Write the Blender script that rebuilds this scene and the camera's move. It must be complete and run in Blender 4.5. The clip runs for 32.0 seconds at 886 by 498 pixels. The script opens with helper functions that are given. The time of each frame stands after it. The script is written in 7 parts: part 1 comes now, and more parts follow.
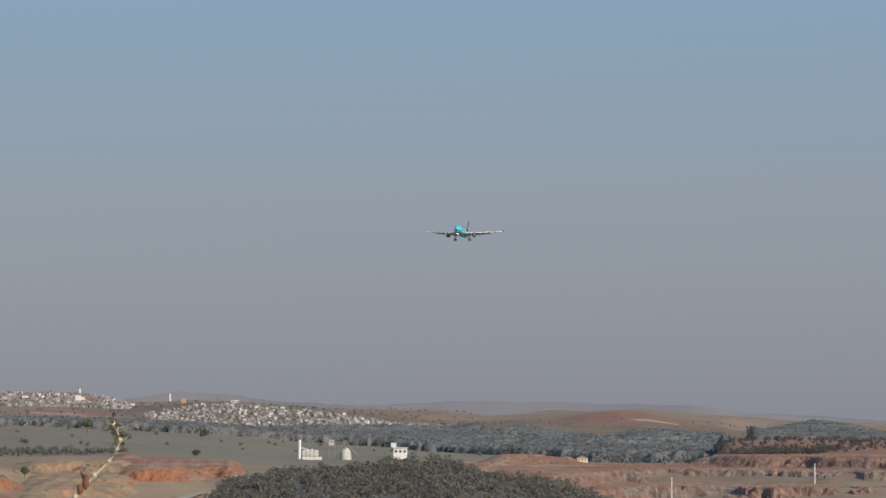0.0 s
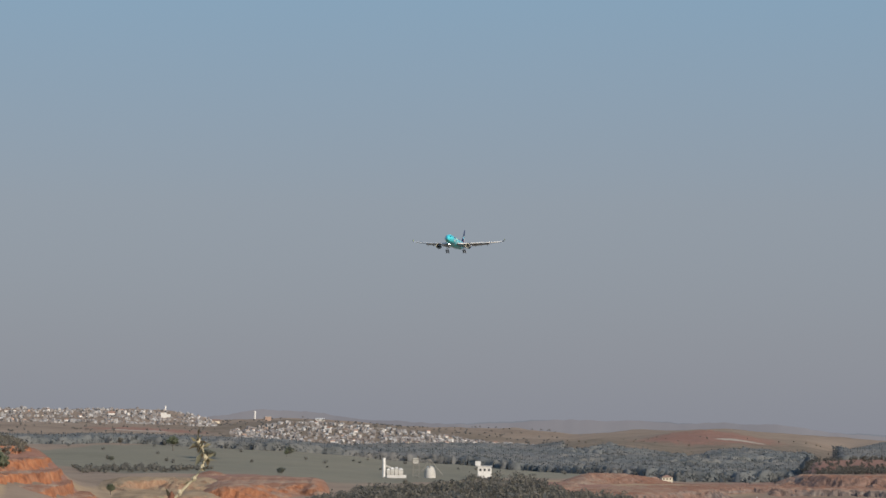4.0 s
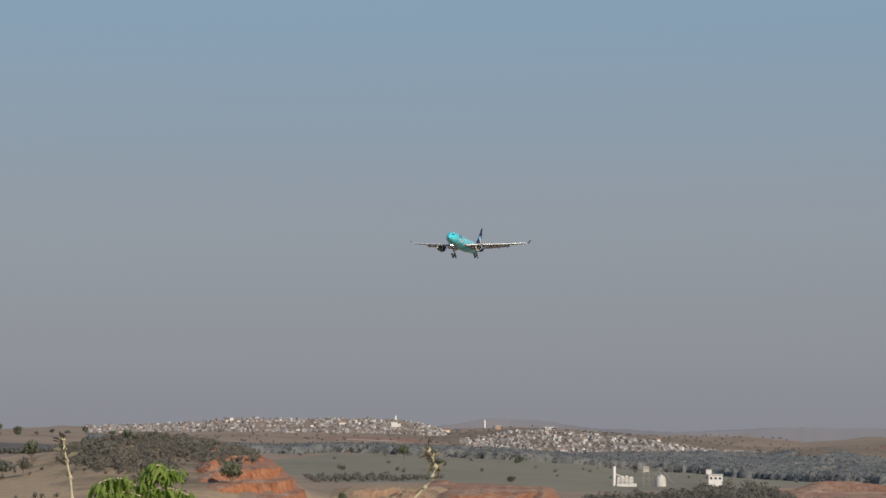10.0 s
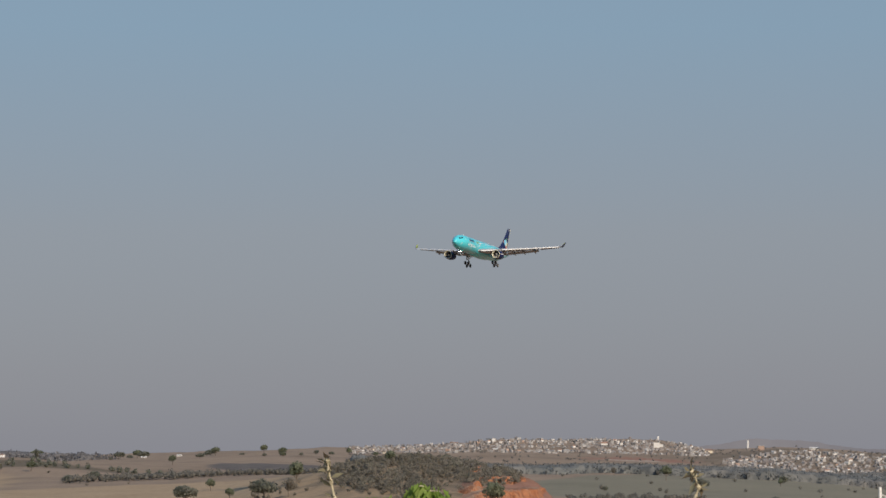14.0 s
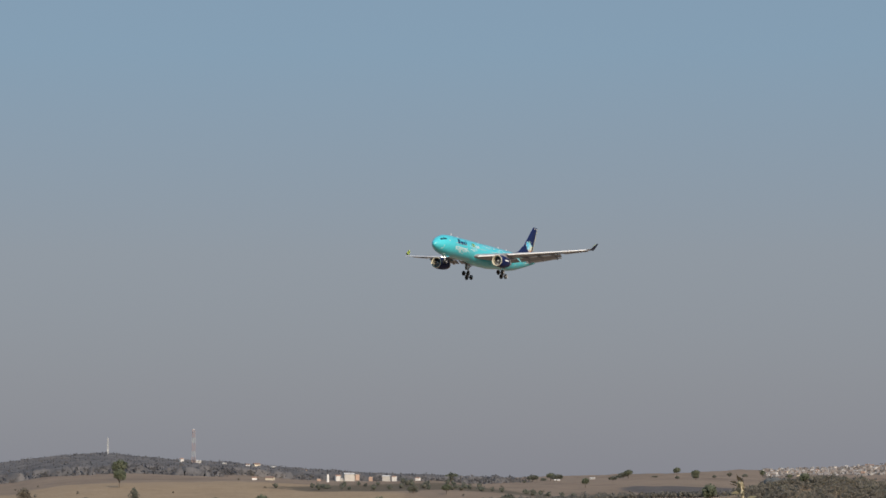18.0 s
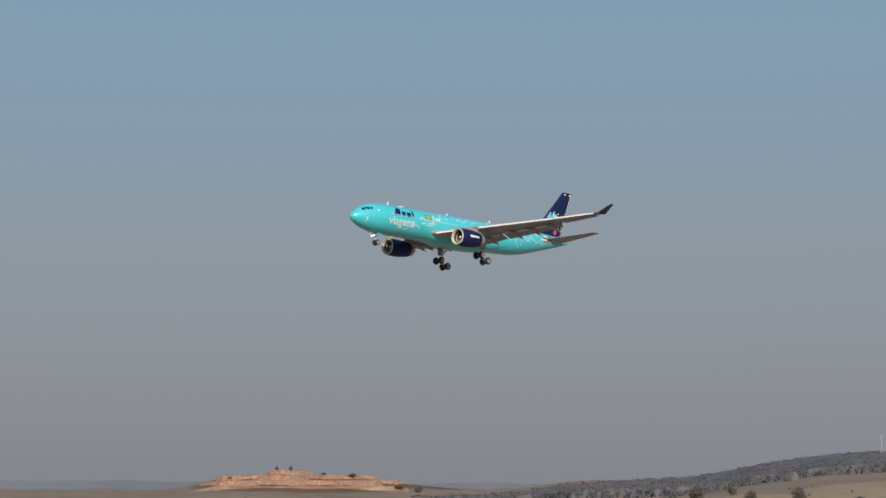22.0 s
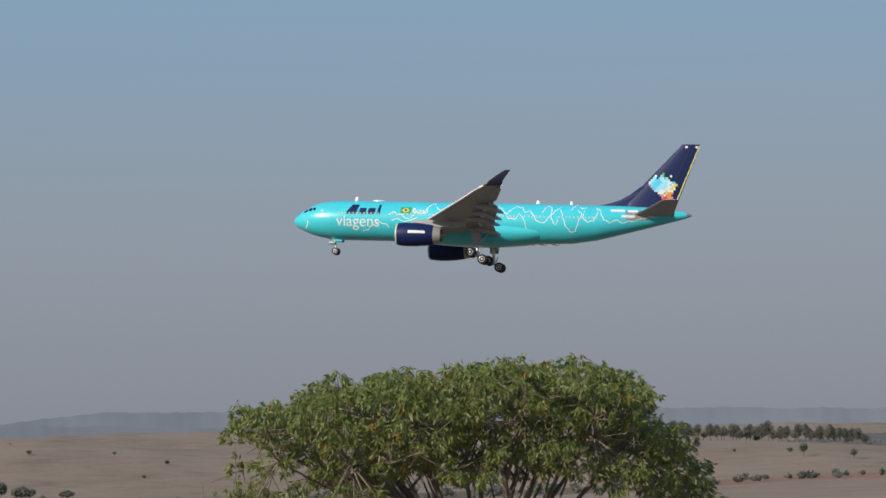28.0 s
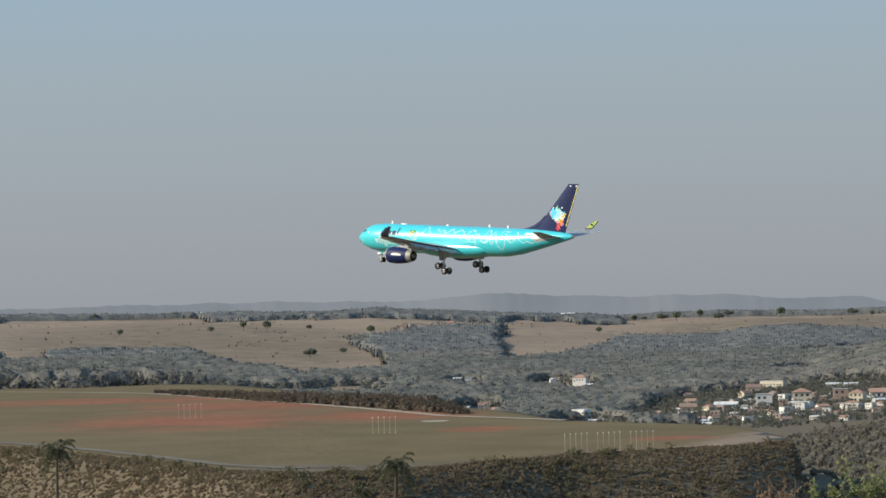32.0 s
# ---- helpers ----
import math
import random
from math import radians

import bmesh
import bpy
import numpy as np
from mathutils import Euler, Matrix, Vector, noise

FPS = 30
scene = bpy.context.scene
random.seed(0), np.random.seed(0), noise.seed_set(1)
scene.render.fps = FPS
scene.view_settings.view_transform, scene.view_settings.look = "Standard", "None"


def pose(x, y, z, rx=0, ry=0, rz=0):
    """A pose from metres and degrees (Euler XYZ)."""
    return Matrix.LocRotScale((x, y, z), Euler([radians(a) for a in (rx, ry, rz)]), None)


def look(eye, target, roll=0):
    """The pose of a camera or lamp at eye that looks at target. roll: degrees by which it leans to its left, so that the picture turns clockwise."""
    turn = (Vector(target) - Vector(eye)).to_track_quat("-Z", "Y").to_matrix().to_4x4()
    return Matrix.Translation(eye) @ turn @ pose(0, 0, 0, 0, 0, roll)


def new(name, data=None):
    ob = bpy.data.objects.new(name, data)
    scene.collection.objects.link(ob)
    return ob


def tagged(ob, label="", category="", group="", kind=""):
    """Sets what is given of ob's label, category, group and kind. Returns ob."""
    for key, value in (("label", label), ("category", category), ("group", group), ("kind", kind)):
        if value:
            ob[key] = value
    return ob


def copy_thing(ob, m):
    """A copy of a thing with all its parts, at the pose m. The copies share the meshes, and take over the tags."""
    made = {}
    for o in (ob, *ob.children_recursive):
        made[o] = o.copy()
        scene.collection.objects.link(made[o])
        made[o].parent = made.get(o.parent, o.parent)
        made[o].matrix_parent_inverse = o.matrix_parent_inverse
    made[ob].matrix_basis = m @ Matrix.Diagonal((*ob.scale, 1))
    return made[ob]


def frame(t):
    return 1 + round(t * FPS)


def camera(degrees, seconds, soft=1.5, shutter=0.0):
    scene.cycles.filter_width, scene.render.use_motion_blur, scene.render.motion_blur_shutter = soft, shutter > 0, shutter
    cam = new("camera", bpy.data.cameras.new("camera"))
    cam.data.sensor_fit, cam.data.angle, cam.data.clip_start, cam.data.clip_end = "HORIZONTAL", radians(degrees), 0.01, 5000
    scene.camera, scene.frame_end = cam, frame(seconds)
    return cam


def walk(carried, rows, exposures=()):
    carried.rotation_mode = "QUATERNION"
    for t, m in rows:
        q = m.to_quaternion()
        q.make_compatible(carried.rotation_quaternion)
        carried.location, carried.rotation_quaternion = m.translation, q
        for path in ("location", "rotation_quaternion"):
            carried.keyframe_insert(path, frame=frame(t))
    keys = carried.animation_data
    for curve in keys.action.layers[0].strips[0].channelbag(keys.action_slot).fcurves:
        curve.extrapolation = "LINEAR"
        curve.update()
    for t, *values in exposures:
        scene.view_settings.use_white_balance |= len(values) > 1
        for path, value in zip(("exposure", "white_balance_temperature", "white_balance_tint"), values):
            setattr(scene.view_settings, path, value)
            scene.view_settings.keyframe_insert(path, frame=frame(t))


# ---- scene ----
import itertools

# ---- camera: it stands on a hillside and pans after the aircraft ----
cam = camera(18.696, 32.0, soft=1.6)


def turned(yaw, pitch, roll):
    return pose(0, 0, 0, 0, 0, yaw) @ pose(0, 0, 0, 90 + pitch) @ pose(0, 0, 0, 0, 0, roll)


# seconds, yaw (left of +y), pitch, roll in degrees
PAN = [
    (0.0, -94.800, 3.571, 0.108),
    (0.5, -94.573, 3.548, 0.172),
    (1.0, -94.404, 3.560, -0.017),
    (1.5, -94.375, 3.713, 0.129),
    (2.0, -94.164, 3.854, 0.190),
    (2.5, -93.934, 3.945, -0.041),
    (3.0, -93.648, 3.982, 0.159),
    (3.5, -93.332, 3.929, 0.151),
    (4.0, -92.991, 3.956, 0.320),
    (4.5, -92.638, 3.983, 0.489),
    (5.0, -92.271, 4.009, 0.657),
    (5.5, -91.890, 4.034, 0.826),
    (6.0, -91.359, 4.021, 0.700),
    (6.5, -91.023, 3.975, 0.474),
    (7.0, -90.691, 4.031, 0.931),
    (7.5, -90.314, 4.058, 1.015),
    (8.0, -89.836, 4.071, 0.721),
    (8.5, -89.425, 4.084, 0.464),
    (9.0, -89.043, 4.094, 0.240),
    (9.5, -88.640, 4.054, 0.267),
    (10.0, -88.128, 4.122, 0.115),
    (10.5, -87.476, 4.213, 0.065),
    (11.0, -86.806, 4.266, 0.204),
    (11.5, -86.108, 4.302, 0.057),
    (12.0, -85.518, 4.285, 0.115),
    (12.5, -84.884, 4.432, -0.178),
    (13.0, -84.132, 4.455, 0.630),
    (13.5, -83.328, 4.501, 0.232),
    (14.0, -82.573, 4.554, 0.030),
    (14.5, -81.767, 4.610, -0.173),
    (15.0, -80.905, 4.668, -0.376),
    (15.5, -79.983, 4.726, -0.579),
    (16.0, -78.714, 4.781, -0.469),
    (16.5, -77.405, 4.873, -0.347),
    (17.0, -76.243, 4.987, -0.257),
    (17.5, -75.073, 5.115, -0.236),
    (18.0, -73.835, 5.037, -0.042),
    (18.5, -72.587, 4.880, -0.121),
    (19.0, -71.132, 4.783, -0.222),
    (19.5, -69.279, 4.758, -0.097),
    (20.0, -67.548, 4.790, 0.316),
    (20.5, -65.522, 4.786, -0.128),
    (21.0, -62.968, 4.861, -0.073),
    (21.5, -60.361, 5.012, -0.132),
    (22.0, -57.528, 5.026, -0.078),
    (22.5, -53.965, 5.188, -0.383),
    (23.0, -50.726, 5.403, -0.548),
    (23.5, -47.151, 5.502, -0.590),
    (24.0, -42.680, 5.485, -0.136),
    (24.5, -37.555, 5.190, -0.757),
    (25.0, -32.570, 4.945, -0.992),
    (25.5, -27.257, 4.908, -0.568),
    (26.0, -21.996, 4.774, -0.651),
    (26.5, -16.587, 4.607, -0.733),
    (27.0, -11.129, 4.405, -0.815),
    (27.5, -5.721, 4.164, -0.897),
    (28.0, -0.021, 3.684, -1.132),
    (28.5, 4.669, 3.463, -1.125),
    (29.0, 9.652, 3.342, -1.318),
    (29.5, 14.068, 3.389, -0.687),
    (30.0, 18.194, 3.063, -0.703),
    (30.5, 22.268, 2.778, -1.068),
    (31.0, 25.632, 2.367, -0.855),
    (31.5, 28.940, 1.765, -1.438),
    (32.0, 31.621, 1.260, -1.343),
]
walk(cam, [(t, turned(a, b, c)) for t, a, b, c in PAN], [(0.0, 0.09, 6570, 11), (9.0, 0.02, 6750, 12), (13.0, 0.0, 6850, 13), (19.0, -0.05, 6750, 12), (25.0, -0.08, 6600, 10), (28.0, 0.07, 6420, 10), (30.0, 0.12, 6480, 8), (31.0, 0.23, 6580, 6), (32.0, 0.45, 6680, 5)])

# ---- light: low sun behind the camera's shoulder, hazy dry-season sky ----
SUN_AZ, SUN_EL = 128.0, 27.0
sun_way = Vector((-math.sin(radians(SUN_AZ)) * math.cos(radians(SUN_EL)), math.cos(radians(SUN_AZ)) * math.cos(radians(SUN_EL)), math.sin(radians(SUN_EL))))
sun = new("sun", bpy.data.lights.new("sun", "SUN"))
sun.data.energy, sun.data.angle, sun.data.color = 4.1, radians(0.6), (1.0, 0.9, 0.76)
sun.matrix_basis = look(sun_way * 100, (0, 0, 0))

world = bpy.data.worlds.new("sky")
scene.world = world
world.use_nodes = True
wn, wl = world.node_tree.nodes, world.node_tree.links
sky = wn.new("ShaderNodeTexSky")
sky.sky_type, sky.sun_disc = "NISHITA", False
sky.sun_elevation, sky.sun_rotation = radians(SUN_EL), radians(-SUN_AZ)
sky.air_density, sky.dust_density, sky.altitude = 1.0, 3.0, 700
dim = wn.new("ShaderNodeVectorMath")
dim.operation = "SCALE"
dim.inputs["Scale"].default_value = 0.09
wl.new(sky.outputs[0], dim.inputs[0])
geo = wn.new("ShaderNodeTexCoord")
sep = wn.new("ShaderNodeSeparateXYZ")
wl.new(geo.outputs["Generated"], sep.inputs[0])
haze = wn.new("ShaderNodeValToRGB")
for pos, col in ((0.0, (0.244, 0.259, 0.307)), (0.035, (0.248, 0.271, 0.322)), (0.085, (0.258, 0.300, 0.358)), (0.16, (0.222, 0.342, 0.460)), (0.5, (0.17, 0.32, 0.52)), (1.0, (0.10, 0.22, 0.45))):
    el = haze.color_ramp.elements.new(pos) if pos not in (0.0, 1.0) else haze.color_ramp.elements[0 if pos == 0 else -1]
    el.position, el.color = pos, (*col, 1)
wl.new(sep.outputs["Z"], haze.inputs[0])
blend = wn.new("ShaderNodeMix")
blend.data_type = "RGBA"
blend.inputs[0].default_value = 0.88
wl.new(dim.outputs[0], blend.inputs[6])
wl.new(haze.outputs[0], blend.inputs[7])
wl.new(blend.outputs[2], wn["Background"].inputs["Color"])
wn["Background"].inputs["Strength"].default_value = 1.0


# ---- materials ----
def rgba(c):
    return (*c, 1.0)


class Nodes:
    """A few short cuts for node materials."""

    def __init__(self, name, rough=0.8, metal=0.0):
        self.mat = bpy.data.materials.new(name)
        self.mat.use_nodes = True
        self.n, self.l = self.mat.node_tree.nodes, self.mat.node_tree.links
        self.bsdf = self.n["Principled BSDF"]
        self.bsdf.inputs["Roughness"].default_value = rough
        self.bsdf.inputs["Metallic"].default_value = metal

    def coord(self, kind="Object"):
        return self.n.new("ShaderNodeTexCoord").outputs[kind]

    def noise(self, scale, detail=4.0, vec=None, rough=0.55):
        t = self.n.new("ShaderNodeTexNoise")
        t.inputs["Scale"].default_value, t.inputs["Detail"].default_value, t.inputs["Roughness"].default_value = scale, detail, rough
        self.l.new(vec if vec else self.coord(), t.inputs["Vector"])
        return t.outputs["Fac"]

    def ramp(self, fac, *stops):
        r = self.n.new("ShaderNodeValToRGB")
        for i, (p, c) in enumerate(stops):
            e = r.color_ramp.elements[i] if i < 2 else r.color_ramp.elements.new(p)
            e.position, e.color = p, rgba(c) if len(c) == 3 else c
        self.l.new(fac, r.inputs[0])
        return r.outputs[0]

    def mix(self, fac, a, b, kind="MIX"):
        m = self.n.new("ShaderNodeMix")
        m.data_type, m.blend_type = "RGBA", kind
        for sock, v in ((0, fac), (6, a), (7, b)):
            if isinstance(v, (int, float)):
                m.inputs[sock].default_value = v
            elif isinstance(v, tuple):
                m.inputs[sock].default_value = rgba(v)
            else:
                self.l.new(v, m.inputs[sock])
        return m.outputs[2]

    def math(self, op, a, b):
        m = self.n.new("ShaderNodeMath")
        m.operation = op
        for i, v in enumerate((a, b)):
            if isinstance(v, (int, float)):
                m.inputs[i].default_value = v
            else:
                self.l.new(v, m.inputs[i])
        return m.outputs[0]

    def bump(self, fac, strength, distance):
        b = self.n.new("ShaderNodeBump")
        b.inputs["Strength"].default_value, b.inputs["Distance"].default_value = strength, distance
        self.l.new(fac, b.inputs["Height"])
        self.l.new(b.outputs[0], self.bsdf.inputs["Normal"])

    def color(self, c):
        self.l.new(c, self.bsdf.inputs["Base Color"])
        return self.mat


def plain(name, col, rough=0.6, metal=0.0, vary=0.15, scale=1.5, per_object=0.0, bump=0.0):
    """A painted or natural surface with stains at two scales."""
    m = Nodes(name, rough, metal)
    dark, light = tuple(c * (1 - vary) for c in col), tuple(min(1, c * (1 + vary)) for c in col)
    f = m.mix(0.4, m.noise(scale), m.noise(scale * 9, 3.0))
    out = m.ramp(f, (0.35, dark), (0.65, light))
    if per_object:
        info = m.n.new("ShaderNodeObjectInfo")
        h = m.n.new("ShaderNodeHueSaturation")
        m.l.new(m.math("ADD", m.math("MULTIPLY", info.outputs["Random"], per_object * 2), 1 - per_object), h.inputs["Value"])
        m.l.new(out, h.inputs["Color"])
        out = h.outputs[0]
    if bump:
        m.bump(f, 0.5, bump)
    return m.color(out)


# ---- ground: rings of the landform, distance: (azimuth, elevation) as seen from the hill ----
RINGS = {}
RINGS[850] = ((-108, -2.6), (-100, -2.3), (-97, -2.05), (-95, -1.75), (-91.5, -1.6), (-89.5, -2), (-85.5, -2), (-83, -1.6), (-79, -1.8), (-60, -1.5), (-40, -1.2), (-20, -1.5), (-8, -2), (8, -2.6), (20, -2.8), (24, -3), (44, -3.3))
RINGS[1100] = ((-108, -2.45), (-100, -2.35), (-98.7, -2.1), (-98, -1.78), (-97, -1.55), (-95.8, -1.45), (-95, -1.18), (-94, -1.14), (-93.4, -1.24), (-92.1, -1.36), (-91, -1.5), (-90, -1.62), (-88, -1.55), (-86.6, -1.45), (-85.7, -1.35), (-85.35, -1.2), (-85.04, -0.87), (-84.73, -0.54), (-84.5, -0.35), (-83.3, -0.05), (-82, 0.08), (-80.9, 0), (-79.5, -0.3), (-78, -0.7), (-74, -0.8), (-65, -0.9), (-58, -0.8), (-40, -0.75), (-34, -0.6), (-20, -0.7), (-14, -1.3), (-8, -1.5), (0, -1.8), (10, -2), (20, -2.5), (28, -2.7), (44, -2.9))
RINGS[1350] = ((-108, -0.74), (-104.1, -0.77), (-103.1, -0.81), (-102.5, -0.9), (-100.7, -1.01), (-99.5, -1.03), (-97.7, -1.01), (-95.8, -0.95), (-94.6, -0.93), (-93.4, -0.98), (-92, -1.03), (-90.9, -0.99), (-89.7, -0.91), (-88.2, -0.87), (-86.7, -0.88), (-85.4, -0.92), (-84.6, -0.9), (-82, -0.5), (-80.2, -0.25), (-78.3, -0.26), (-76.4, -0.35), (-74, -0.43), (-72, -0.5), (-66, -0.5), (-58, -0.55), (-40, -0.6), (-35.8, -0.4), (-30, -0.4), (-20, -0.5), (-14, -1.1), (-8, -1.2), (0, -1.4), (10, -1.55), (18, -1.7), (24, -2.15), (28, -2.4), (44, -2.2))
RINGS[1700] = ((-108, -0.44), (-104, -0.46), (-102.2, -0.44), (-101, -0.46), (-100.75, -0.52), (-100.45, -0.98), (-99, -1), (-97, -0.95), (-95.5, -0.9), (-94, -0.82), (-92, -0.79), (-90, -0.7), (-88, -0.66), (-86, -0.64), (-84.5, -0.62), (-82, -0.6), (-78, -0.45), (-74, 0.07), (-73, 0.09), (-71, 0.07), (-69.6, 0.11), (-67.5, 0.09), (-66.5, 0.05), (-65.9, 0), (-65.1, -0.1), (-64.8, -0.2), (-63.9, -0.18), (-63, -0.33), (-61.6, -0.54), (-60.7, -0.38), (-58.5, -0.36), (-57, -0.25), (-52, -0.3), (-40, -0.35), (-35.8, -0.13), (-33.9, -0.03), (-31.3, 0.05), (-29.4, 0.03), (-27.4, -0.08), (-25.6, -0.31), (-20, -0.5), (-14, -0.97), (-10.6, -0.78), (-8.2, -0.57), (-4.6, -0.44), (-2, -0.6), (0, -0.7), (4.8, -0.5), (7.1, -0.34), (8.9, -0.26), (11.1, -0.24), (12.9, -0.25), (14.75, -0.21), (15.7, -0.23), (16.6, -0.26), (17.5, -0.36), (18.4, -0.46), (19, -0.58), (21.3, -0.9), (24, -1.6), (30, -1.7), (44, -1.5))
RINGS[2300] = ((-108, -0.6), (-104, -0.85), (-100.5, -0.88), (-98.3, -0.72), (-97, -0.72), (-96, -0.76), (-95, -0.74), (-93.7, -0.62), (-92.75, -0.58), (-91.8, -0.52), (-90.9, -0.44), (-89.7, -0.35), (-88.5, -0.29), (-87.2, -0.23), (-86, -0.2), (-84.7, -0.22), (-83.5, -0.2), (-82, -0.1), (-78, 0.1), (-74, 0.02), (-71, 0.12), (-69, 0.25), (-67, 0.34), (-65.5, 0.28), (-64, 0.05), (-63, -0.12), (-61.5, -0.22), (-60, -0.3), (-58.5, -0.42), (-50, -0.4), (-36, -0.5), (-28, -0.6), (-14, -1.2), (0, -1), (10, -0.8), (18, -0.8), (20, -0.85), (22, -1.02), (26, -1.1), (34, -0.95), (44, -0.8))
RINGS[2800] = ((-108, -0.45), (-102, -0.45), (-100.7, -0.4), (-99.8, -0.38), (-98.9, -0.38), (-98.3, -0.44), (-97.2, -0.3), (-96.5, -0.18), (-95.6, -0.2), (-95, -0.3), (-93, -0.26), (-91.8, -0.26), (-89.7, -0.2), (-88, -0.1), (-85.5, -0.04), (-83.5, 0), (-82, 0.12), (-78, 0.18), (-74, 0.05), (-72, 0.15), (-70.5, 0.25), (-69.3, 0.36), (-68.1, 0.42), (-66.7, 0.57), (-65.8, 0.51), (-64.5, 0.36), (-63.4, 0.12), (-62.8, -0.03), (-61.9, -0.1), (-61, -0.19), (-60, -0.23), (-58.5, -0.35), (-50, -0.3), (-30, -0.4), (0, -0.5), (18, -0.6), (20, -0.6), (21.3, -0.84), (22.7, -0.7), (24, -0.64), (25, -0.66), (25.8, -0.78), (27.6, -0.78), (30, -0.62), (33, -0.5), (36, -0.42), (40, -0.4), (44, -0.2))
RINGS[3400] = ((-108, -0.4), (-104.1, -0.42), (-103.4, -0.24), (-102.65, -0.15), (-102.1, -0.25), (-101.6, -0.36), (-100.7, -0.13), (-99.8, -0.03), (-99.2, 0.08), (-98.5, 0.12), (-97.9, 0.06), (-97.25, -0.03), (-96, -0.08), (-94.6, -0.1), (-93.4, 0.01), (-92.1, 0.13), (-90.9, 0.22), (-89.7, 0.28), (-88.7, 0.17), (-88, 0.13), (-86.5, 0.2), (-85.5, 0.22), (-83.4, 0.25), (-82, 0.2), (-78, 0.15), (-70, 0.1), (-66, 0.2), (-62.5, 0.12), (-61.5, 0.1), (-60.3, 0.1), (-59.4, -0.05), (-58.2, -0.12), (-56.6, 0.08), (-55.3, 0.2), (-54, 0.24), (-52.9, 0.16), (-51.7, -0.1), (-45, -0.2), (-30, -0.2), (-10, -0.2), (-4, -0.16), (0, -0.14), (7, -0.1), (12, -0.2), (16, -0.34), (18, -0.42), (20, -0.36), (22.4, -0.31), (25.5, -0.3), (26.7, -0.3), (28, -0.34), (29.3, -0.27), (30.9, -0.2), (31.9, -0.11), (33.1, -0.05), (34, -0.09), (35, -0.09), (37.5, -0.06), (44, -0.03))
RINGS[4000] = ((-108, -0.15), (-103, -0.1), (-101, 0.02), (-99, 0.14), (-97, 0.12), (-95.8, 0.02), (-94.6, 0.16), (-93, 0.16), (-92, 0.18), (-90.9, 0.27), (-89.7, 0.34), (-88.6, 0.28), (-88.1, 0.3), (-87.8, 0.37), (-87.1, 0.47), (-86.4, 0.51), (-85.1, 0.48), (-84.2, 0.5), (-83.4, 0.46), (-82.3, 0.38), (-70, 0), (-58, -0.1), (-40, -0.05), (-15, -0.3), (0, -0.5), (18, -0.6), (30, -0.5), (44, -0.35))
RINGS[4500] = ((-108, -0.47), (-104.1, -0.43), (-102.2, -0.34), (-101.3, -0.25), (-100.1, -0.1), (-99.2, -0.06), (-98.2, -0.08), (-97, -0.03), (-95.8, 0), (-94.6, -0.08), (-93.4, -0.11), (-92.1, -0.08), (-90.9, 0.02), (-90.1, 0.14), (-89.4, 0.19), (-88.6, 0.1), (-88, 0.01), (-87.3, -0.05), (-85.5, 0), (-82, 0.1), (-78, -0.2), (-20, -0.4), (0, -0.55), (44, -0.5))
RING_R = np.array([2, 40, 150, 300, 430, 600, *RINGS, 4880], float)
FIELD_Z = -27.5
EDGE_AZ = (24.3, 25.5, 29.1, 30.3, 32.7, 34.9, 36.3, 38.7, 41.1, 60)
EDGE_NEAR = (540, 525, 506, 492, 468, 463, 479, 533, 588, 900)
EDGE_FAR = (541, 600, 651, 720, 800, 950, 1045, 1150, 1275, 2000)


def ring_heights(az):
    """Heights of all the rings at azimuths az (an array of degrees)."""
    out = [np.full(az.shape, z) for z in (-1.65, -6.5, -22.0, -40.0, -43.0)]
    out.append(np.full(az.shape, -39.0))
    for r, pairs in RINGS.items():
        a, e = np.array(pairs).T
        mid = (e[0] + e[-1]) / 2
        out.append(r * np.tan(np.radians(np.interp(az, np.r_[-180, a, 180], np.r_[mid, e, mid]))))
    out.append(np.full(az.shape, -60.0))
    return np.stack(out, 0)


def smooth01(x):
    x = np.clip(x, 0, 1)
    return x * x * (3 - 2 * x)


def relief(x, y):
    """Rolling unevenness of the land, about -1 to 1."""
    return (np.sin(x * .0131 + 1.7 * np.sin(y * .0071)) * np.cos(y * .0117 + 1.3 * np.sin(x * .0053)) * .55 + np.sin(x * .031 + y * .017 + 2 * np.sin(y * .013)) * .25 + np.sin(y * .047 - x * .029 + 1.5 * np.sin(x * .021)) * .2)


def heights(az, r):
    """Ground height at arrays of azimuth (degrees) and distance."""
    az, r = np.broadcast_arrays(np.asarray(az, float), np.asarray(r, float))
    zs = ring_heights(az.ravel()).reshape(len(RING_R), *az.shape)
    k = np.clip(np.searchsorted(RING_R, r, side="right") - 1, 0, len(RING_R) - 2)
    u = (r - RING_R[k]) / (RING_R[k + 1] - RING_R[k])
    u = .6 * u + .4 * smooth01(u)
    z = np.take_along_axis(zs, k[None], 0)[0] * (1 - u) + np.take_along_axis(zs, k[None] + 1, 0)[0] * u
    x, y = -r * np.sin(np.radians(az)), r * np.cos(np.radians(az))
    z = z + (relief(x, y) * .6 + relief(x * 2.9 + 70, y * 2.9) * .35 + relief(x * 7.1, y * 7.1 + 30) * .14) * r * .001
    near, far = np.interp(az, EDGE_AZ, EDGE_NEAR), np.interp(az, EDGE_AZ, EDGE_FAR)
    on = smooth01((r - near + 56) / 58) * smooth01((far + 25 - r) / 30) * smooth01((az - 23.9) / .5)
    return z * (1 - on) + (FIELD_Z + .25 * np.sin(x * .02) * np.sin(y * .025)) * on


def place(az, r, up=0.0):
    """A point on the ground."""
    z = float(heights(az, r))
    return Vector((-r * math.sin(radians(az)), r * math.cos(radians(az)), z + up))


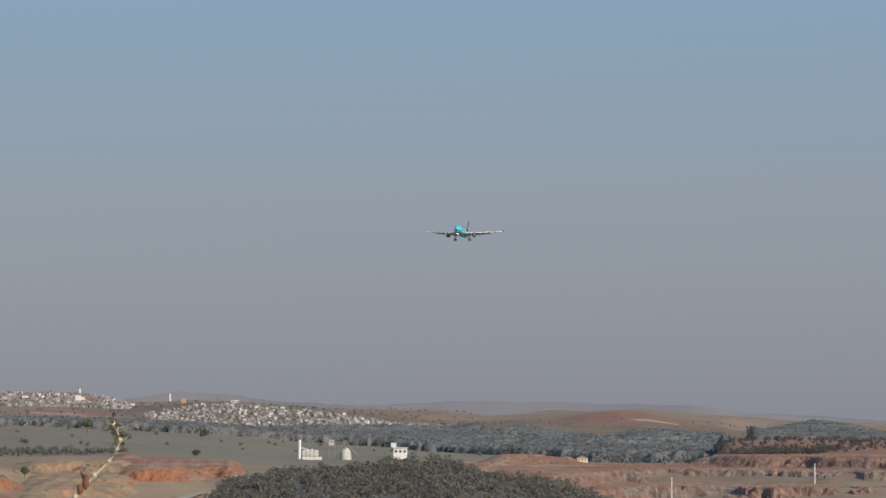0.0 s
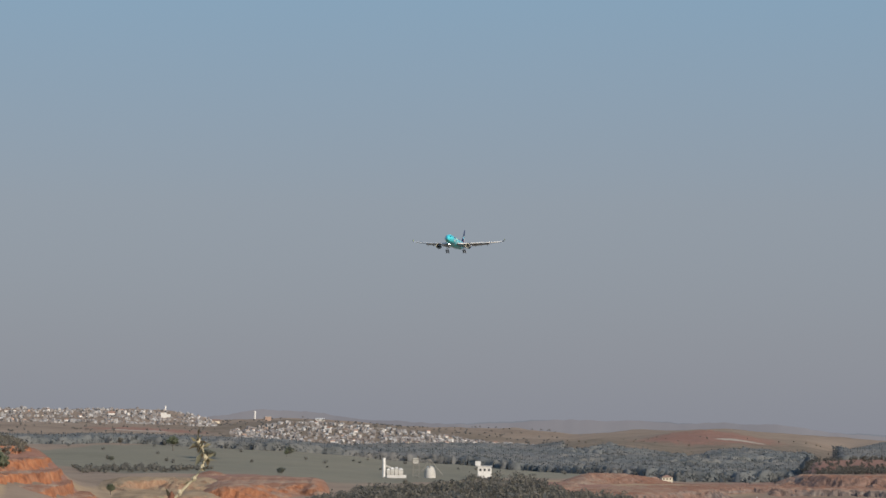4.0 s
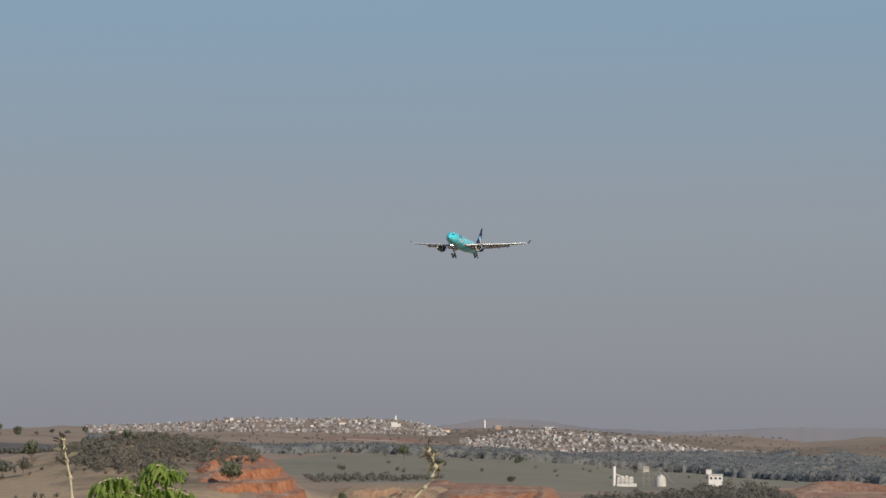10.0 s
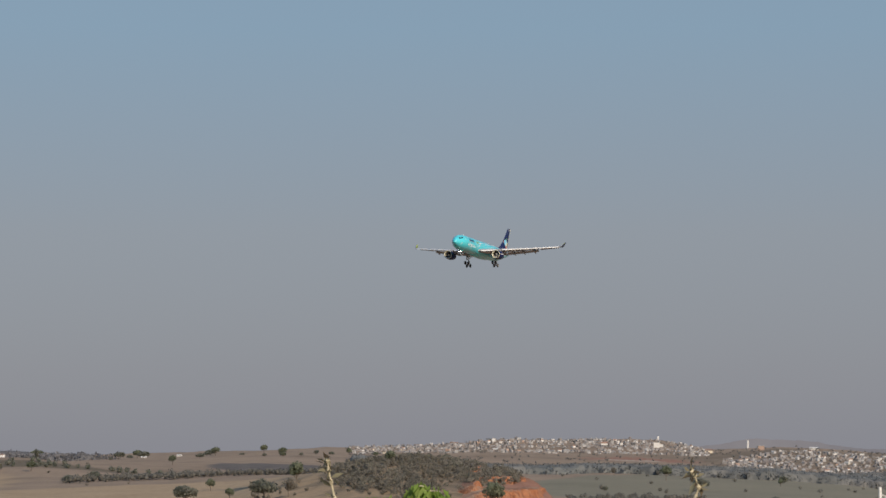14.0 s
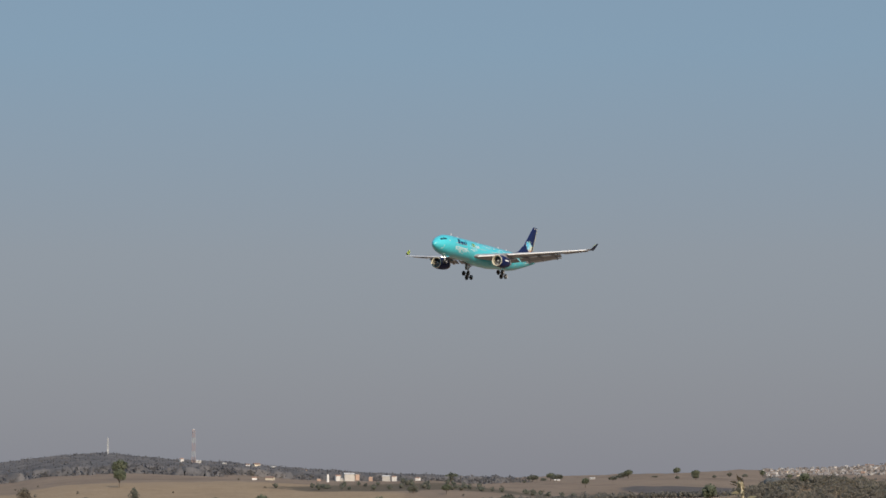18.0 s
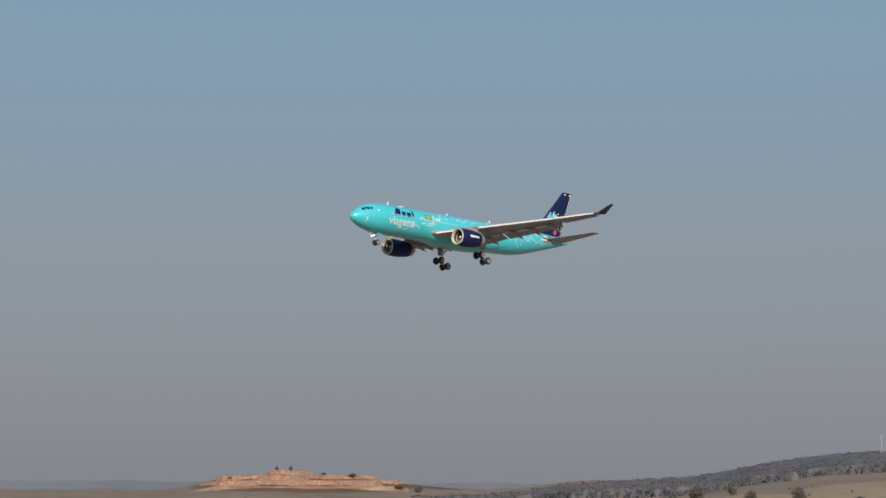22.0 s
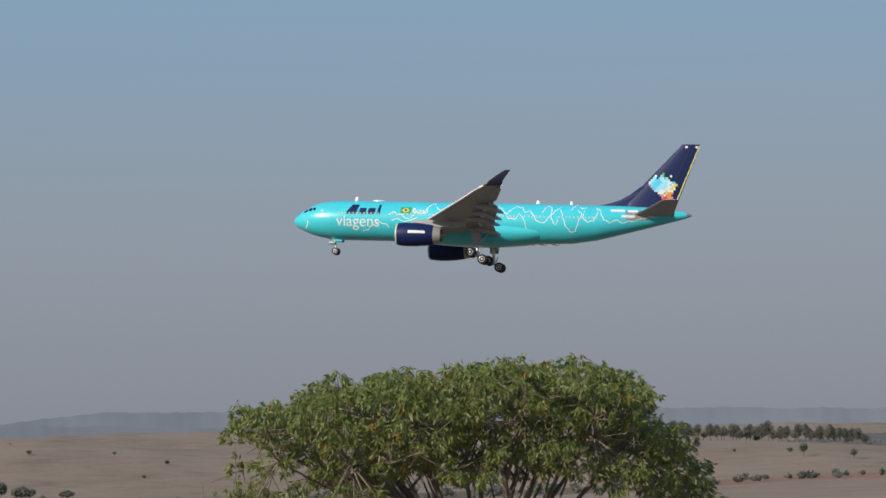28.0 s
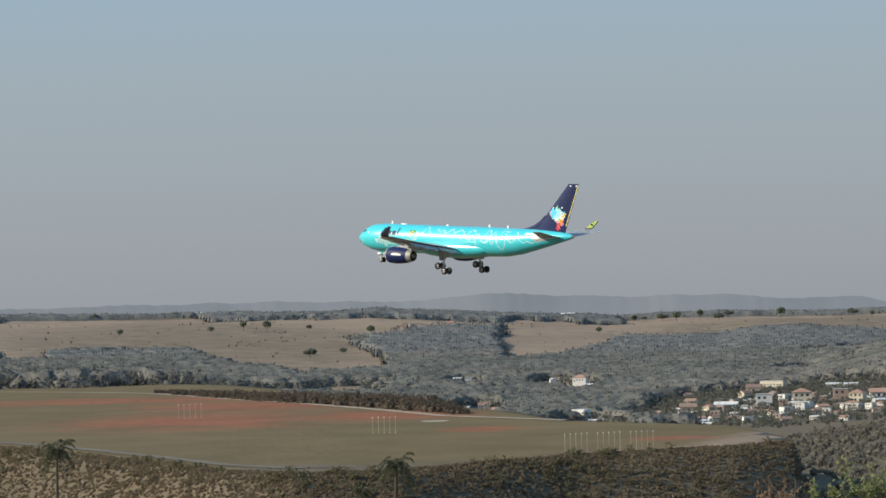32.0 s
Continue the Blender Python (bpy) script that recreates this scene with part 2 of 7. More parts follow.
def sighted(az, el, r0=860.0, r1=3300.0):
    """The distance at which the ground rises into view at an azimuth and elevation."""
    r = np.arange(r0, r1, 4.0)
    up = np.degrees(np.arctan2(heights(np.full(r.shape, az), r), r))
    hit = np.nonzero(up >= el)[0]
    return float(r[hit[0]]) if len(hit) else r1


# land cover patches: azimuth, half width, distance, half depth, edge softness
RED = ((-102, 4, 1600, 250, .7), (19.0, .8, 1330, 40, .4), (-89.0, 1.5, 1290, 120, .3), (-89.5, .55, 960, 60, .3), (-84.6, .75, 1040, 75, .25), (-98.6, 1.6, 3240, 190, .5), (-86.8, 1.3, 3110, 90, .4), (-103, 2.5, 1750, 120, .5), (-101.5, 3.6, 1420, 130, .3), (-95.5, 2.5, 1260, 70, .4), (-54.4, 1.7, 3300, 260, .4), (38.6, 3.2, 880, 38, .9), (35.6, 2.8, 800, 46, .9), (32.9, 2.2, 706, 36, .9), (37.0, 3.0, 695, 55, 1.0), (31.0, .9, 610, 14, .8))
RED += ((26.8, 1.0, 552, 9, .7), (-9.0, 5, 1250, 60, .7), (-86.3, 1.6, 930, 30, .4))
WOOD = ((-66.0, 8.5, 2620, 540, .3), (-57.3, .8, 3350, 120, .5), (26.8, 6.2, 1640, 590, .2), (33, 13, 3380, 190, .3), (37, 10, 2050, 330, .25), (30.0, 3.4, 2400, 600, .25), (25.5, 4.6, 2500, 330, .2), (-1, 9, 1240, 50, .6), (11.5, .6, 1310, 26, .4), (9.2, 1.3, 1290, 80, .3))
WOOD += ((-30, 14, 2600, 600, .3), (-12, 6, 2300, 500, .3), (-75, 5, 1600, 50, .5), (10, 60, 330, 170, .2), (36, 12, 1330, 260, .3), (21.5, 3.4, 720, 330, .2))
CLEAR = ((28.8, .45, 1640, 70, .4), (28.75, .9, 1120, 150, .3), (24.6, 3.3, 1290, 250, .2), (20.2, 2.6, 1340, 170, .25), (18.5, 1.2, 1080, 150, .3), (-71.6, 2.6, 2150, 190, .3), (23.4, 1.3, 1750, 60, .4), (29.4, .5, 1700, 80, .4), (31.2, .4, 1720, 70, .4), (30.9, .5, 1400, 90, .4))
# open fields among the woods: outlines in azimuth and elevation, and their range of distance
MEADOWS = (
    (((30.3, -.3), (29.4, -.28), (28.7, -.43), (27.6, -.61), (28.2, -.92), (29.2, -1.14), (30.3, -1.2), (30.5, -.75)), 1900, 3300),
    (((28.0, -.3), (25.5, -.2), (18, -.2), (18, -.75), (21.4, -.72), (22.7, -.6), (24, -.56), (25.0, -.58), (25.8, -.68), (27.4, -.66)), 2300, 3360),
    (((41.00, 0.12), (37.45, -0.01), (35.67, -0.38), (33.88, -0.60), (32.81, -1.11), (32.81, -1.37), (34.37, -1.39), (36.05, -1.17), (37.47, -0.72), (38.65, -0.57), (40.07, -0.53), (40.08, -0.98), (41.02, -0.99)), 1500, 3330),
)
VILLAGE_GROUND = ((22.5, 6.5, 1250, 380, .3),)
MOTTLED = ((24, 5, 2850, 500, .4), (37, 5, 2500, 800, .4), (-98, 5, 2900, 700, .5), (-82, 3.2, 1080, 200, .4), (-91, 5, 3300, 600, .5))
GREEN = ((-54.6, 2.4, 3300, 300, .4), (34, 12, 820, 380, .15), (-82.5, 2.5, 1130, 60, .6))
PALE = ((31.9, .35, 665, 5, .5), (-86.6, .7, 3080, 18, .5), (-99.3, .5, 3180, 12, .5))
OLIVE = ((-90.2, 6.0, 1850, 520, .12),)
OCHRE = ((-87.6, 2.6, 1060, 210, .25), (-96.5, 3.5, 1330, 60, .4), (-76.5, 6.5, 1080, 190, .2), (-66.5, 7, 1400, 330, .25), (-83.0, .8, 930, 60, .4), (-31.5, 4.5, 1600, 160, .3))
BURNT = ((-79.0, 1.4, 2080, 110, .4),)


def within(az, el, pts):
    """1 inside an outline of (azimuth, elevation) corners."""
    hit = np.zeros(np.shape(az), bool)
    for (a, b), (c, d) in zip(pts, pts[1:] + pts[:1]):
        if b != d:
            hit ^= ((b > el) != (d > el)) & (az < (c - a) * (el - b) / (d - b) + a)
    return hit.astype(float)


def band(az, r, near, far, soft=40.0):
    """1 between two courses of (azimuth, distance)."""
    (a, lo), (b, hi) = np.array(sorted(near)).T, np.array(sorted(far)).T
    ends = smooth01((az - a[0]) / .3) * smooth01((a[-1] - az) / .3)
    return smooth01((r - np.interp(az, a, lo)) / soft + .5) * smooth01((np.interp(az, b, hi) - r) / soft + .5) * ends


def patches(az, r, table):
    out = np.zeros(np.broadcast(az, r).shape)
    for a, da, rr, dr, s in table:
        d = np.sqrt(((az - a) / da) ** 2 + ((r - rr) / dr) ** 2)
        out = np.maximum(out, smooth01((1 + s - d) / (2 * s)))
    return out


def open_field(az, r):
    el = np.degrees(np.arctan2(heights(az, r), r))
    wob = .05 * relief(np.asarray(az) * 260, el * 900)
    wag = .16 * relief(np.asarray(az) * 330, el * 1500) + .10 * relief(np.asarray(az) * 900, el * 4200)
    out = np.zeros(np.broadcast(az, r).shape)
    for pts, r0, r1 in MEADOWS:
        out = np.maximum(out, within(az + wag, el + wob, pts) * (r > r0) * (r < r1))
    return out


def wooded(az, r):
    return patches(az, r, WOOD) * (1 - patches(az, r, CLEAR)) * (1 - open_field(az, r))


def tree_belt(az, r):
    """The belt behind the field, the wooded valley beside it and the dark hill past the quarry."""
    belt = band(az, r, ((-80.5, 2290), (-88, 2290), (-91.5, 2290), (-93, 2260), (-95.7, 2120)), ((-80.5, 2440), (-88, 2450), (-91, 2490), (-92, 2620), (-94, 2740), (-95.7, 2760)))
    vale = band(az, r, ((-95.2, 2150), (-96.5, 1900), (-98, 1760), (-101, 1760)), ((-95.2, 2560), (-96.5, 2700), (-98.3, 2640), (-98.9, 2780), (-101, 2800)), 80)
    hill = band(az, r, ((-101.2, 2650), (-107, 2650)), ((-101.2, 3400), (-107, 3400)))
    return np.maximum(np.maximum(belt, vale * .58), hill)


def quarry_wood(az, r):
    """The dark wood before the quarry."""
    return band(az, r, ((-99, 560), (-89.8, 560)), ((-99, 760), (-98.2, 1000), (-97, 1090), (-95, 1120), (-91, 1120), (-90.3, 1080), (-89.8, 850)), 30)


def bank(az, r):
    """The airfield's embankment."""
    near = np.interp(az, EDGE_AZ, EDGE_NEAR)
    return smooth01((near + 2 - r) / 5) * smooth01((r - near + 330) / 60) * smooth01((az - 15) / 2)


def mesh_object(name, verts, faces, mat, smooth=False):
    me = bpy.data.meshes.new(name)
    me.from_pydata(verts, [], faces)
    me.update()
    me.materials.append(mat)
    if smooth:
        me.shade_smooth()
    return new(name, me)


def ground_material():
    m = Nodes("dry_land", 0.95)
    m.bsdf.inputs["Specular IOR Level"].default_value = .28
    cov = m.n.new("ShaderNodeAttribute")
    cov.attribute_name = "cover"
    sepc = m.n.new("ShaderNodeSeparateColor")
    m.l.new(cov.outputs["Color"], sepc.inputs[0])
    big, mid, fine = m.noise(.006, 6, rough=.65), m.noise(.045, 7, rough=.68), m.noise(.35, 4)
    grass = m.ramp(m.mix(.5, big, mid), (.34, (.165, .118, .080)), (.5, (.250, .182, .128)), (.66, (.300, .222, .160)))
    grass = m.mix(m.ramp(mid, (.60, (0, 0, 0)), (.74, (.55, .55, .55))), grass, (.140, .105, .055))

    def spread(sock, amount=.55):
        f = m.math("ADD", sock, m.math("MULTIPLY", m.math("SUBTRACT", mid, .5), amount * 2))
        return m.ramp(f, (.38, (0, 0, 0)), (.62, (1, 1, 1)))

    cov2 = m.n.new("ShaderNodeAttribute")
    cov2.attribute_name = "tone_cover"
    sep2 = m.n.new("ShaderNodeSeparateColor")
    m.l.new(cov2.outputs["Color"], sep2.inputs[0])
    grass = m.mix(spread(sep2.outputs[0], .2), grass, m.ramp(m.mix(.5, big, mid), (.36, (.166, .150, .104)), (.64, (.218, .192, .136))))
    grass = m.mix(spread(sep2.outputs[1], .3), grass, m.ramp(m.mix(.5, mid, fine), (.34, (.270, .188, .112)), (.66, (.390, .284, .178))))
    grass = m.mix(spread(sep2.outputs[2], .5), grass, m.ramp(mid, (.35, (.085, .072, .066)), (.65, (.130, .110, .098))))
    green = m.ramp(mid, (.35, (.108, .077, .033)), (.65, (.152, .109, .049)))
    # red dulled to put distance haze into it; green cover keeps the full red
    dusty = m.ramp(m.mix(.5, mid, fine), (.32, (.185, .085, .058)), (.5, (.255, .130, .090)), (.7, (.320, .190, .135)))
    red = m.mix(sepc.outputs[2], dusty, m.ramp(m.mix(.5, mid, fine), (.32, (.165, .060, .028)), (.5, (.225, .080, .038)), (.7, (.270, .118, .062))))
    pale = m.ramp(m.mix(.5, mid, fine), (.3, (.24, .20, .16)), (.7, (.50, .43, .34)))
    wood = m.ramp(m.mix(.5, mid, fine), (.35, (.098, .077, .051)), (.65, (.152, .117, .077)))
    out = m.mix(spread(sepc.outputs[2]), grass, green)
    out = m.mix(spread(sepc.outputs[1]), out, wood)
    streak = m.n.new("ShaderNodeMapping")
    streak.inputs["Rotation"].default_value = (0, 0, radians(34))
    streak.inputs["Scale"].default_value = (.028, .19, .05)
    m.l.new(m.coord(), streak.inputs["Vector"])
    f = m.math("ADD", sepc.outputs[0], m.math("MULTIPLY", m.math("SUBTRACT", m.mix(.4, m.noise(1, 5, streak.outputs[0], .65), mid), .52), 3.0))
    out = m.mix(m.ramp(f, (.30, (0, 0, 0)), (.85, (1, 1, 1))), out, red)
    out = m.mix(spread(cov.outputs["Alpha"], .6), out, pale)
    m.bump(m.mix(.5, mid, fine), .6, 1.2)
    return m.color(out)


GROUND_MAT = ground_material()


def build_ground():
    az = np.r_[np.arange(-180, -106, 3.0), np.arange(-106, 43, .14), np.arange(43, 180, 3.0)]
    r = np.r_[2, 5, 10, 20, 40, 70, 110, 150, 200, 250, np.geomspace(300, 4880, 170)]
    r = np.unique(np.r_[r, np.arange(440, 620, 6.0), RING_R[6:-1]])
    A, R = np.meshgrid(az, r, indexing="ij")
    Z = heights(A, R)
    X, Y = -R * np.sin(np.radians(A)), R * np.cos(np.radians(A))
    na, nr = A.shape
    verts = np.stack([X, Y, Z], -1).reshape(-1, 3)
    i = np.arange(na)[:, None] * nr + np.arange(nr - 1)[None]
    j = np.roll(np.arange(na), -1)[:, None] * nr + np.arange(nr - 1)[None]
    faces = np.stack([i, i + 1, j + 1, j], -1).reshape(-1, 4)
    me = bpy.data.meshes.new("ground")
    me.vertices.add(len(verts) + 1)
    me.vertices.foreach_set("co", np.r_[verts.ravel(), 0, 0, -1.65])
    cap = np.stack([np.full(na, len(verts)), np.arange(na) * nr, np.roll(np.arange(na), -1) * nr], -1)
    loops = np.r_[faces.ravel(), cap.ravel()]
    me.loops.add(len(loops))
    me.loops.foreach_set("vertex_index", loops)
    me.polygons.add(len(faces) + len(cap))
    me.polygons.foreach_set("loop_start", np.r_[np.arange(len(faces)) * 4, len(faces) * 4 + np.arange(len(cap)) * 3])
    me.update(calc_edges=True)
    me.validate()
    me.shade_smooth()
    cover = me.color_attributes.new("cover", "FLOAT_COLOR", "POINT")
    c = np.stack([patches(A, R, RED), np.maximum(np.maximum(np.maximum(wooded(A, R), np.maximum(tree_belt(A, R), quarry_wood(A, R))), bank(A, R)), .5 * patches(A, R, MOTTLED) + .72 * patches(A, R, VILLAGE_GROUND)), patches(A, R, GREEN) * (1 - bank(A, R)), patches(A, R, PALE)], -1).reshape(-1, 4)
    cover.data.foreach_set("color", np.r_[c.ravel(), 0, 0, 0, 0])
    tone = me.color_attributes.new("tone_cover", "FLOAT_COLOR", "POINT")
    c = np.stack([patches(A, R, OLIVE), patches(A, R, OCHRE), patches(A, R, BURNT), 0 * A], -1).reshape(-1, 4)
    tone.data.foreach_set("color", np.r_[c.ravel(), 0, 0, 0, 0])
    me.materials.append(GROUND_MAT)
    return tagged(new("ground", me), "dry rolling grassland with red earth cuts and dark scrub", "ground", kind="structure")


ground = build_ground()

# ---- the aircraft: s is metres aft of the nose, y to its left, z above its axis ----
FLIGHT = [
    (0.0, 1974.13, -180.29, 136.02, 75.95, 2.51, -0.49),
    (1.0, 1904.35, -159.63, 132.66, 75.95, 2.53, -0.40),
    (2.0, 1834.56, -138.96, 129.34, 75.96, 2.55, -0.31),
    (3.0, 1764.80, -118.02, 125.51, 75.97, 2.58, -0.22),
    (4.0, 1695.06, -96.87, 121.31, 75.89, 2.65, -0.20),
    (5.0, 1625.29, -75.63, 117.00, 75.82, 2.71, -0.17),
    (6.0, 1555.49, -54.34, 112.53, 75.74, 2.78, -0.15),
    (7.0, 1485.63, -33.02, 107.85, 75.83, 2.98, -0.31),
    (8.0, 1415.69, -11.67, 103.09, 75.92, 3.18, -0.47),
    (9.0, 1345.64, 9.70, 98.48, 75.84, 3.39, -0.78),
    (10.0, 1275.45, 31.00, 94.24, 75.76, 3.60, -1.10),
    (11.0, 1205.10, 52.14, 90.47, 75.94, 3.42, -0.71),
    (12.0, 1134.66, 73.15, 86.88, 76.12, 3.24, -0.32),
    (13.0, 1064.16, 94.07, 83.18, 76.09, 3.00, -0.70),
    (14.0, 993.60, 114.80, 79.41, 76.21, 2.85, -0.91),
    (15.0, 922.98, 135.25, 75.66, 76.32, 2.69, -1.11),
    (16.0, 852.41, 155.27, 71.79, 76.43, 2.54, -1.32),
    (17.0, 781.99, 174.78, 67.63, 76.49, 2.98, -1.15),
    (18.0, 711.58, 194.02, 63.25, 76.51, 3.08, -0.83),
    (19.0, 641.08, 213.22, 58.83, 77.07, 3.91, -0.13),
    (20.0, 570.62, 232.19, 54.66, 76.78, 3.51, 0.52),
    (21.0, 500.36, 250.74, 50.99, 76.61, 4.16, 1.20),
    (22.0, 430.11, 269.16, 47.71, 76.63, 3.50, 1.93),
    (23.0, 359.68, 287.75, 44.60, 76.32, 2.88, 3.45),
    (24.0, 289.07, 306.41, 41.34, 76.08, 3.32, 3.48),
    (25.0, 218.34, 325.02, 37.72, 76.22, 3.53, 3.08),
    (26.0, 147.71, 343.63, 34.19, 76.22, 3.42, 3.08),
    (27.0, 77.31, 362.25, 31.14, 76.23, 3.30, 3.08),
    (28.0, 6.80, 380.50, 28.19, 76.23, 3.19, 3.08),
    (29.0, -64.03, 398.15, 24.87, 76.37, 3.32, 1.55),
    (30.0, -134.35, 415.99, 21.25, 76.49, 3.19, 1.05),
    (31.0, -203.66, 434.56, 17.43, 77.54, 3.30, -0.24),
    (32.0, -273.80, 452.48, 13.31, 78.09, 3.71, -1.32),
]
NOSE_Y = 28.9
aircraft = tagged(new("airliner"), "turquoise twin-engine airliner with navy tail, gear and flaps down", "airplane")


def gloss(name, col, rough=.28, metal=0.0, vary=.05, scale=.35, coat=.4):
    mat = plain(name, col, rough, metal, vary, scale)
    mat.node_tree.nodes["Principled BSDF"].inputs["Coat Weight"].default_value = coat
    mat.node_tree.nodes["Principled BSDF"].inputs["Coat Roughness"].default_value = .12
    return mat


TURQ = gloss("turquoise_paint", (.060, .585, .665), .30, coat=.6)
NAVY = gloss("navy_paint", (.009, .018, .080), .5, coat=.04)
NAVY.node_tree.nodes["Principled BSDF"].inputs["Specular IOR Level"].default_value = .2
TIP = gloss("dark_winglet_paint", (.012, .015, .035), .5, coat=.04)
WHITE = gloss("white_paint", (.82, .82, .80), coat=.1)
YELLOW = gloss("yellow_paint", (.72, .62, .16), coat=.1)
SLAT = gloss("pale_slat_paint", (.74, .74, .72), .4, coat=.1)
WING = gloss("wing_grey_paint", (.33, .33, .34), .5, coat=.1, vary=.12, scale=.8)
METAL = gloss("bare_metal", (.72, .68, .56), .3, .9, coat=0)
LIP = gloss("cream_lip_paint", (.56, .53, .40), .4, coat=.1)
NOZZLE = gloss("nozzle_grey", (.40, .39, .37), .45, .3, coat=0)
DULL = plain("dull_steel", (.33, .33, .34), .5, .6, .2, 3)
DARK = plain("dark_gap", (.02, .02, .022), .6, 0, .2, 3)
RUBBER = plain("tyre_rubber", (.022, .022, .024), .8, 0, .2, 4)
RIM = gloss("wheel_hub", (.62, .62, .60), .4, .3)
GLASS = gloss("cockpit_glass", (.012, .014, .018), .08, coat=1.0)
LAMP = Nodes("landing_lamp")
LAMP.bsdf.inputs["Emission Color"].default_value = (1, .96, .88, 1)
LAMP.bsdf.inputs["Emission Strength"].default_value = 16
LAMP = LAMP.mat


def body(s, y, z):
    return Vector((-y, NOSE_Y - s, z))


def part(name, bm, mat, parent, label="", smooth=True, sharp=40):
    me = bpy.data.meshes.new(name)
    bmesh.ops.recalc_face_normals(bm, faces=bm.faces)
    bm.to_mesh(me)
    bm.free()
    me.materials.append(mat)
    if smooth:
        me.shade_smooth()
        me.set_sharp_from_angle(angle=radians(sharp))
    ob = new(name, me)
    ob.parent = parent
    return tagged(ob, label)


def loft(rings, close=True, ends=True, bm=None):
    """Skin through rings of equally many points."""
    bm = bm or bmesh.new()
    rows = [[bm.verts.new(p) for p in ring] for ring in rings]
    n = len(rows[0])
    for a, b in zip(rows, rows[1:]):
        for i in range(n if close else n - 1):
            j = (i + 1) % n
            bm.faces.new((a[i], a[j], b[j], b[i]))
    if ends:
        bm.faces.new(rows[0])
        bm.faces.new(rows[-1][::-1])
    return bm


FS = (0, .12, .4, .8, 1.5, 2.3, 3.2, 4.2, 5.3, 6.6, 8, 37, 41, 44.5, 48, 51, 54, 56, 57.1)
FR = (.04, .32, .66, .98, 1.43, 1.83, 2.20, 2.49, 2.69, 2.80, 2.85, 2.85, 2.76, 2.48, 2.02, 1.58, 1.06, .66, .36)
FZ = (-.50, -.49, -.46, -.40, -.29, -.18, -.09, -.02, .02, .04, .05, .05, .12, .36, .73, 1.02, 1.25, 1.38, 1.44)


def hull(s):
    return float(np.interp(s, FS, FR)), float(np.interp(s, FS, FZ)) - .2 * float(np.interp(s, (0, 6, 44, 55), (0, 1, 1, 0)))


def skin(s, z, side=1, off=.012):
    """The point of the fuselage's side at station s and height z."""
    r, c = hull(s)
    u = max(-1, min(1, (z - c) / r))
    w = math.sqrt(max(0, 1 - u * u))
    return body(s, side * (r * w + off * max(w, .2)), z + off * u)


def ring(s, n=40):
    r, c = hull(s)
    return [body(s, r * math.cos(a), c + r * math.sin(a)) for a in (2 * math.pi * i / n for i in range(n))]


stations = sorted(set(FS) | set(np.arange(9, 36, 1.0)) | {.2, .3, .55, 1.1, 1.9, 37, 38, 39, 42, 46, 49.5, 52.5, 55})
fuselage = part("fuselage", loft([ring(s) for s in stations]), TURQ, aircraft, "glossy turquoise fuselage", sharp=60)

# wing-to-body fairing
rings = []
for s in np.linspace(17.2, 37.5, 15):
    u = (s - 17.2) / 20.3
    w = max(.02, math.sin(math.pi * u) ** .55)
    rings.append([body(s, math.cos(a) * (2.2 + .95 * w), -1.35 - .25 * w + math.sin(a) * (1.1 + .95 * w)) for a in (2 * math.pi * i / 28 for i in range(28))])
part("belly_fairing", loft(rings), TURQ, fuselage, sharp=60)


def strip(points, width, mat, parent, name, side=1, label="", off=.014, soften=2):
    """A painted line on the fuselage's side, along points (s, z)."""
    pts = []
    for (a, b), (c, d) in zip(points, points[1:]):
        k = max(1, int(math.hypot(c - a, d - b) / .35))
        pts += [(a + (c - a) * i / k, b + (d - b) * i / k) for i in range(k)]
    pts.append(points[-1])
    p = np.array(pts)
    for _ in range(soften):
        p[1:-1] = (p[:-2] + 2 * p[1:-1] + p[2:]) / 4
    t = np.gradient(p, axis=0)
    t /= np.linalg.norm(t, axis=1)[:, None] + 1e-9
    nrm = np.stack([-t[:, 1], t[:, 0]], 1) * width / 2
    bm = bmesh.new()
    rows = [[bm.verts.new(skin(a[0], a[1], side, off)), bm.verts.new(skin(b[0], b[1], side, off))] for a, b in zip(p + nrm, p - nrm)]
    for u, v in zip(rows, rows[1:]):
        bm.faces.new((u[0], u[1], v[1], v[0]))
    return part(name, bm, mat, parent, label)


def panel(corners, mat, parent, name, side=1, n=6, label="", off=.014):
    """A painted four-cornered patch on the fuselage's side, corners (s, z) in turn."""
    c = np.array(corners, float)
    bm = bmesh.new()
    g = [[bm.verts.new(skin(*((c[0] * (1 - u) + c[1] * u) * (1 - v) + (c[3] * (1 - u) + c[2] * u) * v), side, off)) for u in np.linspace(0, 1, n)] for v in np.linspace(0, 1, n)]
    for i in range(n - 1):
        for j in range(n - 1):
            bm.faces.new((g[i][j], g[i + 1][j], g[i + 1][j + 1], g[i][j + 1]))
    return part(name, bm, mat, parent, label)


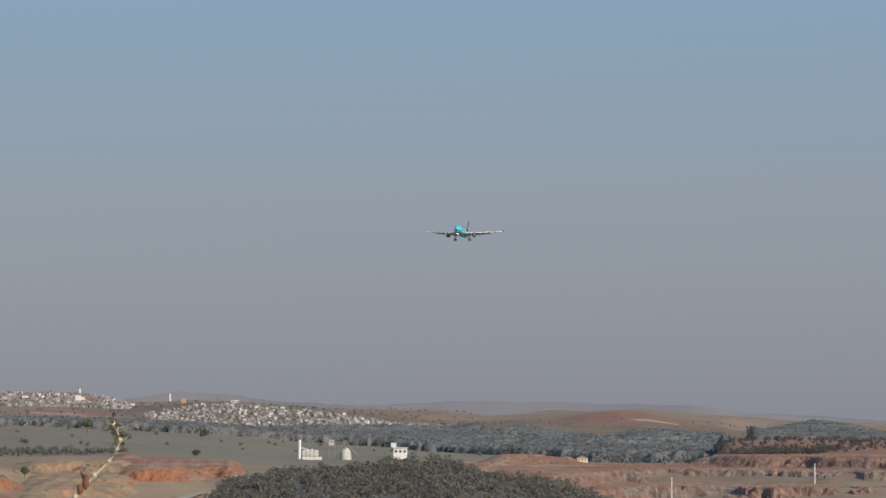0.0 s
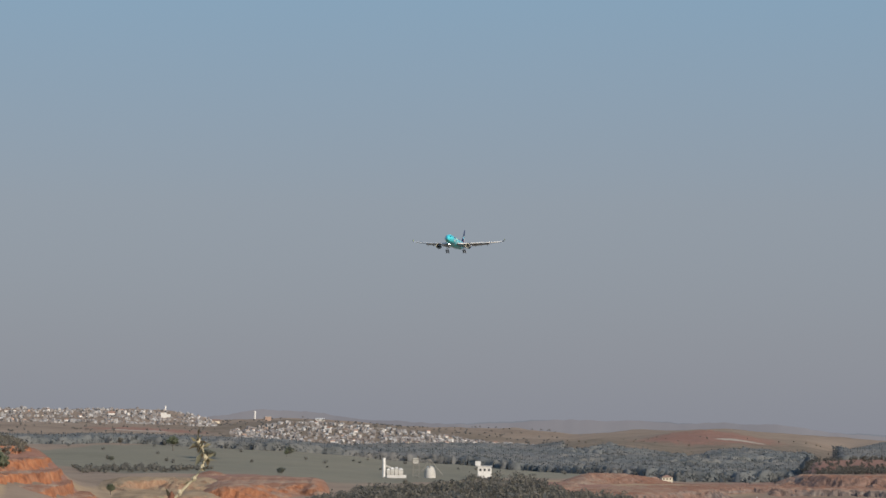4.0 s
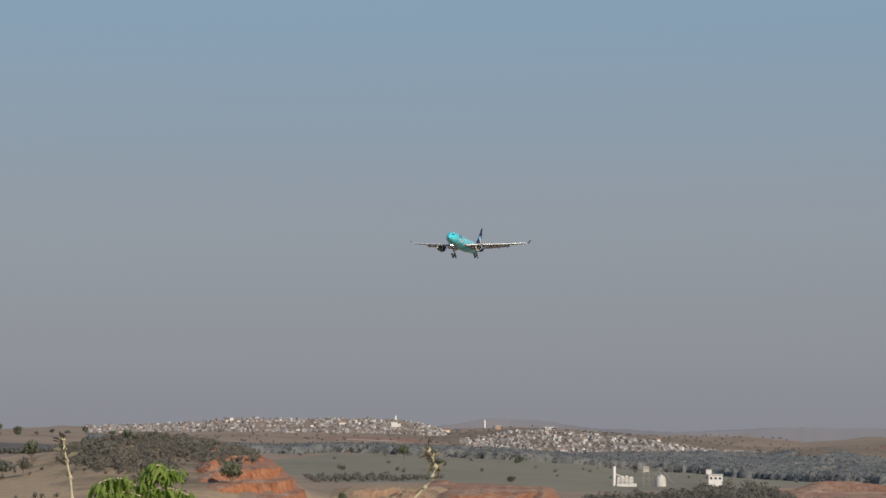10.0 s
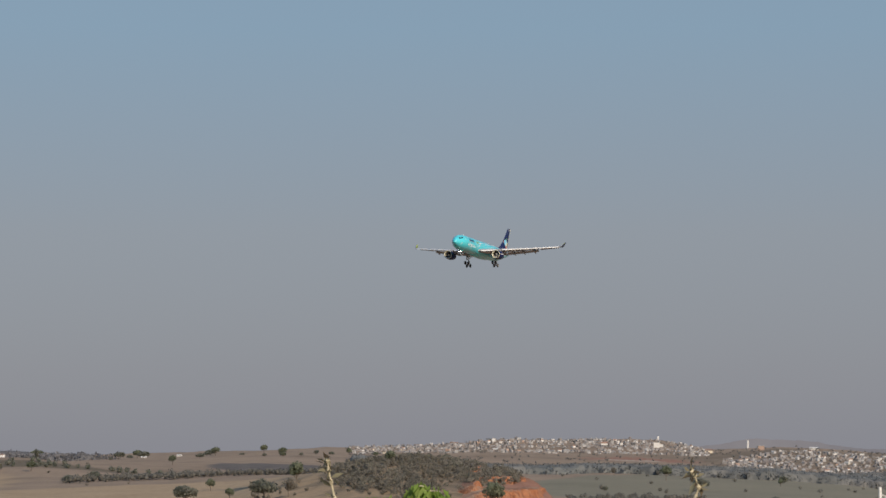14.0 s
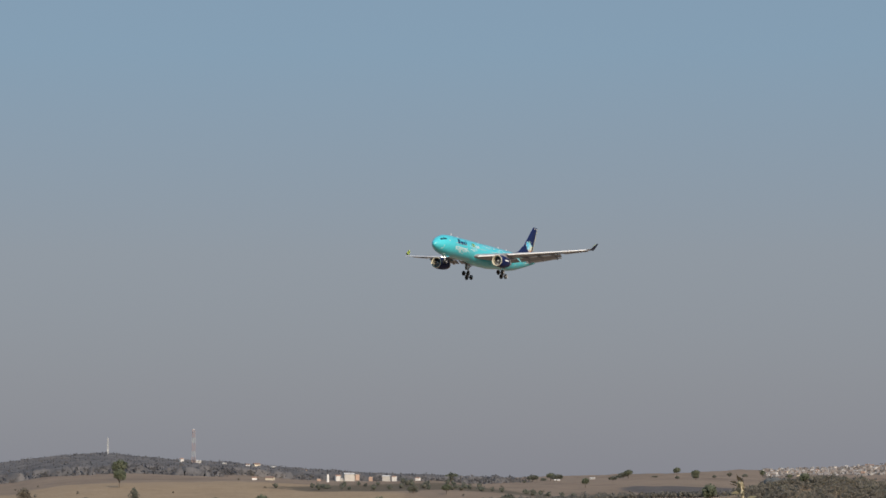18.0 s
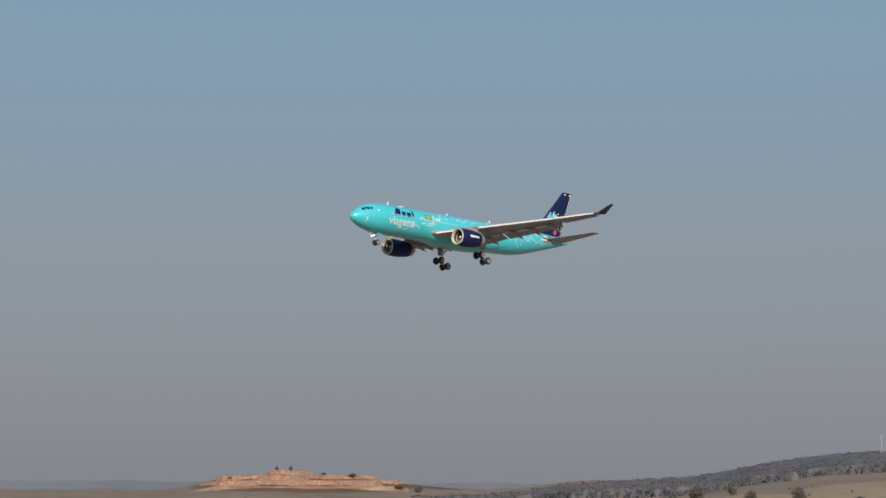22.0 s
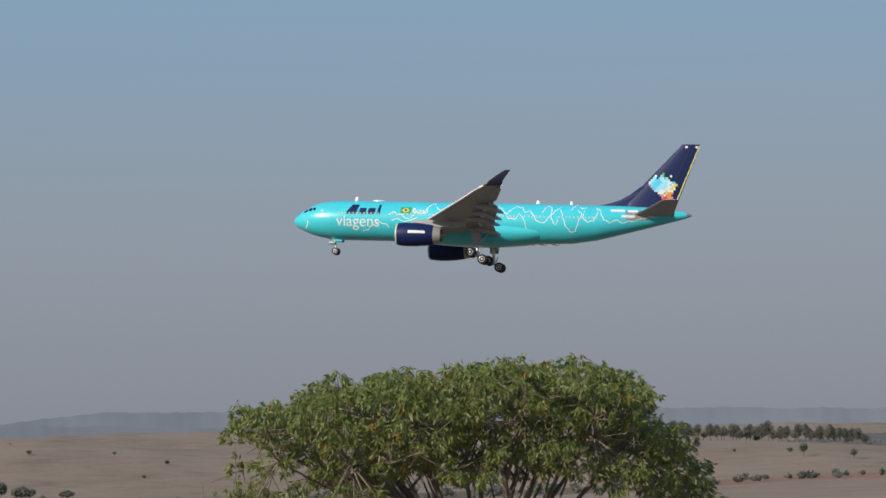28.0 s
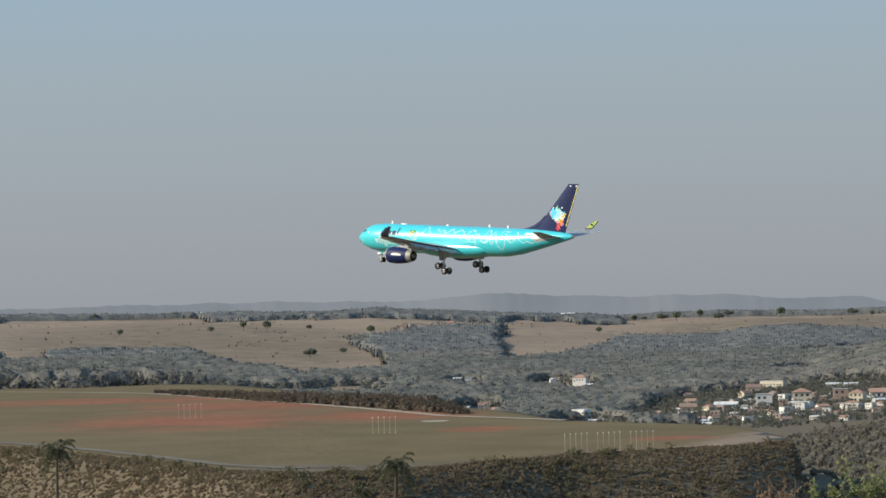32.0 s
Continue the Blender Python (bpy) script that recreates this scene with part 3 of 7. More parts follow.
OUTLINES = (((11.0, -1.85), (11.9, -1.7), (12.5, -1.05), (13.5, -.6), (14.5, -.85), (14.9, -1.4)), ((14.8, .45), (15.5, .95), (16.0, .45), (16.6, .6), (17.3, -.05), (18.3, .3), (18.8, 1.05), (19.5, .65), (20.0, .8), (20.7, 2.0), (21.4, 2.2), (21.9, 1.4), (22.5, 1.25)), ((29.5, 1.6), (30.4, 2.05), (31.1, 1.75), (31.7, 1.0), (32.3, .2), (33.1, .1), (33.7, 1.05), (34.3, .4), (34.9, -1.2), (35.6, -2.2)),)
OUTLINES += (((32.5, 1.6), (33.3, 2.1), (34.1, 1.95), (34.6, 1.15), (35.2, 1.45), (35.9, .65), (36.6, -.15), (37.4, -.3), (38.3, .85), (38.8, 1.5), (39.5, 2.0), (39.9, 1.0), (40.3, -.45), (41.0, -1.4), (41.8, -1.35), (42.2, -.1), (42.6, 1.15), (42.0, 1.7)), ((41.1, 1.6), (41.8, 2.5), (42.5, 1.9), (43.1, 2.05), (42.8, .6), (43.6, -.05), (44.4, .1), (44.9, 1.25), (44.6, 2.05), (45.2, 1.6), (45.7, .35), (46.6, -.1), (47.6, .4), (48.2, 0.0), (49.2, .45), (50, .3), (51, .75)),)
OUTLINES += (
    ((23.5, 1.5), (24.2, 2.1), (24.7, 1.4), (25.6, 1.9), (26.3, 1.2), (27.2, 1.6), (28.0, 2.2), (28.7, 1.3), (29.4, 1.6)),
    ((37.0, 1.2), (37.6, 2.2), (38.2, 2.0), (38.4, .4), (38.9, -.6), (39.3, .2)),
    ((30.0, .9), (30.8, .4), (31.3, 1.2), (32.0, .9), (32.6, 1.5)),
    ((15.3, -.4), (16.2, -.1), (17.0, -.5), (18.2, -.2), (19.0, .2)),
    ((51.2, .6), (52.0, 1.0), (52.8, .9)),
)
wob = random.Random(3)


def jagged(pts):
    """The drawing's uneven hand-drawn course."""
    out = []
    for (a, c), (d, e) in zip(pts, pts[1:]):
        k = max(1, round(math.hypot(d - a, e - c) / .45))
        out += [(a + (d - a) * i / k + wob.uniform(-.12, .12) * (i > 0), c + (e - c) * i / k + wob.uniform(-.16, .16) * (i > 0)) for i in range(k)]
    return out + [pts[-1]]


for side in (1, -1):
    for pts in OUTLINES:
        strip(jagged(pts), .10, WHITE, fuselage, "skyline_drawing", side, "thin white line drawing on turquoise", soften=0)
    strip(((2.6, -.45), (2.75, -.9), (2.5, -1.35), (2.2, -1.6)), .12, WHITE, fuselage, "nose_mark", side)
    # company lettering as plain blocks
    for a, b, zt, zb, lean in ((8.5, 10.0, 1.92, .50, .75), (10.35, 11.4, 1.42, .50, .12), (11.65, 12.75, 1.42, .50, .12), (13.05, 13.5, 1.95, .50, .15)):
        panel(((a + lean, zt), (b + lean * .4, zt), (b, zb), (a - lean * .2, zb)), NAVY, fuselage, "lettering_block", side, 4, "navy lettering block")
    # tail registration and small texts as plain bars
    for a, b, z in ((46.6, 48.6, 1.75), (49.0, 50.4, 1.7), (48.2, 50.0, .95)):
        panel(((a, z + .16), (b, z + .16), (b, z - .16), (a, z - .16)), WHITE, fuselage, "text_bar", side, 4)
    panel(((16.5, 1.62), (18.0, 1.62), (18.0, .72), (16.5, .72)), gloss("flag_green", (.05, .30, .06)), fuselage, "flag", side, 4, "green flag with yellow diamond")
    panel(((17.25, 1.54), (17.9, 1.17), (17.25, .80), (16.6, 1.17)), YELLOW, fuselage, "flag_diamond", side, 4, off=.022)
    panel(((17.25, 1.36), (17.5, 1.17), (17.25, .98), (17.0, 1.17)), NAVY, fuselage, "flag_disc", side, 3, off=.03)
    # cockpit panes
    for q in (((1.75, .95), (2.35, 1.28), (2.45, .82), (1.85, .62)), ((2.5, 1.3), (3.1, 1.42), (3.15, .92), (2.6, .84)), ((3.25, 1.42), (3.75, 1.38), (3.7, 1.0), (3.3, .94))):
        panel(q, GLASS, fuselage, "cockpit_pane", side, 4, "dark cockpit glass", off=.02)
    strip(((4.6, 1.0), (5.0, 1.2), (5.2, .8), (4.9, .6), (4.6, .9)), .12, WHITE, fuselage, "crest_mark", side)

# readable words on the sides
def lettering(text, size, s0, z0, label, stretch=1.0):
    word = bpy.data.curves.new("word", "FONT")
    word.body, word.size = text, size
    ob = bpy.data.objects.new("word", word)
    scene.collection.objects.link(ob)
    bpy.context.view_layer.update()
    for side in (1, -1):
        bm = bmesh.new()
        bm.from_mesh(ob.evaluated_get(bpy.context.evaluated_depsgraph_get()).to_mesh())
        bmesh.ops.subdivide_edges(bm, edges=[e for e in bm.edges if e.calc_length() > .5], cuts=3)
        far = max(v.co.x for v in bm.verts)
        for v in bm.verts:
            x = v.co.x if side > 0 else far - v.co.x
            v.co = skin(s0 + x * stretch, z0 + v.co.y, side, .022)
        part("lettering", bm, WHITE, fuselage, label, smooth=False)
    bpy.data.objects.remove(ob)


lettering("Brasil", 1.05, 18.2, .78, "white word on turquoise")
lettering("viagens", 2.25, 7.1, -1.25, "large white word on turquoise", 1.0)

# cabin windows
bm = bmesh.new()
q = [bm.verts.new(p) for p in ((0, -.12, -.17), (0, .12, -.17), (0, .12, .17), (0, -.12, .17))]
bm.faces.new(q)
pane_mesh = bpy.data.meshes.new("cabin_window")
bm.to_mesh(pane_mesh)
bm.free()
pane_mesh.materials.append(gloss("drawn_window_shade", (.60, .70, .70), .25))
for side in (1, -1):
    for s in np.arange(7.4, 45, .534):
        if any(abs(s - d) < .8 for d in (14.3, 25.5, 38.6)):
            continue
        p = skin(s, .55, side, .016)
        ob = new("cabin_window", pane_mesh)
        ob.parent = aircraft
        ob.matrix_basis = Matrix.Translation(p) @ pose(0, 0, 0, 0, -side * 11.2, 0)
        if s < 7.5:
            tagged(ob, "small pale cabin window with its shade drawn")

# aerials and pods on the crown
for s, h, w, l in ((9.2, .55, .08, .45), (35.8, .5, .08, .45), (40.6, .45, .08, .4), (47.4, .35, .08, .4), (24.5, .25, .1, .5), (12.5, .16, .7, 1.8)):
    r, c = hull(s)
    bm = loft([[body(s + l * (u - .5) * k + (1 - k) * .2, w * k * v, c + r - .1 + z) for u, v in ((0, 0), (.3, .5), (.7, .5), (1, 0), (.7, -.5), (.3, -.5))] for z, k in ((0, 1), (.1 + h * .6, .95), (.1 + h, .6))])
    part("aerial", bm, WHITE, fuselage, "white aerial on the crown")


# ---- wings ----
def foil(chord, thick, n=9):
    """A wing section, leading edge at 0: points (s, z)."""
    xs = [(1 - math.cos(math.pi * i / n)) / 2 for i in range(n + 1)]
    t = lambda x: 5 * thick * (.2969 * math.sqrt(x) - .126 * x - .3516 * x * x + .2843 * x ** 3 - .1036 * x ** 4)
    up = [(x * chord, (t(x) + .35 * thick * x * (1 - x)) * chord) for x in xs]
    lo = [(x * chord, (-.75 * t(x) + .35 * thick * x * (1 - x)) * chord) for x in xs[1:-1]]
    return up + lo[::-1]


def aerofoil(sections, side=1, turn=0.0):
    """Loft of sections (y, leading edge s, chord, z, thickness), drooped by turn degrees about the leading edge."""
    c, d = math.cos(radians(turn)), math.sin(radians(turn))
    return loft([[body(s0 + a * c + b * d, side * y, z - a * d + b * c) for a, b in foil(ch, th)] for y, s0, ch, z, th in sections])


def wing_at(y):
    """Leading edge, trailing edge and height of the wing at y."""
    le = np.interp(y, (0, 2.8, 29.0), (16.4, 18.2, 34.7))
    te = np.interp(y, (0, 2.8, 9.6, 29.0), (29.6, 29.8, 30.6, 37.0))
    return float(le), float(te), float(np.interp(y, (0, 2.8, 9.6, 20, 29.0), (-1.75, -1.65, -.8, .4, 1.6)))


MOSAIC = [gloss("mosaic_" + n, c, coat=.1) for n, c in (("cyan", (.10, .55, .80)), ("sky", (.35, .72, .85)), ("blue", (.03, .12, .55)), ("white", (.75, .78, .76)), ("yellow", (.75, .60, .12)), ("orange", (.75, .28, .06)), ("red", (.62, .06, .07)), ("pink", (.68, .22, .32)), ("green", (.16, .48, .16)))]
for side in (1, -1):
    secs = []
    for y in (1.5, 2.8, 6.0, 9.6, 15, 21, 26, 29.0):
        le, te, z = wing_at(y)
        secs.append((y, le, te - le, z, float(np.interp(y, (2.8, 9.6, 29), (.14, .115, .10)))))
    wing = part("wing", aerofoil(secs, side), WING, aircraft, "pale grey swept wing", sharp=50)
    # drooped slats
    for a, b in ((3.6, 8.4), (10.4, 16.25), (16.35, 22.05), (22.15, 28.4)):
        part("slat", aerofoil([(y, wing_at(y)[0] - .55, 1.35 - .012 * y, wing_at(y)[2] - .34, .27) for y in (a, b)], side, -22), SLAT, wing, "pale leading-edge slat")
    # flaps, drooped and run back
    for a, b, ca, cb in ((3.2, 9.2, 2.1, 2.1), (9.8, 15.0, 2.0, 1.75), (15.1, 20.6, 1.75, 1.4)):
        part("flap", aerofoil([(y, wing_at(y)[1] - .75, ch, wing_at(y)[2] - .2, .13) for y, ch in ((a, ca), (b, cb))], side, 20 if a < 5 else 25), WING, wing, "lowered grey flap")
    part("aileron", aerofoil([(y, wing_at(y)[1] - .9, 1.05, wing_at(y)[2] - .08, .12) for y in (21.4, 27.6)], side, 8), WING, wing)
    # pale strips added for the light showing through the slots before the flaps
    for a, b in ((3.6, 5.6), (7.2, 8.9), (10.2, 11.2), (12.6, 14.6), (16.1, 18.4)):
        part("flap_vane", aerofoil([(y, wing_at(y)[1] - 1.15, .5, wing_at(y)[2] - .30, .2) for y in (a, b)], side, 14), SLAT, wing, "pale strip standing in for light through the flap slot")
    # flap-track fairings
    for y, l in ((6.4, 5.0), (11.9, 4.6), (15.4, 4.2), (19.2, 3.8)):
        le, te, z = wing_at(y)
        rings = []
        for u in np.linspace(0, 1, 10):
            s = te - l * .62 + l * u
            k = max(.04, math.sin(math.pi * min(1, u * .9 + .06)) ** .6)
            zz = z - .5 - max(0, u - .45) * 1.45
            rings.append([body(s, side * y + .27 * k * math.cos(a), zz + .42 * k * math.sin(a)) for a in (2 * math.pi * i / 12 for i in range(12))])
        part("flap_fairing", loft(rings), WING, wing, "grey canoe-shaped fairing")
    # winglet, navy outside and flag colours inside
    wl_s = [(34.75, 2.25, 28.95, 1.42), (35.35, 1.85, 29.35, 2.0), (36.4, 1.35, 29.6, 2.75), (37.5, .8, 29.8, 3.4)]
    rings = [[body(s0 + a, side * (y + .5 * b), z + .3 * b) for a, b in foil(ch, .1)] for s0, ch, y, z in wl_s]
    winglet = part("winglet", loft(rings), TIP, wing, "upturned dark navy winglet", sharp=60)
    bm = bmesh.new()
    rows = [[bm.verts.new(body(s0 + ch * u, side * (y - .12), z + .05)) for u in (.06, .5, .94)] for s0, ch, y, z in ((35.45, 1.8, 29.35, 2.05), (36.4, 1.35, 29.58, 2.75), (37.45, .85, 29.76, 3.35))]
    for u, v in zip(rows, rows[1:]):
        for i in (0, 1):
            bm.faces.new((u[i], u[i + 1], v[i + 1], v[i]))
    part("winglet_flag", bm, plain("flag_yellow_green", (.34, .44, .06), .8), winglet, "yellow-green flag on the inner face")
    bm = bmesh.new()
    bmesh.ops.create_circle(bm, cap_ends=True, segments=14, radius=.3, matrix=Matrix.Translation(body(36.95, side * 29.33, 2.62)) @ pose(0, 0, 0, 0, 90 - side * -18, 0))
    part("flag_disc", bm, NAVY, winglet, "dark disc")
    bm = loft([[body(28.9 + 8.1 + .25 * u, side * 29.0, 1.5 + h)for u in (-.5, .5)] + [body(37.0 + .25 * u, side * 28.9, 1.5 + h) for u in (.5, -.5)] for h in (-.05, .1)])
    part("tip_lamp", bm, WHITE, wing)

# ---- engines ----
def turned_body(profile, s0, y, z, n=32, ends=False, tilt=0.0):
    return loft([[body(s0 + s, y + r * math.cos(a), z + r * math.sin(a) - tilt * s) for a in (2 * math.pi * i / n for i in range(n))] for s, r in profile], ends=ends)


for side in (1, -1):
    ey, ez, es = side * 9.45, -3.05, 18.0
    nacelle = part("engine", turned_body(((.22, 1.53), (.7, 1.61), (1.6, 1.66), (2.8, 1.64), (4.0, 1.54), (4.9, 1.40), (5.35, 1.31)), es, ey, ez), NAVY, aircraft, "navy engine nacelle under the wing", sharp=60)
    part("inlet_lip", turned_body(((1.15, 1.2), (.5, 1.22), (.18, 1.28), (.04, 1.36), (0, 1.43), (.05, 1.49), (.12, 1.515), (.22, 1.53)), es, ey, ez), LIP, nacelle, "thin cream inlet lip")
    part("inlet_duct", turned_body(((.5, 1.215), (1.3, 1.2), (1.32, .05)), es, ey, ez), DARK, nacelle)
    part("nozzle", turned_body(((5.35, 1.31), (5.9, 1.16), (6.35, 1.02), (6.3, .96), (5.5, 1.0)), es, ey, ez), NOZZLE, nacelle, "light metal exhaust nozzle")
    part("exhaust_cone", turned_body(((5.4, .99), (5.6, .6), (6.5, .42), (7.0, .1)), es, ey, ez, 20), DULL, nacelle)
    part("spinner", turned_body(((.55, .02), (.7, .16), (.95, .30), (1.28, .38)), es, ey, ez, 20), RIM, nacelle)
    bm = bmesh.new()
    for k in range(22):
        a = 2 * math.pi * k / 22
        vs = [bm.verts.new(body(es + ds, ey + r * math.cos(a + da), ez + r * math.sin(a + da))) for r, da, ds in ((.36, -.12, 1.18), (1.19, -.08, 1.0), (1.19, .12, 1.26), (.36, .1, 1.3))]
        bm.faces.new(vs)
    part("fan", bm, DULL, nacelle, "grey fan blades")
    le, te, wz = wing_at(9.45)
    part("pylon", loft([[body(s, ey + w * v, z) for v in (-1, 1) for z in ((zb, zt) if v < 0 else (zt, zb))] for s, w, zb, zt in ((19.6, .06, -1.5, -1.35), (21.0, .22, -1.7, -.95), (23.5, .26, -1.9, -1.0), (26.0, .24, -2.0, -1.15), (27.8, .05, -1.7, -1.3))]), WING, nacelle, "grey engine pylon")
    bm = bmesh.new()
    rows = []
    for s in np.linspace(1.9, 4.3, 6):
        r = float(np.interp(s, (1.6, 2.8, 4.0, 4.9), (1.66, 1.64, 1.54, 1.40))) + .015
        rows.append([bm.verts.new(body(es + s, ey + side * r * math.cos(a), ez + r * math.sin(a))) for a in (.26, .14, .02)])
    for u, v in zip(rows, rows[1:]):
        for i in (0, 1):
            bm.faces.new((u[i], u[i + 1], v[i + 1], v[i]))
    part("text_bar", bm, WHITE, nacelle, "white bar of small lettering")

# ---- tail ----
FIN_Z = (2.2, 3.2, 11.38)
fin_le = lambda z: float(np.interp(z, FIN_Z, (47.6, 48.5, 56.0)))
fin_te = lambda z: float(np.interp(z, FIN_Z, (55.3, 55.7, 58.6)))
fin = part("tail_fin", loft([[body(fin_le(z) + a, b, z) for a, b in foil(fin_te(z) - fin_le(z), .09)] for z in (1.9, 3.2, 5, 7, 9, 11.3, 11.45)]), NAVY, aircraft, "tall navy tail fin", sharp=60)
part("dorsal_fillet", loft([[body(s, w * k, z) for s, z, k in ((44.6, 2.62, .3), (46.3, 3.0, .5), (47.7, 3.5, .7), (49.0, 4.25, .8), (50.4, 5.35, 1), (52, 5.3, 1.3), (52, 2.3, 1.4), (46, 2.3, .8))] for w in (.2, -.2)]), NAVY, fin, smooth=False)


def fin_skin(s, z, side, off=.02):
    ch = fin_te(z) - fin_le(z)
    x = max(0, min(1, (s - fin_le(z)) / ch))
    t = 5 * .09 * (.2969 * math.sqrt(x) - .126 * x - .3516 * x * x + .2843 * x ** 3 - .1036 * x ** 4)
    t = t + .35 * .09 * x * (1 - x) if side > 0 else .75 * t - .35 * .09 * x * (1 - x)
    return body(s, side * (t * ch + off), z)


def fin_patch(corners, side, mat, name, label="", off=.025, n=3):
    c = np.array(corners, float)
    bm = bmesh.new()
    g = [[bm.verts.new(fin_skin(*((c[0] * (1 - u) + c[1] * u) * (1 - v) + (c[3] * (1 - u) + c[2] * u) * v), side, off)) for u in np.linspace(0, 1, n)] for v in np.linspace(0, 1, n)]
    for i in range(n - 1):
        for j in range(n - 1):
            bm.faces.new((g[i][j], g[i + 1][j], g[i + 1][j + 1], g[i][j + 1]))
    part(name, bm, mat, fin, label)


PATTERN = (
    ".......8........",
    "...3..18...3....",
    "..00.01181......",
    ".0000011111.....",
    "50000001113300..",
    "000000111130344.",
    ".5000111113344..",
    "..001111133443..",
    "...1113334333...",
    ".....33384555...",
    "......773555....",
    ".......766557...",
    ".......666572...",
    ".......676......",
    "......6667......",
    ".......66.......",
)
for side in (1, -1):
    fin_patch(((58.40, 11.3), (58.56, 11.3), (55.62, 3.4), (55.44, 3.4)), side, YELLOW, "rudder_stripe", "yellow stripe down the rudder edge", n=6)
    fin_patch(((57.3, 11.3), (57.4, 11.3), (54.0, 3.4), (53.9, 3.4)), side, DARK, "rudder_gap", n=6)
    for i, line in enumerate(PATTERN):
        for j, ch in enumerate(line):
            if ch != ".":
                s, z = 51.55 + j * .27, 7.35 - i * .3
                fin_patch(((s, z), (s + .27, z), (s + .27, z - .3), (s, z - .3)), side, MOSAIC[int(ch)], "mosaic_square", off=.035, n=2)
    for y0, s0 in ((11.0, 56.5), (11.0, 57.9)):
        fin_patch(((s0, y0 + .2), (s0 + .35, y0 + .2), (s0 + .35, y0 - .1), (s0, y0 - .1)), side, WHITE, "fin_mark", n=2)
    secs = [(.3, 48.9, 6.4, 1.10, .1), (4, 51.6, 4.4, 1.62, .1), (8.9, 55.0, 2.1, 2.45, .09), (9.15, 55.6, 1.4, 2.5, .07)]
    panel(((48.7, 1.75), (51.9, 2.0), (52.3, .55), (48.9, .35)), DULL, fuselage, "tailplane_plate", side, 6, "bare metal plate round the tailplane root")
    part("tailplane", aerofoil(secs, side), WING, aircraft, "grey horizontal tailplane", sharp=50)


# ---- landing gear ----
def tube(a, b, r, n=12, bm=None):
    a, b = Vector(a), Vector(b)
    q = (b - a).to_track_quat("Z", "Y").to_matrix()
    return loft([[p + q @ Vector((r * math.cos(t), r * math.sin(t), 0)) for t in (2 * math.pi * i / n for i in range(n))] for p in (a, b)], bm=bm)


def wheel(s, y, z, r, w, parent, out):
    n = 24
    prof = ((-.5, .62), (-.5, .82), (-.42, .93), (-.25, .995), (0, 1.0), (.25, .995), (.42, .93), (.5, .82), (.5, .62))
    bm = loft([[body(s + r * k * math.cos(a), y + w * u, z + r * k * math.sin(a)) for a in (2 * math.pi * i / n for i in range(n))] for u, k in prof], ends=True)
    wh = part("wheel", bm, RUBBER, parent, "black rubber tyre")
    prof = ((.51, .6), (.56, .5), (.44, .42), (.44, .22), (.56, .18), (.58, .02))
    bm = loft([[body(s + r * k * math.cos(a), y + out * w * u, z + r * k * math.sin(a)) for a in (2 * math.pi * i / n for i in range(n))] for u, k in prof], ends=False)
    part("hub", bm, RIM, wh, "pale metal hub")


for side in (1, -1):
    by, bz, bs = side * 5.42, -5.45, 28.65
    gear = part("main_gear", tube(body(28.3, side * 4.7, -1.4), body(bs, by, bz + .1), .2), RIM, aircraft, "main landing gear leg with four-wheel bogie")
    part("piston", tube(body(28.5, side * 5.2, -3.9), body(bs, by, bz), .13), METAL, gear)
    part("side_stay", tube(body(28.0, side * 2.6, -2.2), body(28.45, side * 5.0, -3.5), .1), RIM, gear)
    part("drag_stay", tube(body(30.2, side * 4.6, -1.8), body(28.5, side * 5.2, -4.0), .08), RIM, gear)
    part("torque_link", tube(body(29.1, by, -4.4), body(28.9, by, -5.2), .07), DULL, gear)
    tilt = radians(29)
    ax = [(bs + k * .99 * math.cos(tilt), bz - k * .99 * math.sin(tilt)) for k in (-1, 1)]
    part("bogie_beam", tube(body(ax[0][0], by, ax[0][1]), body(ax[1][0], by, ax[1][1]), .17), DULL, gear)
    for s, z in ax:
        part("axle", tube(body(s, by - .9, z), body(s, by + .9, z), .09), DULL, gear)
        for k in (-1, 1):
            wheel(s, by + k * .7, z, .69, .5, gear, k)
    bm = loft([[body(s, side * (5.75 + h), z) for s, z in ((27.6, -1.5), (29.3, -1.5), (29.1, -3.9), (27.9, -3.9))] for h in (0, .06)])
    part("gear_door", bm, WING, gear, "pale grey gear door", smooth=False)
gear = part("nose_gear", tube(body(6.2, 0, -2.3), body(6.54, 0, -4.6), .12), RIM, aircraft, "nose landing gear leg with twin wheels")
part("drag_stay", tube(body(4.9, 0, -2.2), body(6.4, 0, -3.7), .07), RIM, gear)
part("axle", tube(body(6.54, -.5, -4.66), body(6.54, .5, -4.66), .07), DULL, gear)
for k in (-1, 1):
    wheel(6.54, k * .36, -4.66, .53, .38, gear, k)
    bm = loft([[body(s, k * (.55 + h), z) for s, z in ((6.0, -2.4), (7.6, -2.5), (7.5, -3.3), (6.2, -3.2))] for h in (0, .05)])
    part("gear_door", bm, TURQ, gear, "small turquoise door", smooth=False)
    part("lamp_can", turned_body(((-.5, .21), (0, .21), (.3, .15), (.34, .02)), 6.1, k * .3, -3.45, 16), RIM, gear)
    bm = bmesh.new()
    bmesh.ops.create_circle(bm, cap_ends=True, segments=16, radius=.15, matrix=Matrix.Translation(body(6.1, k * .3, -3.45)) @ pose(0, 0, 0, 90))
    part("landing_lamp", bm, LAMP, gear, "glowing landing lamp")
part("tail_boom", turned_body(((57.1, .33), (57.5, .2), (57.7, .05)), 0, 0, 1.44, 16), DULL, fuselage)

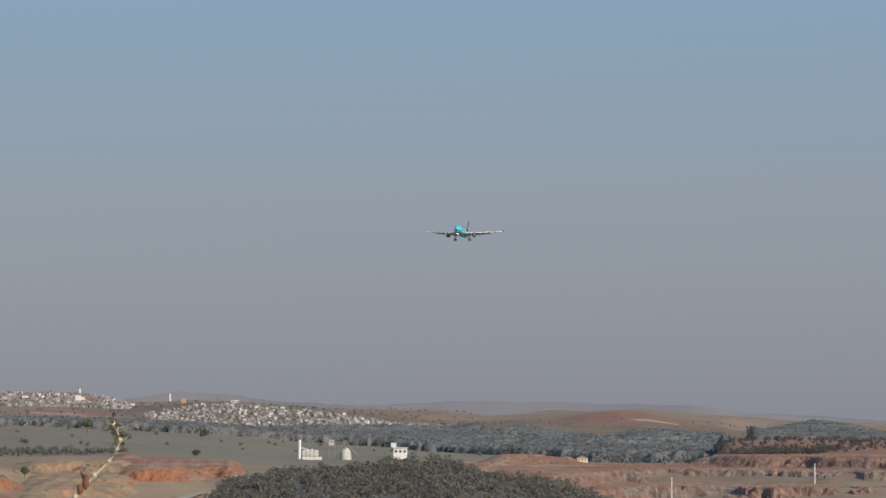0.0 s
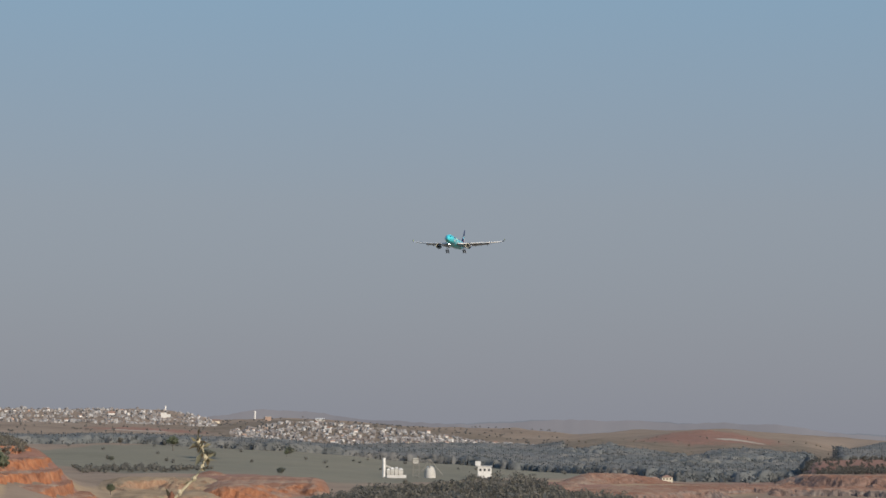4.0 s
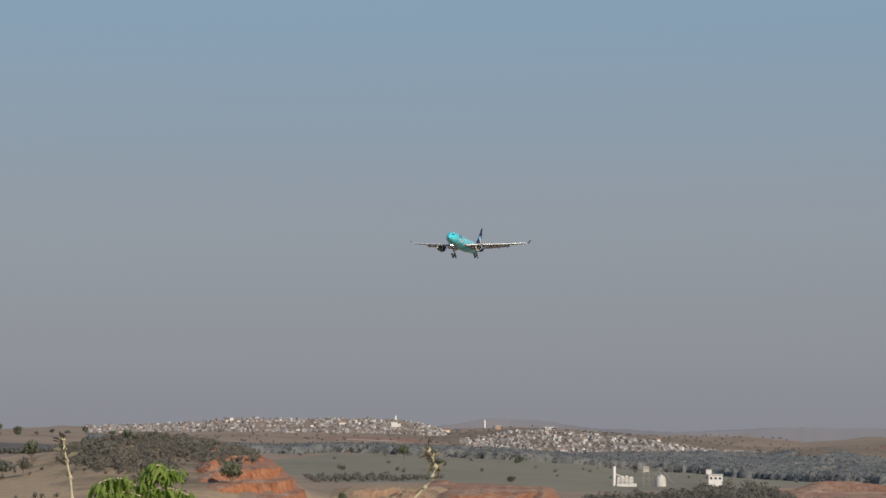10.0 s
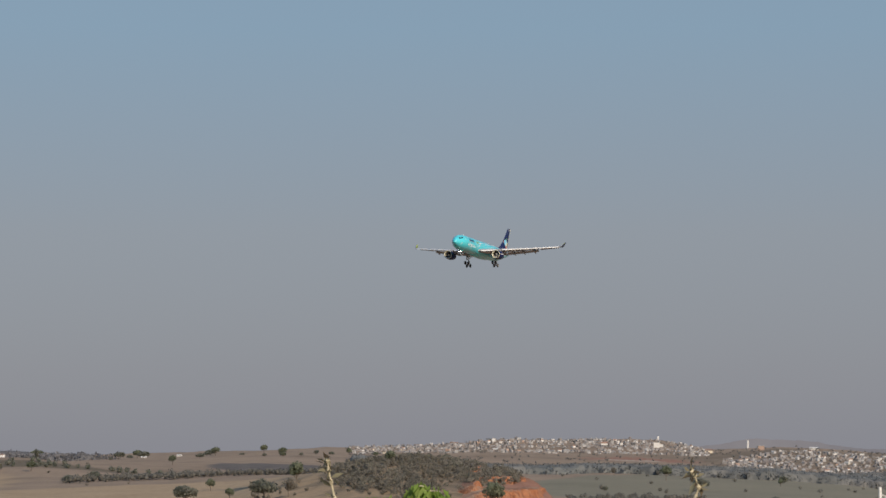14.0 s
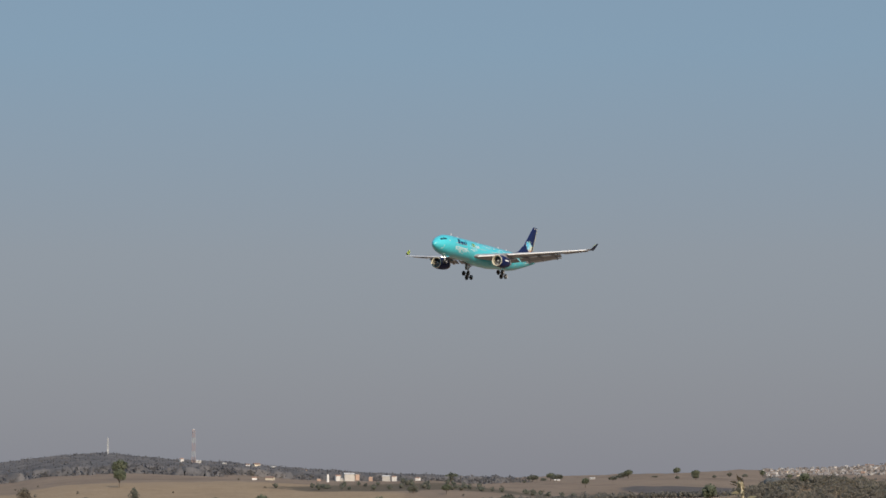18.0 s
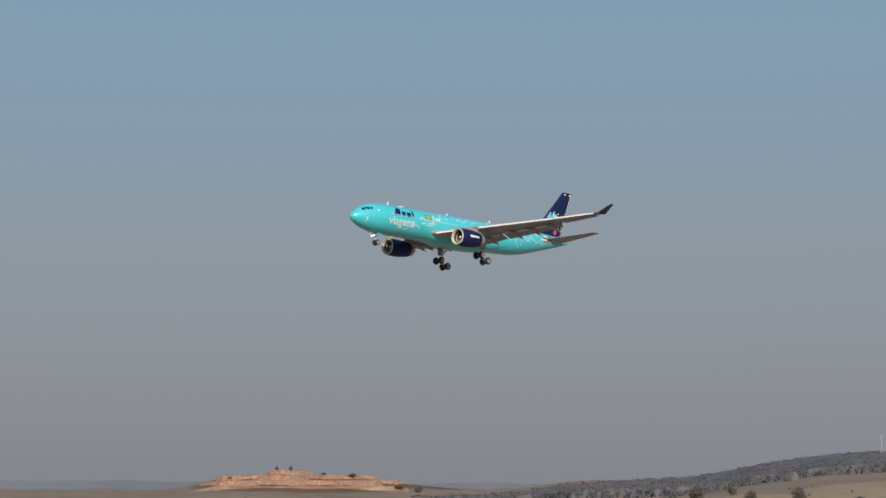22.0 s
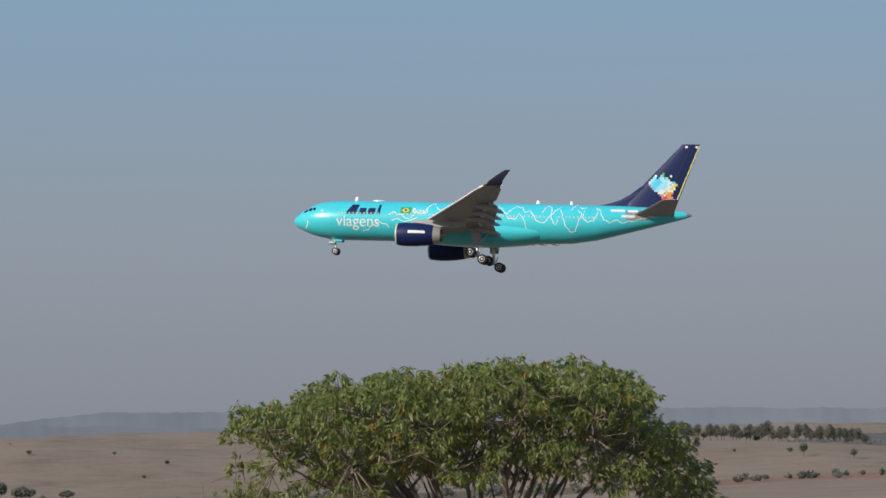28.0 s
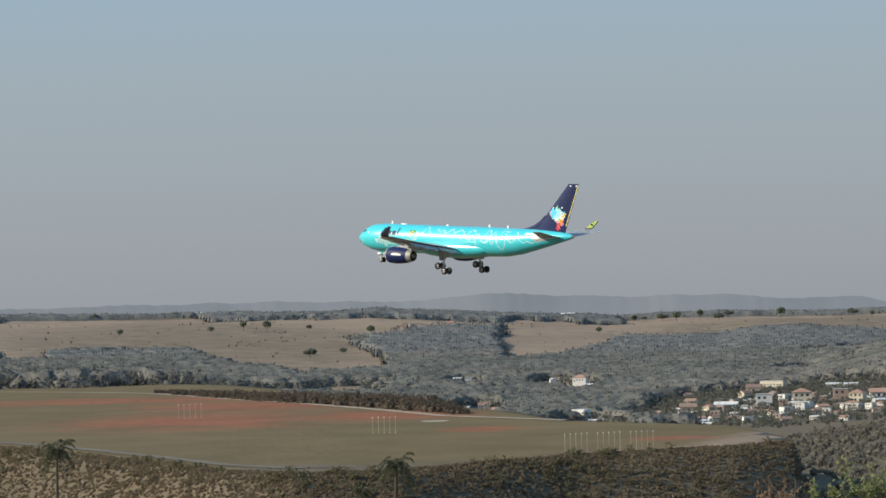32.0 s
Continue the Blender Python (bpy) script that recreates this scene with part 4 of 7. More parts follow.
# ---- far hills behind everything: a plain backdrop of distance, its haze painted as glow ----
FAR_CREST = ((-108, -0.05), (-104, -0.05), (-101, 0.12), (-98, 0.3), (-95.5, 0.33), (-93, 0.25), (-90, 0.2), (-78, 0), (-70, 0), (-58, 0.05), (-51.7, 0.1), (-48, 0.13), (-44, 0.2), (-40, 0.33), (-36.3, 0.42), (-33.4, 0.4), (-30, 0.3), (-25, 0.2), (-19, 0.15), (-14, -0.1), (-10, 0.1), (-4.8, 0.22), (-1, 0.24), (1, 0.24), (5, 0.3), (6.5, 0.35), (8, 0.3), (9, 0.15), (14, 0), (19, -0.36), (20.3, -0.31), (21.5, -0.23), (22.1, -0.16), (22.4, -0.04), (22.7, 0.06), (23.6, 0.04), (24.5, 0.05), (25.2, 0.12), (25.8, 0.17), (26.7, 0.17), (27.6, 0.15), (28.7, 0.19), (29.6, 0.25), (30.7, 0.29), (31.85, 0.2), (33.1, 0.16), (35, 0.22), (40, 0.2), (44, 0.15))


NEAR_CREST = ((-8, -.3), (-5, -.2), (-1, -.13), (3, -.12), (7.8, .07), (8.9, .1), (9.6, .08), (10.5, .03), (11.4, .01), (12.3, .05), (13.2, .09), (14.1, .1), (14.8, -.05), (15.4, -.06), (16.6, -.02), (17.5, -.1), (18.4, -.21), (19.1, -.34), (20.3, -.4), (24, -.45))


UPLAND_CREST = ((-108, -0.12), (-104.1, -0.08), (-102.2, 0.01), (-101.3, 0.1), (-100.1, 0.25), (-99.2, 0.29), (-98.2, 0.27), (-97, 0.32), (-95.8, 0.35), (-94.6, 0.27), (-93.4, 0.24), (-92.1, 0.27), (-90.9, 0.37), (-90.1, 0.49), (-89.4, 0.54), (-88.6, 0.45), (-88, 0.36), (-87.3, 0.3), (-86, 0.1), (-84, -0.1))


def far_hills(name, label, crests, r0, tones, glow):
    """A ridge so far off that only its outline shows, its haze put in as emission."""
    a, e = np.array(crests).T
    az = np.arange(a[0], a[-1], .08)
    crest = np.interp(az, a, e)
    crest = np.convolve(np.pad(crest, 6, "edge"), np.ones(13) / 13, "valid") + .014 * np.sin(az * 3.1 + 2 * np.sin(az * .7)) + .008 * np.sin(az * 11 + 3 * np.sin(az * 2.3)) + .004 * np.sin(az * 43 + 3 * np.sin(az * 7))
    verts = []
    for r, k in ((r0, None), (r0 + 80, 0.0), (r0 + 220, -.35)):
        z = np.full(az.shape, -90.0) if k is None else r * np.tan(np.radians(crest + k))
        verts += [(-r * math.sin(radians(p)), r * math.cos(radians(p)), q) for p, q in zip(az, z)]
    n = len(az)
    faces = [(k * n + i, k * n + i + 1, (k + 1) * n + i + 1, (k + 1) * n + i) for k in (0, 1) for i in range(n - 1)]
    m = Nodes(name + "_haze_glow", 1.0)
    # distance haze painted in: these tones are emitted, not lit
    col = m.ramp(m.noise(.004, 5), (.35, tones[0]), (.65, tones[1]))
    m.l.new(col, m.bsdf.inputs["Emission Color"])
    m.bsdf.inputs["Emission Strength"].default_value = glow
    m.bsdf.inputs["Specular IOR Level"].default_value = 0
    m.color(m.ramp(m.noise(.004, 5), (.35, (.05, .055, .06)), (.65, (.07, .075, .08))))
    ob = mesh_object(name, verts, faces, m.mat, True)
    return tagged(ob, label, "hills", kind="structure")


far_hills("backdrop_hills", "far hills with blue-grey haze put in as glow", FAR_CREST, 4560, ((.140, .155, .184), (.164, .177, .204)), .82)
far_hills("backdrop_uplands", "uplands with purple-grey haze glow behind the hill town", UPLAND_CREST, 4200, ((.166, .158, .176), (.200, .186, .198)), .84)
far_hills("backdrop_ridge", "ridge with blue haze glow behind the dry hill", NEAR_CREST, 4300, ((.120, .134, .158), (.140, .152, .174)), .82)


# ---- leaves and trees ----
def foliage_material(name, *cols, rough=.7, gloss_leaf=.25):
    m = Nodes(name, rough)
    g = m.n.new("ShaderNodeNewGeometry")
    stops = [(i / max(1, len(cols) - 1), c) for i, c in enumerate(cols)]
    base = m.ramp(g.outputs["Random Per Island"], *stops)
    patch = m.noise(.05, 3)
    base = m.mix(m.ramp(patch, (.35, (0, 0, 0)), (.7, (.5, .5, .5))), base, tuple(.85 * c for c in cols[0]))
    m.bsdf.inputs["Specular IOR Level"].default_value = gloss_leaf
    thin = m.n.new("ShaderNodeBsdfTranslucent")
    m.l.new(base, thin.inputs["Color"])
    both = m.n.new("ShaderNodeMixShader")
    both.inputs[0].default_value = .5
    m.l.new(m.bsdf.outputs[0], both.inputs[1])
    m.l.new(thin.outputs[0], both.inputs[2])
    m.l.new(both.outputs[0], m.n["Material Output"].inputs["Surface"])
    return m.color(base)


WOODS = foliage_material("woodland_leaves", (.150, .166, .130), (.180, .192, .148), (.208, .206, .166), (.230, .212, .176))
SCRUB = foliage_material("dry_scrub", (.176, .155, .122), (.214, .188, .148), (.236, .204, .164), (.176, .174, .128))
GREENS = foliage_material("green_crown", (.160, .182, .122), (.194, .216, .142), (.226, .236, .160))
BARK = plain("grey_bark", (.14, .11, .085), .9, 0, .3, 6, bump=.01)


def leaf_cloud(centres, radius, height, count, leaf, rng, lumps=5):
    """Many small leaf clumps about each centre: arrays of vertices and faces."""
    n = len(centres)
    c = np.repeat(np.asarray(centres, float), count, 0)
    rad, hei = np.repeat(np.broadcast_to(radius, n), count), np.repeat(np.broadcast_to(height, n), count)
    lump = rng.normal(size=(n, lumps, 3))
    lump /= np.linalg.norm(lump, axis=2, keepdims=True)
    lump[..., 2] = np.abs(lump[..., 2]) * .9 - .15
    pick = rng.integers(0, lumps, n * count)
    lc = lump[np.repeat(np.arange(n), count), pick] * rng.uniform(.3, .62, (n, lumps))[np.repeat(np.arange(n), count), pick][:, None]
    d = rng.normal(size=(n * count, 3))
    d /= np.linalg.norm(d, axis=1, keepdims=True)
    p = (lc + d * rng.uniform(.32, .5, n * count)[:, None]) * np.stack([rad, rad, hei], 1) + c
    sz = (leaf * rng.uniform(.6, 1.5, n * count))[:, None]
    u = rng.normal(size=(n * count, 3))
    u /= np.linalg.norm(u, axis=1, keepdims=True)
    w = np.cross(d + .5 * rng.normal(size=d.shape), u)
    w /= np.linalg.norm(w, axis=1, keepdims=True) + 1e-9
    v = np.stack([p - u * sz, p + u * sz * .6 + w * sz, p + u * sz * .5 - w * sz * .9], 1).reshape(-1, 3)
    return v, np.arange(len(v)).reshape(-1, 3)


def unit_ball(sub):
    bm = bmesh.new()
    bmesh.ops.create_icosphere(bm, subdivisions=sub, radius=1)
    out = np.array([v.co for v in bm.verts]), np.array([[v.index for v in f.verts] for f in bm.faces])
    bm.free()
    return out


BALLS = {1: unit_ball(1), 2: unit_ball(2)}


def lump_cloud(centres, radius, height, rng, sub=1):
    """One uneven dense crown about each centre."""
    bv, bf = BALLS[sub]
    n = len(centres)
    k = 1 + rng.normal(0, .17, (n, len(bv)))
    v = bv[None] * k[..., None] * np.stack([radius, radius, height], 1)[:, None] + np.asarray(centres)[:, None]
    f = bf[None] + (np.arange(n) * len(bv))[:, None, None]
    return v.reshape(-1, 3), f.reshape(-1, 3)


def cloud_object(name, sets, mat):
    verts, faces, k = [], [], 0
    for v, f in sets:
        verts.append(v)
        faces.append(f + k)
        k += len(v)
    v, f = np.concatenate(verts), np.concatenate(faces)
    me = bpy.data.meshes.new(name)
    me.vertices.add(len(v))
    me.vertices.foreach_set("co", v.ravel())
    me.loops.add(f.size)
    me.loops.foreach_set("vertex_index", f.ravel())
    me.polygons.add(len(f))
    me.polygons.foreach_set("loop_start", np.arange(len(f)) * 3)
    me.update(calc_edges=True)
    me.shade_smooth()
    me.materials.append(mat)
    return new(name, me)


def scatter(az0, az1, r0, r1, n, rng, where=None):
    az, r = rng.uniform(az0, az1, n), np.sqrt(rng.uniform(r0 ** 2, r1 ** 2, n))
    keep = (wooded(az, r) if where is None else where(az, r)) > rng.uniform(.35, .9, n)
    az, r = az[keep], r[keep]
    return np.stack([-r * np.sin(np.radians(az)), r * np.cos(np.radians(az)), heights(az, r)], 1), r


def cells(x, y, size, seed):
    """Rounded bumps on a jittered lattice, 0 to 1, and a value for each bump."""
    best, tone = np.full(x.shape, 9.0), np.zeros(x.shape)
    gx, gy = np.floor(x / size), np.floor(y / size)
    for i in (-1, 0, 1):
        for j in (-1, 0, 1):
            a, b = gx + i, gy + j
            h = np.sin(a * 127.1 + b * 311.7 + seed) * 43758.5453
            k = np.sin(a * 269.5 + b * 183.3 + seed) * 28001.8384
            h, k = h - np.floor(h), k - np.floor(k)
            d = np.hypot(x / size - a - h, y / size - b - k)
            tone = np.where(d < best, h, tone)
            best = np.minimum(best, d)
    return np.sqrt(np.clip(1 - (best / .95) ** 2, 0, 1)), tone


def crown_material(name, *cols, bare=(.150, .138, .126), thin=False):
    """Treetops of mixed tones, with browner stretches; the closed crowns and their thin sprays."""
    m = Nodes(name + ("_sprays" if thin else ""), .95)
    att = m.n.new("ShaderNodeAttribute")
    att.attribute_name = "tone"
    base = m.ramp(att.outputs["Fac"], *[(i / (len(cols) - 1), c) for i, c in enumerate(cols)])
    fine = m.mix(.5, m.noise(1.1, 4), m.noise(.25, 4, rough=.65))
    m.bump(fine, .25, .6)
    base = m.mix(m.ramp(m.noise(.008, 5, rough=.6), (.45, (0, 0, 0)), (.60, (.8, .8, .8))), base, bare)
    base = m.mix(m.ramp(m.noise(.035, 4), (.46, (0, 0, 0)), (.62, (.75, .75, .75))), base, tuple(.66 * c for c in cols[0]))
    base = m.mix(.25, base, m.ramp(fine, (.36, tuple(.8 * c for c in cols[0])), (.64, tuple(1.1 * c for c in cols[-1]))))
    m.bsdf.inputs["Specular IOR Level"].default_value = .1
    if thin:
        leaf, both = m.n.new("ShaderNodeBsdfTranslucent"), m.n.new("ShaderNodeMixShader")
        m.l.new(base, leaf.inputs["Color"])
        both.inputs[0].default_value = .5
        m.l.new(m.bsdf.outputs[0], both.inputs[1])
        m.l.new(leaf.outputs[0], both.inputs[2])
        m.l.new(both.outputs[0], m.n["Material Output"].inputs["Surface"])
        return m.color(base)
    return m.color(base), crown_material(name, *cols, bare=bare, thin=True)


def canopy(name, label, mat, where, az0, az1, r0, r1, daz, dr, size, tall, seed, gaps=.25, fuzz=16000):
    """Closed woodland seen from afar: shallow rounded crowns in one sheet, with loose sprays along its rims."""
    az, r = np.arange(az0, az1, daz), np.arange(r0, r1, dr)
    A, R = np.meshgrid(az, r, indexing="ij")
    x, y = -R * np.sin(np.radians(A)), R * np.cos(np.radians(A))
    bump, tone = cells(x, y, size, seed)
    big, _ = cells(x, y, size * 4.1, seed + 5)
    w = where(A, R)
    w = w + gaps * relief(x * 2.3, y * 2.3) * (w > .03) + .16 * relief(x * 9, y * 9) + .20 * (tone - .5)
    on, deep = smooth01((w - .42) / .12), smooth01((w - .42) / .22)
    on = on * smooth01((R - r0) / (3 * dr))
    z = heights(A, R) + np.where(on > 0, on * tall * (.32 * deep + .30 * bump * (.45 + 1.1 * tone) + .18 * big + .08 * relief(x * 4.3, y * 4.3)), -2.5)
    keep = (w[:-1, :-1] > .42) | (w[1:, 1:] > .42)
    nr = len(r)
    i = np.arange(len(az) - 1)[:, None] * nr + np.arange(nr - 1)[None]
    f = np.stack([i, i + 1, i + nr + 1, i + nr], -1)[keep]
    me = bpy.data.meshes.new(name)
    used, inv = np.unique(f, return_inverse=True)
    v = np.stack([x, y, z], -1).reshape(-1, 3)[used]
    rng = np.random.default_rng(seed)
    wu = w.ravel()[used]
    rim, top = np.nonzero(wu < .60)[0], np.nonzero(wu > .5)[0]
    edge = fuzz * 2 // 5
    pick = np.r_[rng.choice(rim, edge), rng.choice(top, fuzz - edge)]
    s = np.r_[rng.uniform(.08, .20, edge), rng.uniform(.06, .13, fuzz - edge)][:, None, None] * size
    lift = np.r_[rng.uniform(-.05, .62, edge) * tall, rng.uniform(-.3, .6, fuzz - edge) * size * .2]
    base = v[pick].copy()
    base[:edge, 2] = heights(A.ravel()[used][pick[:edge]], R.ravel()[used][pick[:edge]])
    base[:, 2] += lift
    base[:edge, :2] *= 1 - rng.uniform(0, 2.5, (edge, 1)) / np.hypot(base[:edge, 0], base[:edge, 1])[:, None]
    tip = base[:, None] + rng.normal(size=(fuzz, 3, 3)) * s
    tones = np.r_[tone.ravel()[used], np.repeat(np.clip(tone.ravel()[used][pick] + rng.normal(0, .1, fuzz), 0, 1), 3)]
    nv, nq = len(v), len(f)
    v = np.r_[v, tip.reshape(-1, 3)]
    me.vertices.add(len(v))
    me.vertices.foreach_set("co", v.ravel())
    me.loops.add(f.size + fuzz * 3)
    me.loops.foreach_set("vertex_index", np.r_[inv.ravel(), nv + np.arange(fuzz * 3)])
    me.polygons.add(nq + fuzz)
    me.polygons.foreach_set("loop_start", np.r_[np.arange(nq) * 4, nq * 4 + np.arange(fuzz) * 3])
    me.update(calc_edges=True)
    me.shade_smooth()
    t = me.attributes.new("tone", "FLOAT", "POINT")
    t.data.foreach_set("value", np.clip(tones * .8 + .1, 0, 1))
    for m in mat:
        me.materials.append(m)
    me.polygons.foreach_set("material_index", np.r_[np.zeros(nq, int), np.ones(fuzz, int)])
    return tagged(new(name, me), label, "woodland", kind="stuff")


def woods(name, label, mat, areas, seed, size=(3.0, 4.2), where=None, core=.5, lift=0.0):
    rng = np.random.default_rng(seed)
    sets = []
    for az0, az1, r0, r1, n, k in areas:
        c, r = scatter(az0, az1, r0, r1, n, rng, where)
        if len(c):
            rad = rng.uniform(*size, len(c))
            hei = rad * rng.uniform(.75, 1.15, len(c))
            c[:, 2] += hei * .55 + lift * rng.uniform(0, 1, len(c))
            if core:
                sets.append(lump_cloud(c, rad * core, hei * core, rng, 1))
            sets.append(leaf_cloud(c, rad, hei, k, float(np.mean(rad)) * (.22 if k < 60 else .15), rng))
    return tagged(cloud_object(name, sets, mat), label, "woodland", kind="stuff")


DUSTY = crown_material("dusty_crowns", (.097, .100, .089), (.119, .121, .107), (.138, .136, .120), (.166, .154, .139), bare=(.160, .145, .130))
BROWN = crown_material("leafless_crowns", (.122, .120, .126), (.146, .142, .144), (.164, .156, .154), (.184, .172, .166), bare=(.170, .156, .148))
GREY = crown_material("dry_season_crowns", (.127, .136, .134), (.146, .154, .148), (.163, .167, .159), (.191, .187, .176), bare=(.195, .180, .163))
canopy("woodland_belt", "grey tree belt and wooded valley behind the fields", GREY, tree_belt, -106, -80.5, 1740, 3420, .05, 3.6, 6.0, 8.0, 1, .3, 90000)
canopy("woodland_hill_crowns", "grey-brown wooded hill above dry fields", BROWN, wooded, -76, -55, 2020, 3150, .06, 5, 7.0, 8.0, 2, .25, 40000)
canopy("woodland_behind_hills", "dusty woodland behind the dry hills", DUSTY, wooded, -46, -7, 1790, 3200, .12, 7, 9, 7, 3, .25, 16000)
canopy("woodland_slopes", "dusty green woodland filling the valley slopes", DUSTY, wooded, 20.2, 45, 1060, 2200, .06, 3.2, 5.6, 7.0, 4, .3, 80000)
# bluer, paler copy of the DUSTY crowns: distance haze put into the colour
HAZY = crown_material("far_hazed_crowns", (.108, .114, .114), (.128, .132, .130), (.146, .148, .143), (.168, .163, .156), bare=(.176, .162, .152))
canopy("woodland_far_slopes", "green woodland on the far slopes, haze in its colour", HAZY, wooded, 16.5, 45, 2180, 3600, .06, 5, 7.0, 7.5, 5, .25, 50000)
canopy("woodland_floor", "low dry growth under the wood below the quarry", crown_material("quarry_wood_crowns", (.100, .102, .084), (.132, .128, .106), (.165, .152, .128)), quarry_wood, -100, -89.6, 560, 1130, .1, 4.0, 5, 4.0, 6, .2, 6000)
DRYWOOD = foliage_material("dry_wood_leaves", (.161, .149, .122), (.211, .192, .161), (.264, .233, .197), (.180, .175, .125))
woods("woodland_quarry_side", "dark dry treetops below the quarry", DRYWOOD, ((-99, -89.7, 620, 1120, 2600, 84),), 11, (1.3, 4.4), lambda az, r: quarry_wood(az, r) * (.72 + .5 * relief(az * 130, r * 1.9)), 0, 3.2)
woods("belt_trees", "grey-green trees along the belt's edges", foliage_material("belt_leaves", (.118, .124, .120), (.146, .150, .142), (.172, .168, .156)), ((-106, -80.5, 1740, 3400, 5200, 26),), 21, (2.4, 4.4), tree_belt, .5, 1.5)
woods("mound_scrub", "dark scrub on the red mound past the quarry", foliage_material("mound_bush", (.120, .112, .096), (.150, .138, .116), (.182, .164, .138)), ((-104.5, -100.2, 1415, 1760, 2600, 30),), 24, (1.0, 2.6), lambda az, r: within(az, np.degrees(np.arctan2(heights(az, r), r)), ((-100.9, -.80), (-101.6, -.68), (-103.0, -.66), (-103.4, -.78), (-102.4, -.88), (-101.2, -.88))) + .42, 0)
woods("mast_hedge", "dark hedge beside the mast's track", WOODS, ((15.2, 15.9, 1000, 1360, 900, 30),), 23, (.8, 1.5), lambda az, r: 1.0 * ((az > 15.4) & (az < 15.6) & (r > 1020) & (r < 1350)), .5)
woods("field_bushes", "grey bushes along the field's lower edge", foliage_material("grey_bush", (.190, .182, .160), (.220, .208, .180), (.245, .226, .194)), ((-90, -85.0, 1420, 1600, 420, 40), (-80.2, -74.4, 1290, 1420, 1500, 40), (-97, -85, 1500, 2200, 60, 40)), 19, (1.1, 2.6), lambda az, r: np.maximum(np.maximum(band(az, r, ((-88.3, 1450), (-85.0, 1450)), ((-88.3, 1560), (-85.0, 1560))) * .9, band(az, r, ((-80.2, 1330), (-74.4, 1330)), ((-80.2, 1372), (-74.4, 1372)), 14)), .62 * (r > 1600)), .45, .8)
woods("scrub_hill", "leafless brown scrub on a low hill", foliage_material("grey_brown_scrub", (.215, .196, .160), (.252, .226, .186), (.280, .248, .204), (.205, .205, .140)), ((-84.6, -79.7, 930, 1240, 4200, 48),), 12, (.7, 2.3), lambda az, r: (.68 + .55 * relief(az * 170, r * 2.1)) * band(az, r, ((-84.4, 1060), (-83.4, 990), (-82, 950), (-79.8, 1000)), ((-84.4, 1150), (-83.4, 1190), (-79.8, 1200)), 60), 0, .9)
woods("woodland_hill", "grey-brown treetops on the wooded hill", foliage_material("hill_treetops", (.120, .114, .106), (.150, .140, .126), (.175, .160, .142)), ((-76, -55, 2050, 3200, 1800, 24),), 13, (2.4, 4.4))
woods("woodland_hedges", "dark hedges between dry fields", WOODS, ((-83, -70, 1500, 2150, 900, 34), (-10, 20, 1150, 1420, 1100, 44)), 14, (1.6, 3.4))
woods("woodland_valley", "dark green treetops in the valley", foliage_material("valley_treetops", (.106, .124, .112), (.132, .150, .132), (.160, .168, .146)), ((20.2, 44, 1050, 1700, 1700, 44), (20.2, 44, 1700, 3600, 1300, 30)), 15, (2.0, 4.2), None, 0)
woods("village_trees", "dark garden trees between the village houses", foliage_material("garden_leaves", (.128, .134, .106), (.158, .158, .128), (.186, .174, .146), (.212, .188, .160)), ((15.6, 28.3, 880, 1560, 7600, 40),), 17, (.7, 2.9), lambda az, r: .12 + .52 * patches(az, r, CLEAR[2:5]) + .5 * patches(az, r, ((16.6, 1.0, 1200, 260, .3), (18.3, 3.0, 980, 130, .3), (16.8, 1.4, 980, 120, .3), (20, 2.6, 1390, 60, .4), (24.6, 3.2, 1450, 90, .4))), 0)
woods("scrub_near_slope", "dry bushes on the slope below the hill", SCRUB, ((-50, 60, 180, 420, 600, 40), (16, 26, 420, 1050, 2400, 30)), 16, (.8, 2.2), None, .4)
woods("field_scrub", "scattered dry bushes over the fields", foliage_material("pale_dry_bush", (.200, .178, .142), (.235, .205, .165), (.190, .182, .140)), ((-104, -95, 1700, 3350, 900, 20), (-76, -50, 1100, 2600, 700, 16), (-82.8, -78.5, 870, 1260, 900, 22), (-50, 14, 1150, 1800, 600, 16), (27, 44, 2050, 3200, 2200, 14), (16, 28, 1500, 3200, 900, 14)), 18, (.7, 2.2), lambda az, r: .36 + .42 * relief(-r * np.sin(np.radians(az)) * 1.7, r * np.cos(np.radians(az)) * 1.7) + .2 * relief(az * 90, r * .6), .45)


def tree_thing(name, label, height, radius, mat, seed, leaves=240, trunk_r=.22, bare=.3):
    """A tree of trunk, limbs and crown, standing at the origin."""
    rng = np.random.default_rng(seed)
    top = new(name)
    bm = bmesh.new()
    pts = [Vector((0, 0, -.4))]
    for k in range(4):
        pts.append(Vector((rng.normal() * .06 * height * k / 4, rng.normal() * .06 * height * k / 4, height * (.15 + .15 * k))))
    for i, (a, b) in enumerate(zip(pts, pts[1:])):
        tube(a, b, trunk_r * (1 - .17 * i), 7, bm)
    for k in range(6):
        a = 2 * math.pi * k / 6 + rng.normal() * .3
        b = pts[2] if k % 2 else pts[3]
        tube(b, b + Vector((math.cos(a) * radius * .6, math.sin(a) * radius * .6, height * rng.uniform(.15, .3))), trunk_r * .4, 5, bm)
    part("trunk", bm, BARK, top)
    hh = height * (1 - bare)
    v, f = leaf_cloud([(0, 0, height * bare + hh * .45)], radius, hh * .70, leaves * 3, radius * .105, rng, 13)
    crown = cloud_object("crown", [(v, f)], mat)
    crown.parent = top
    return tagged(top, label, "tree")


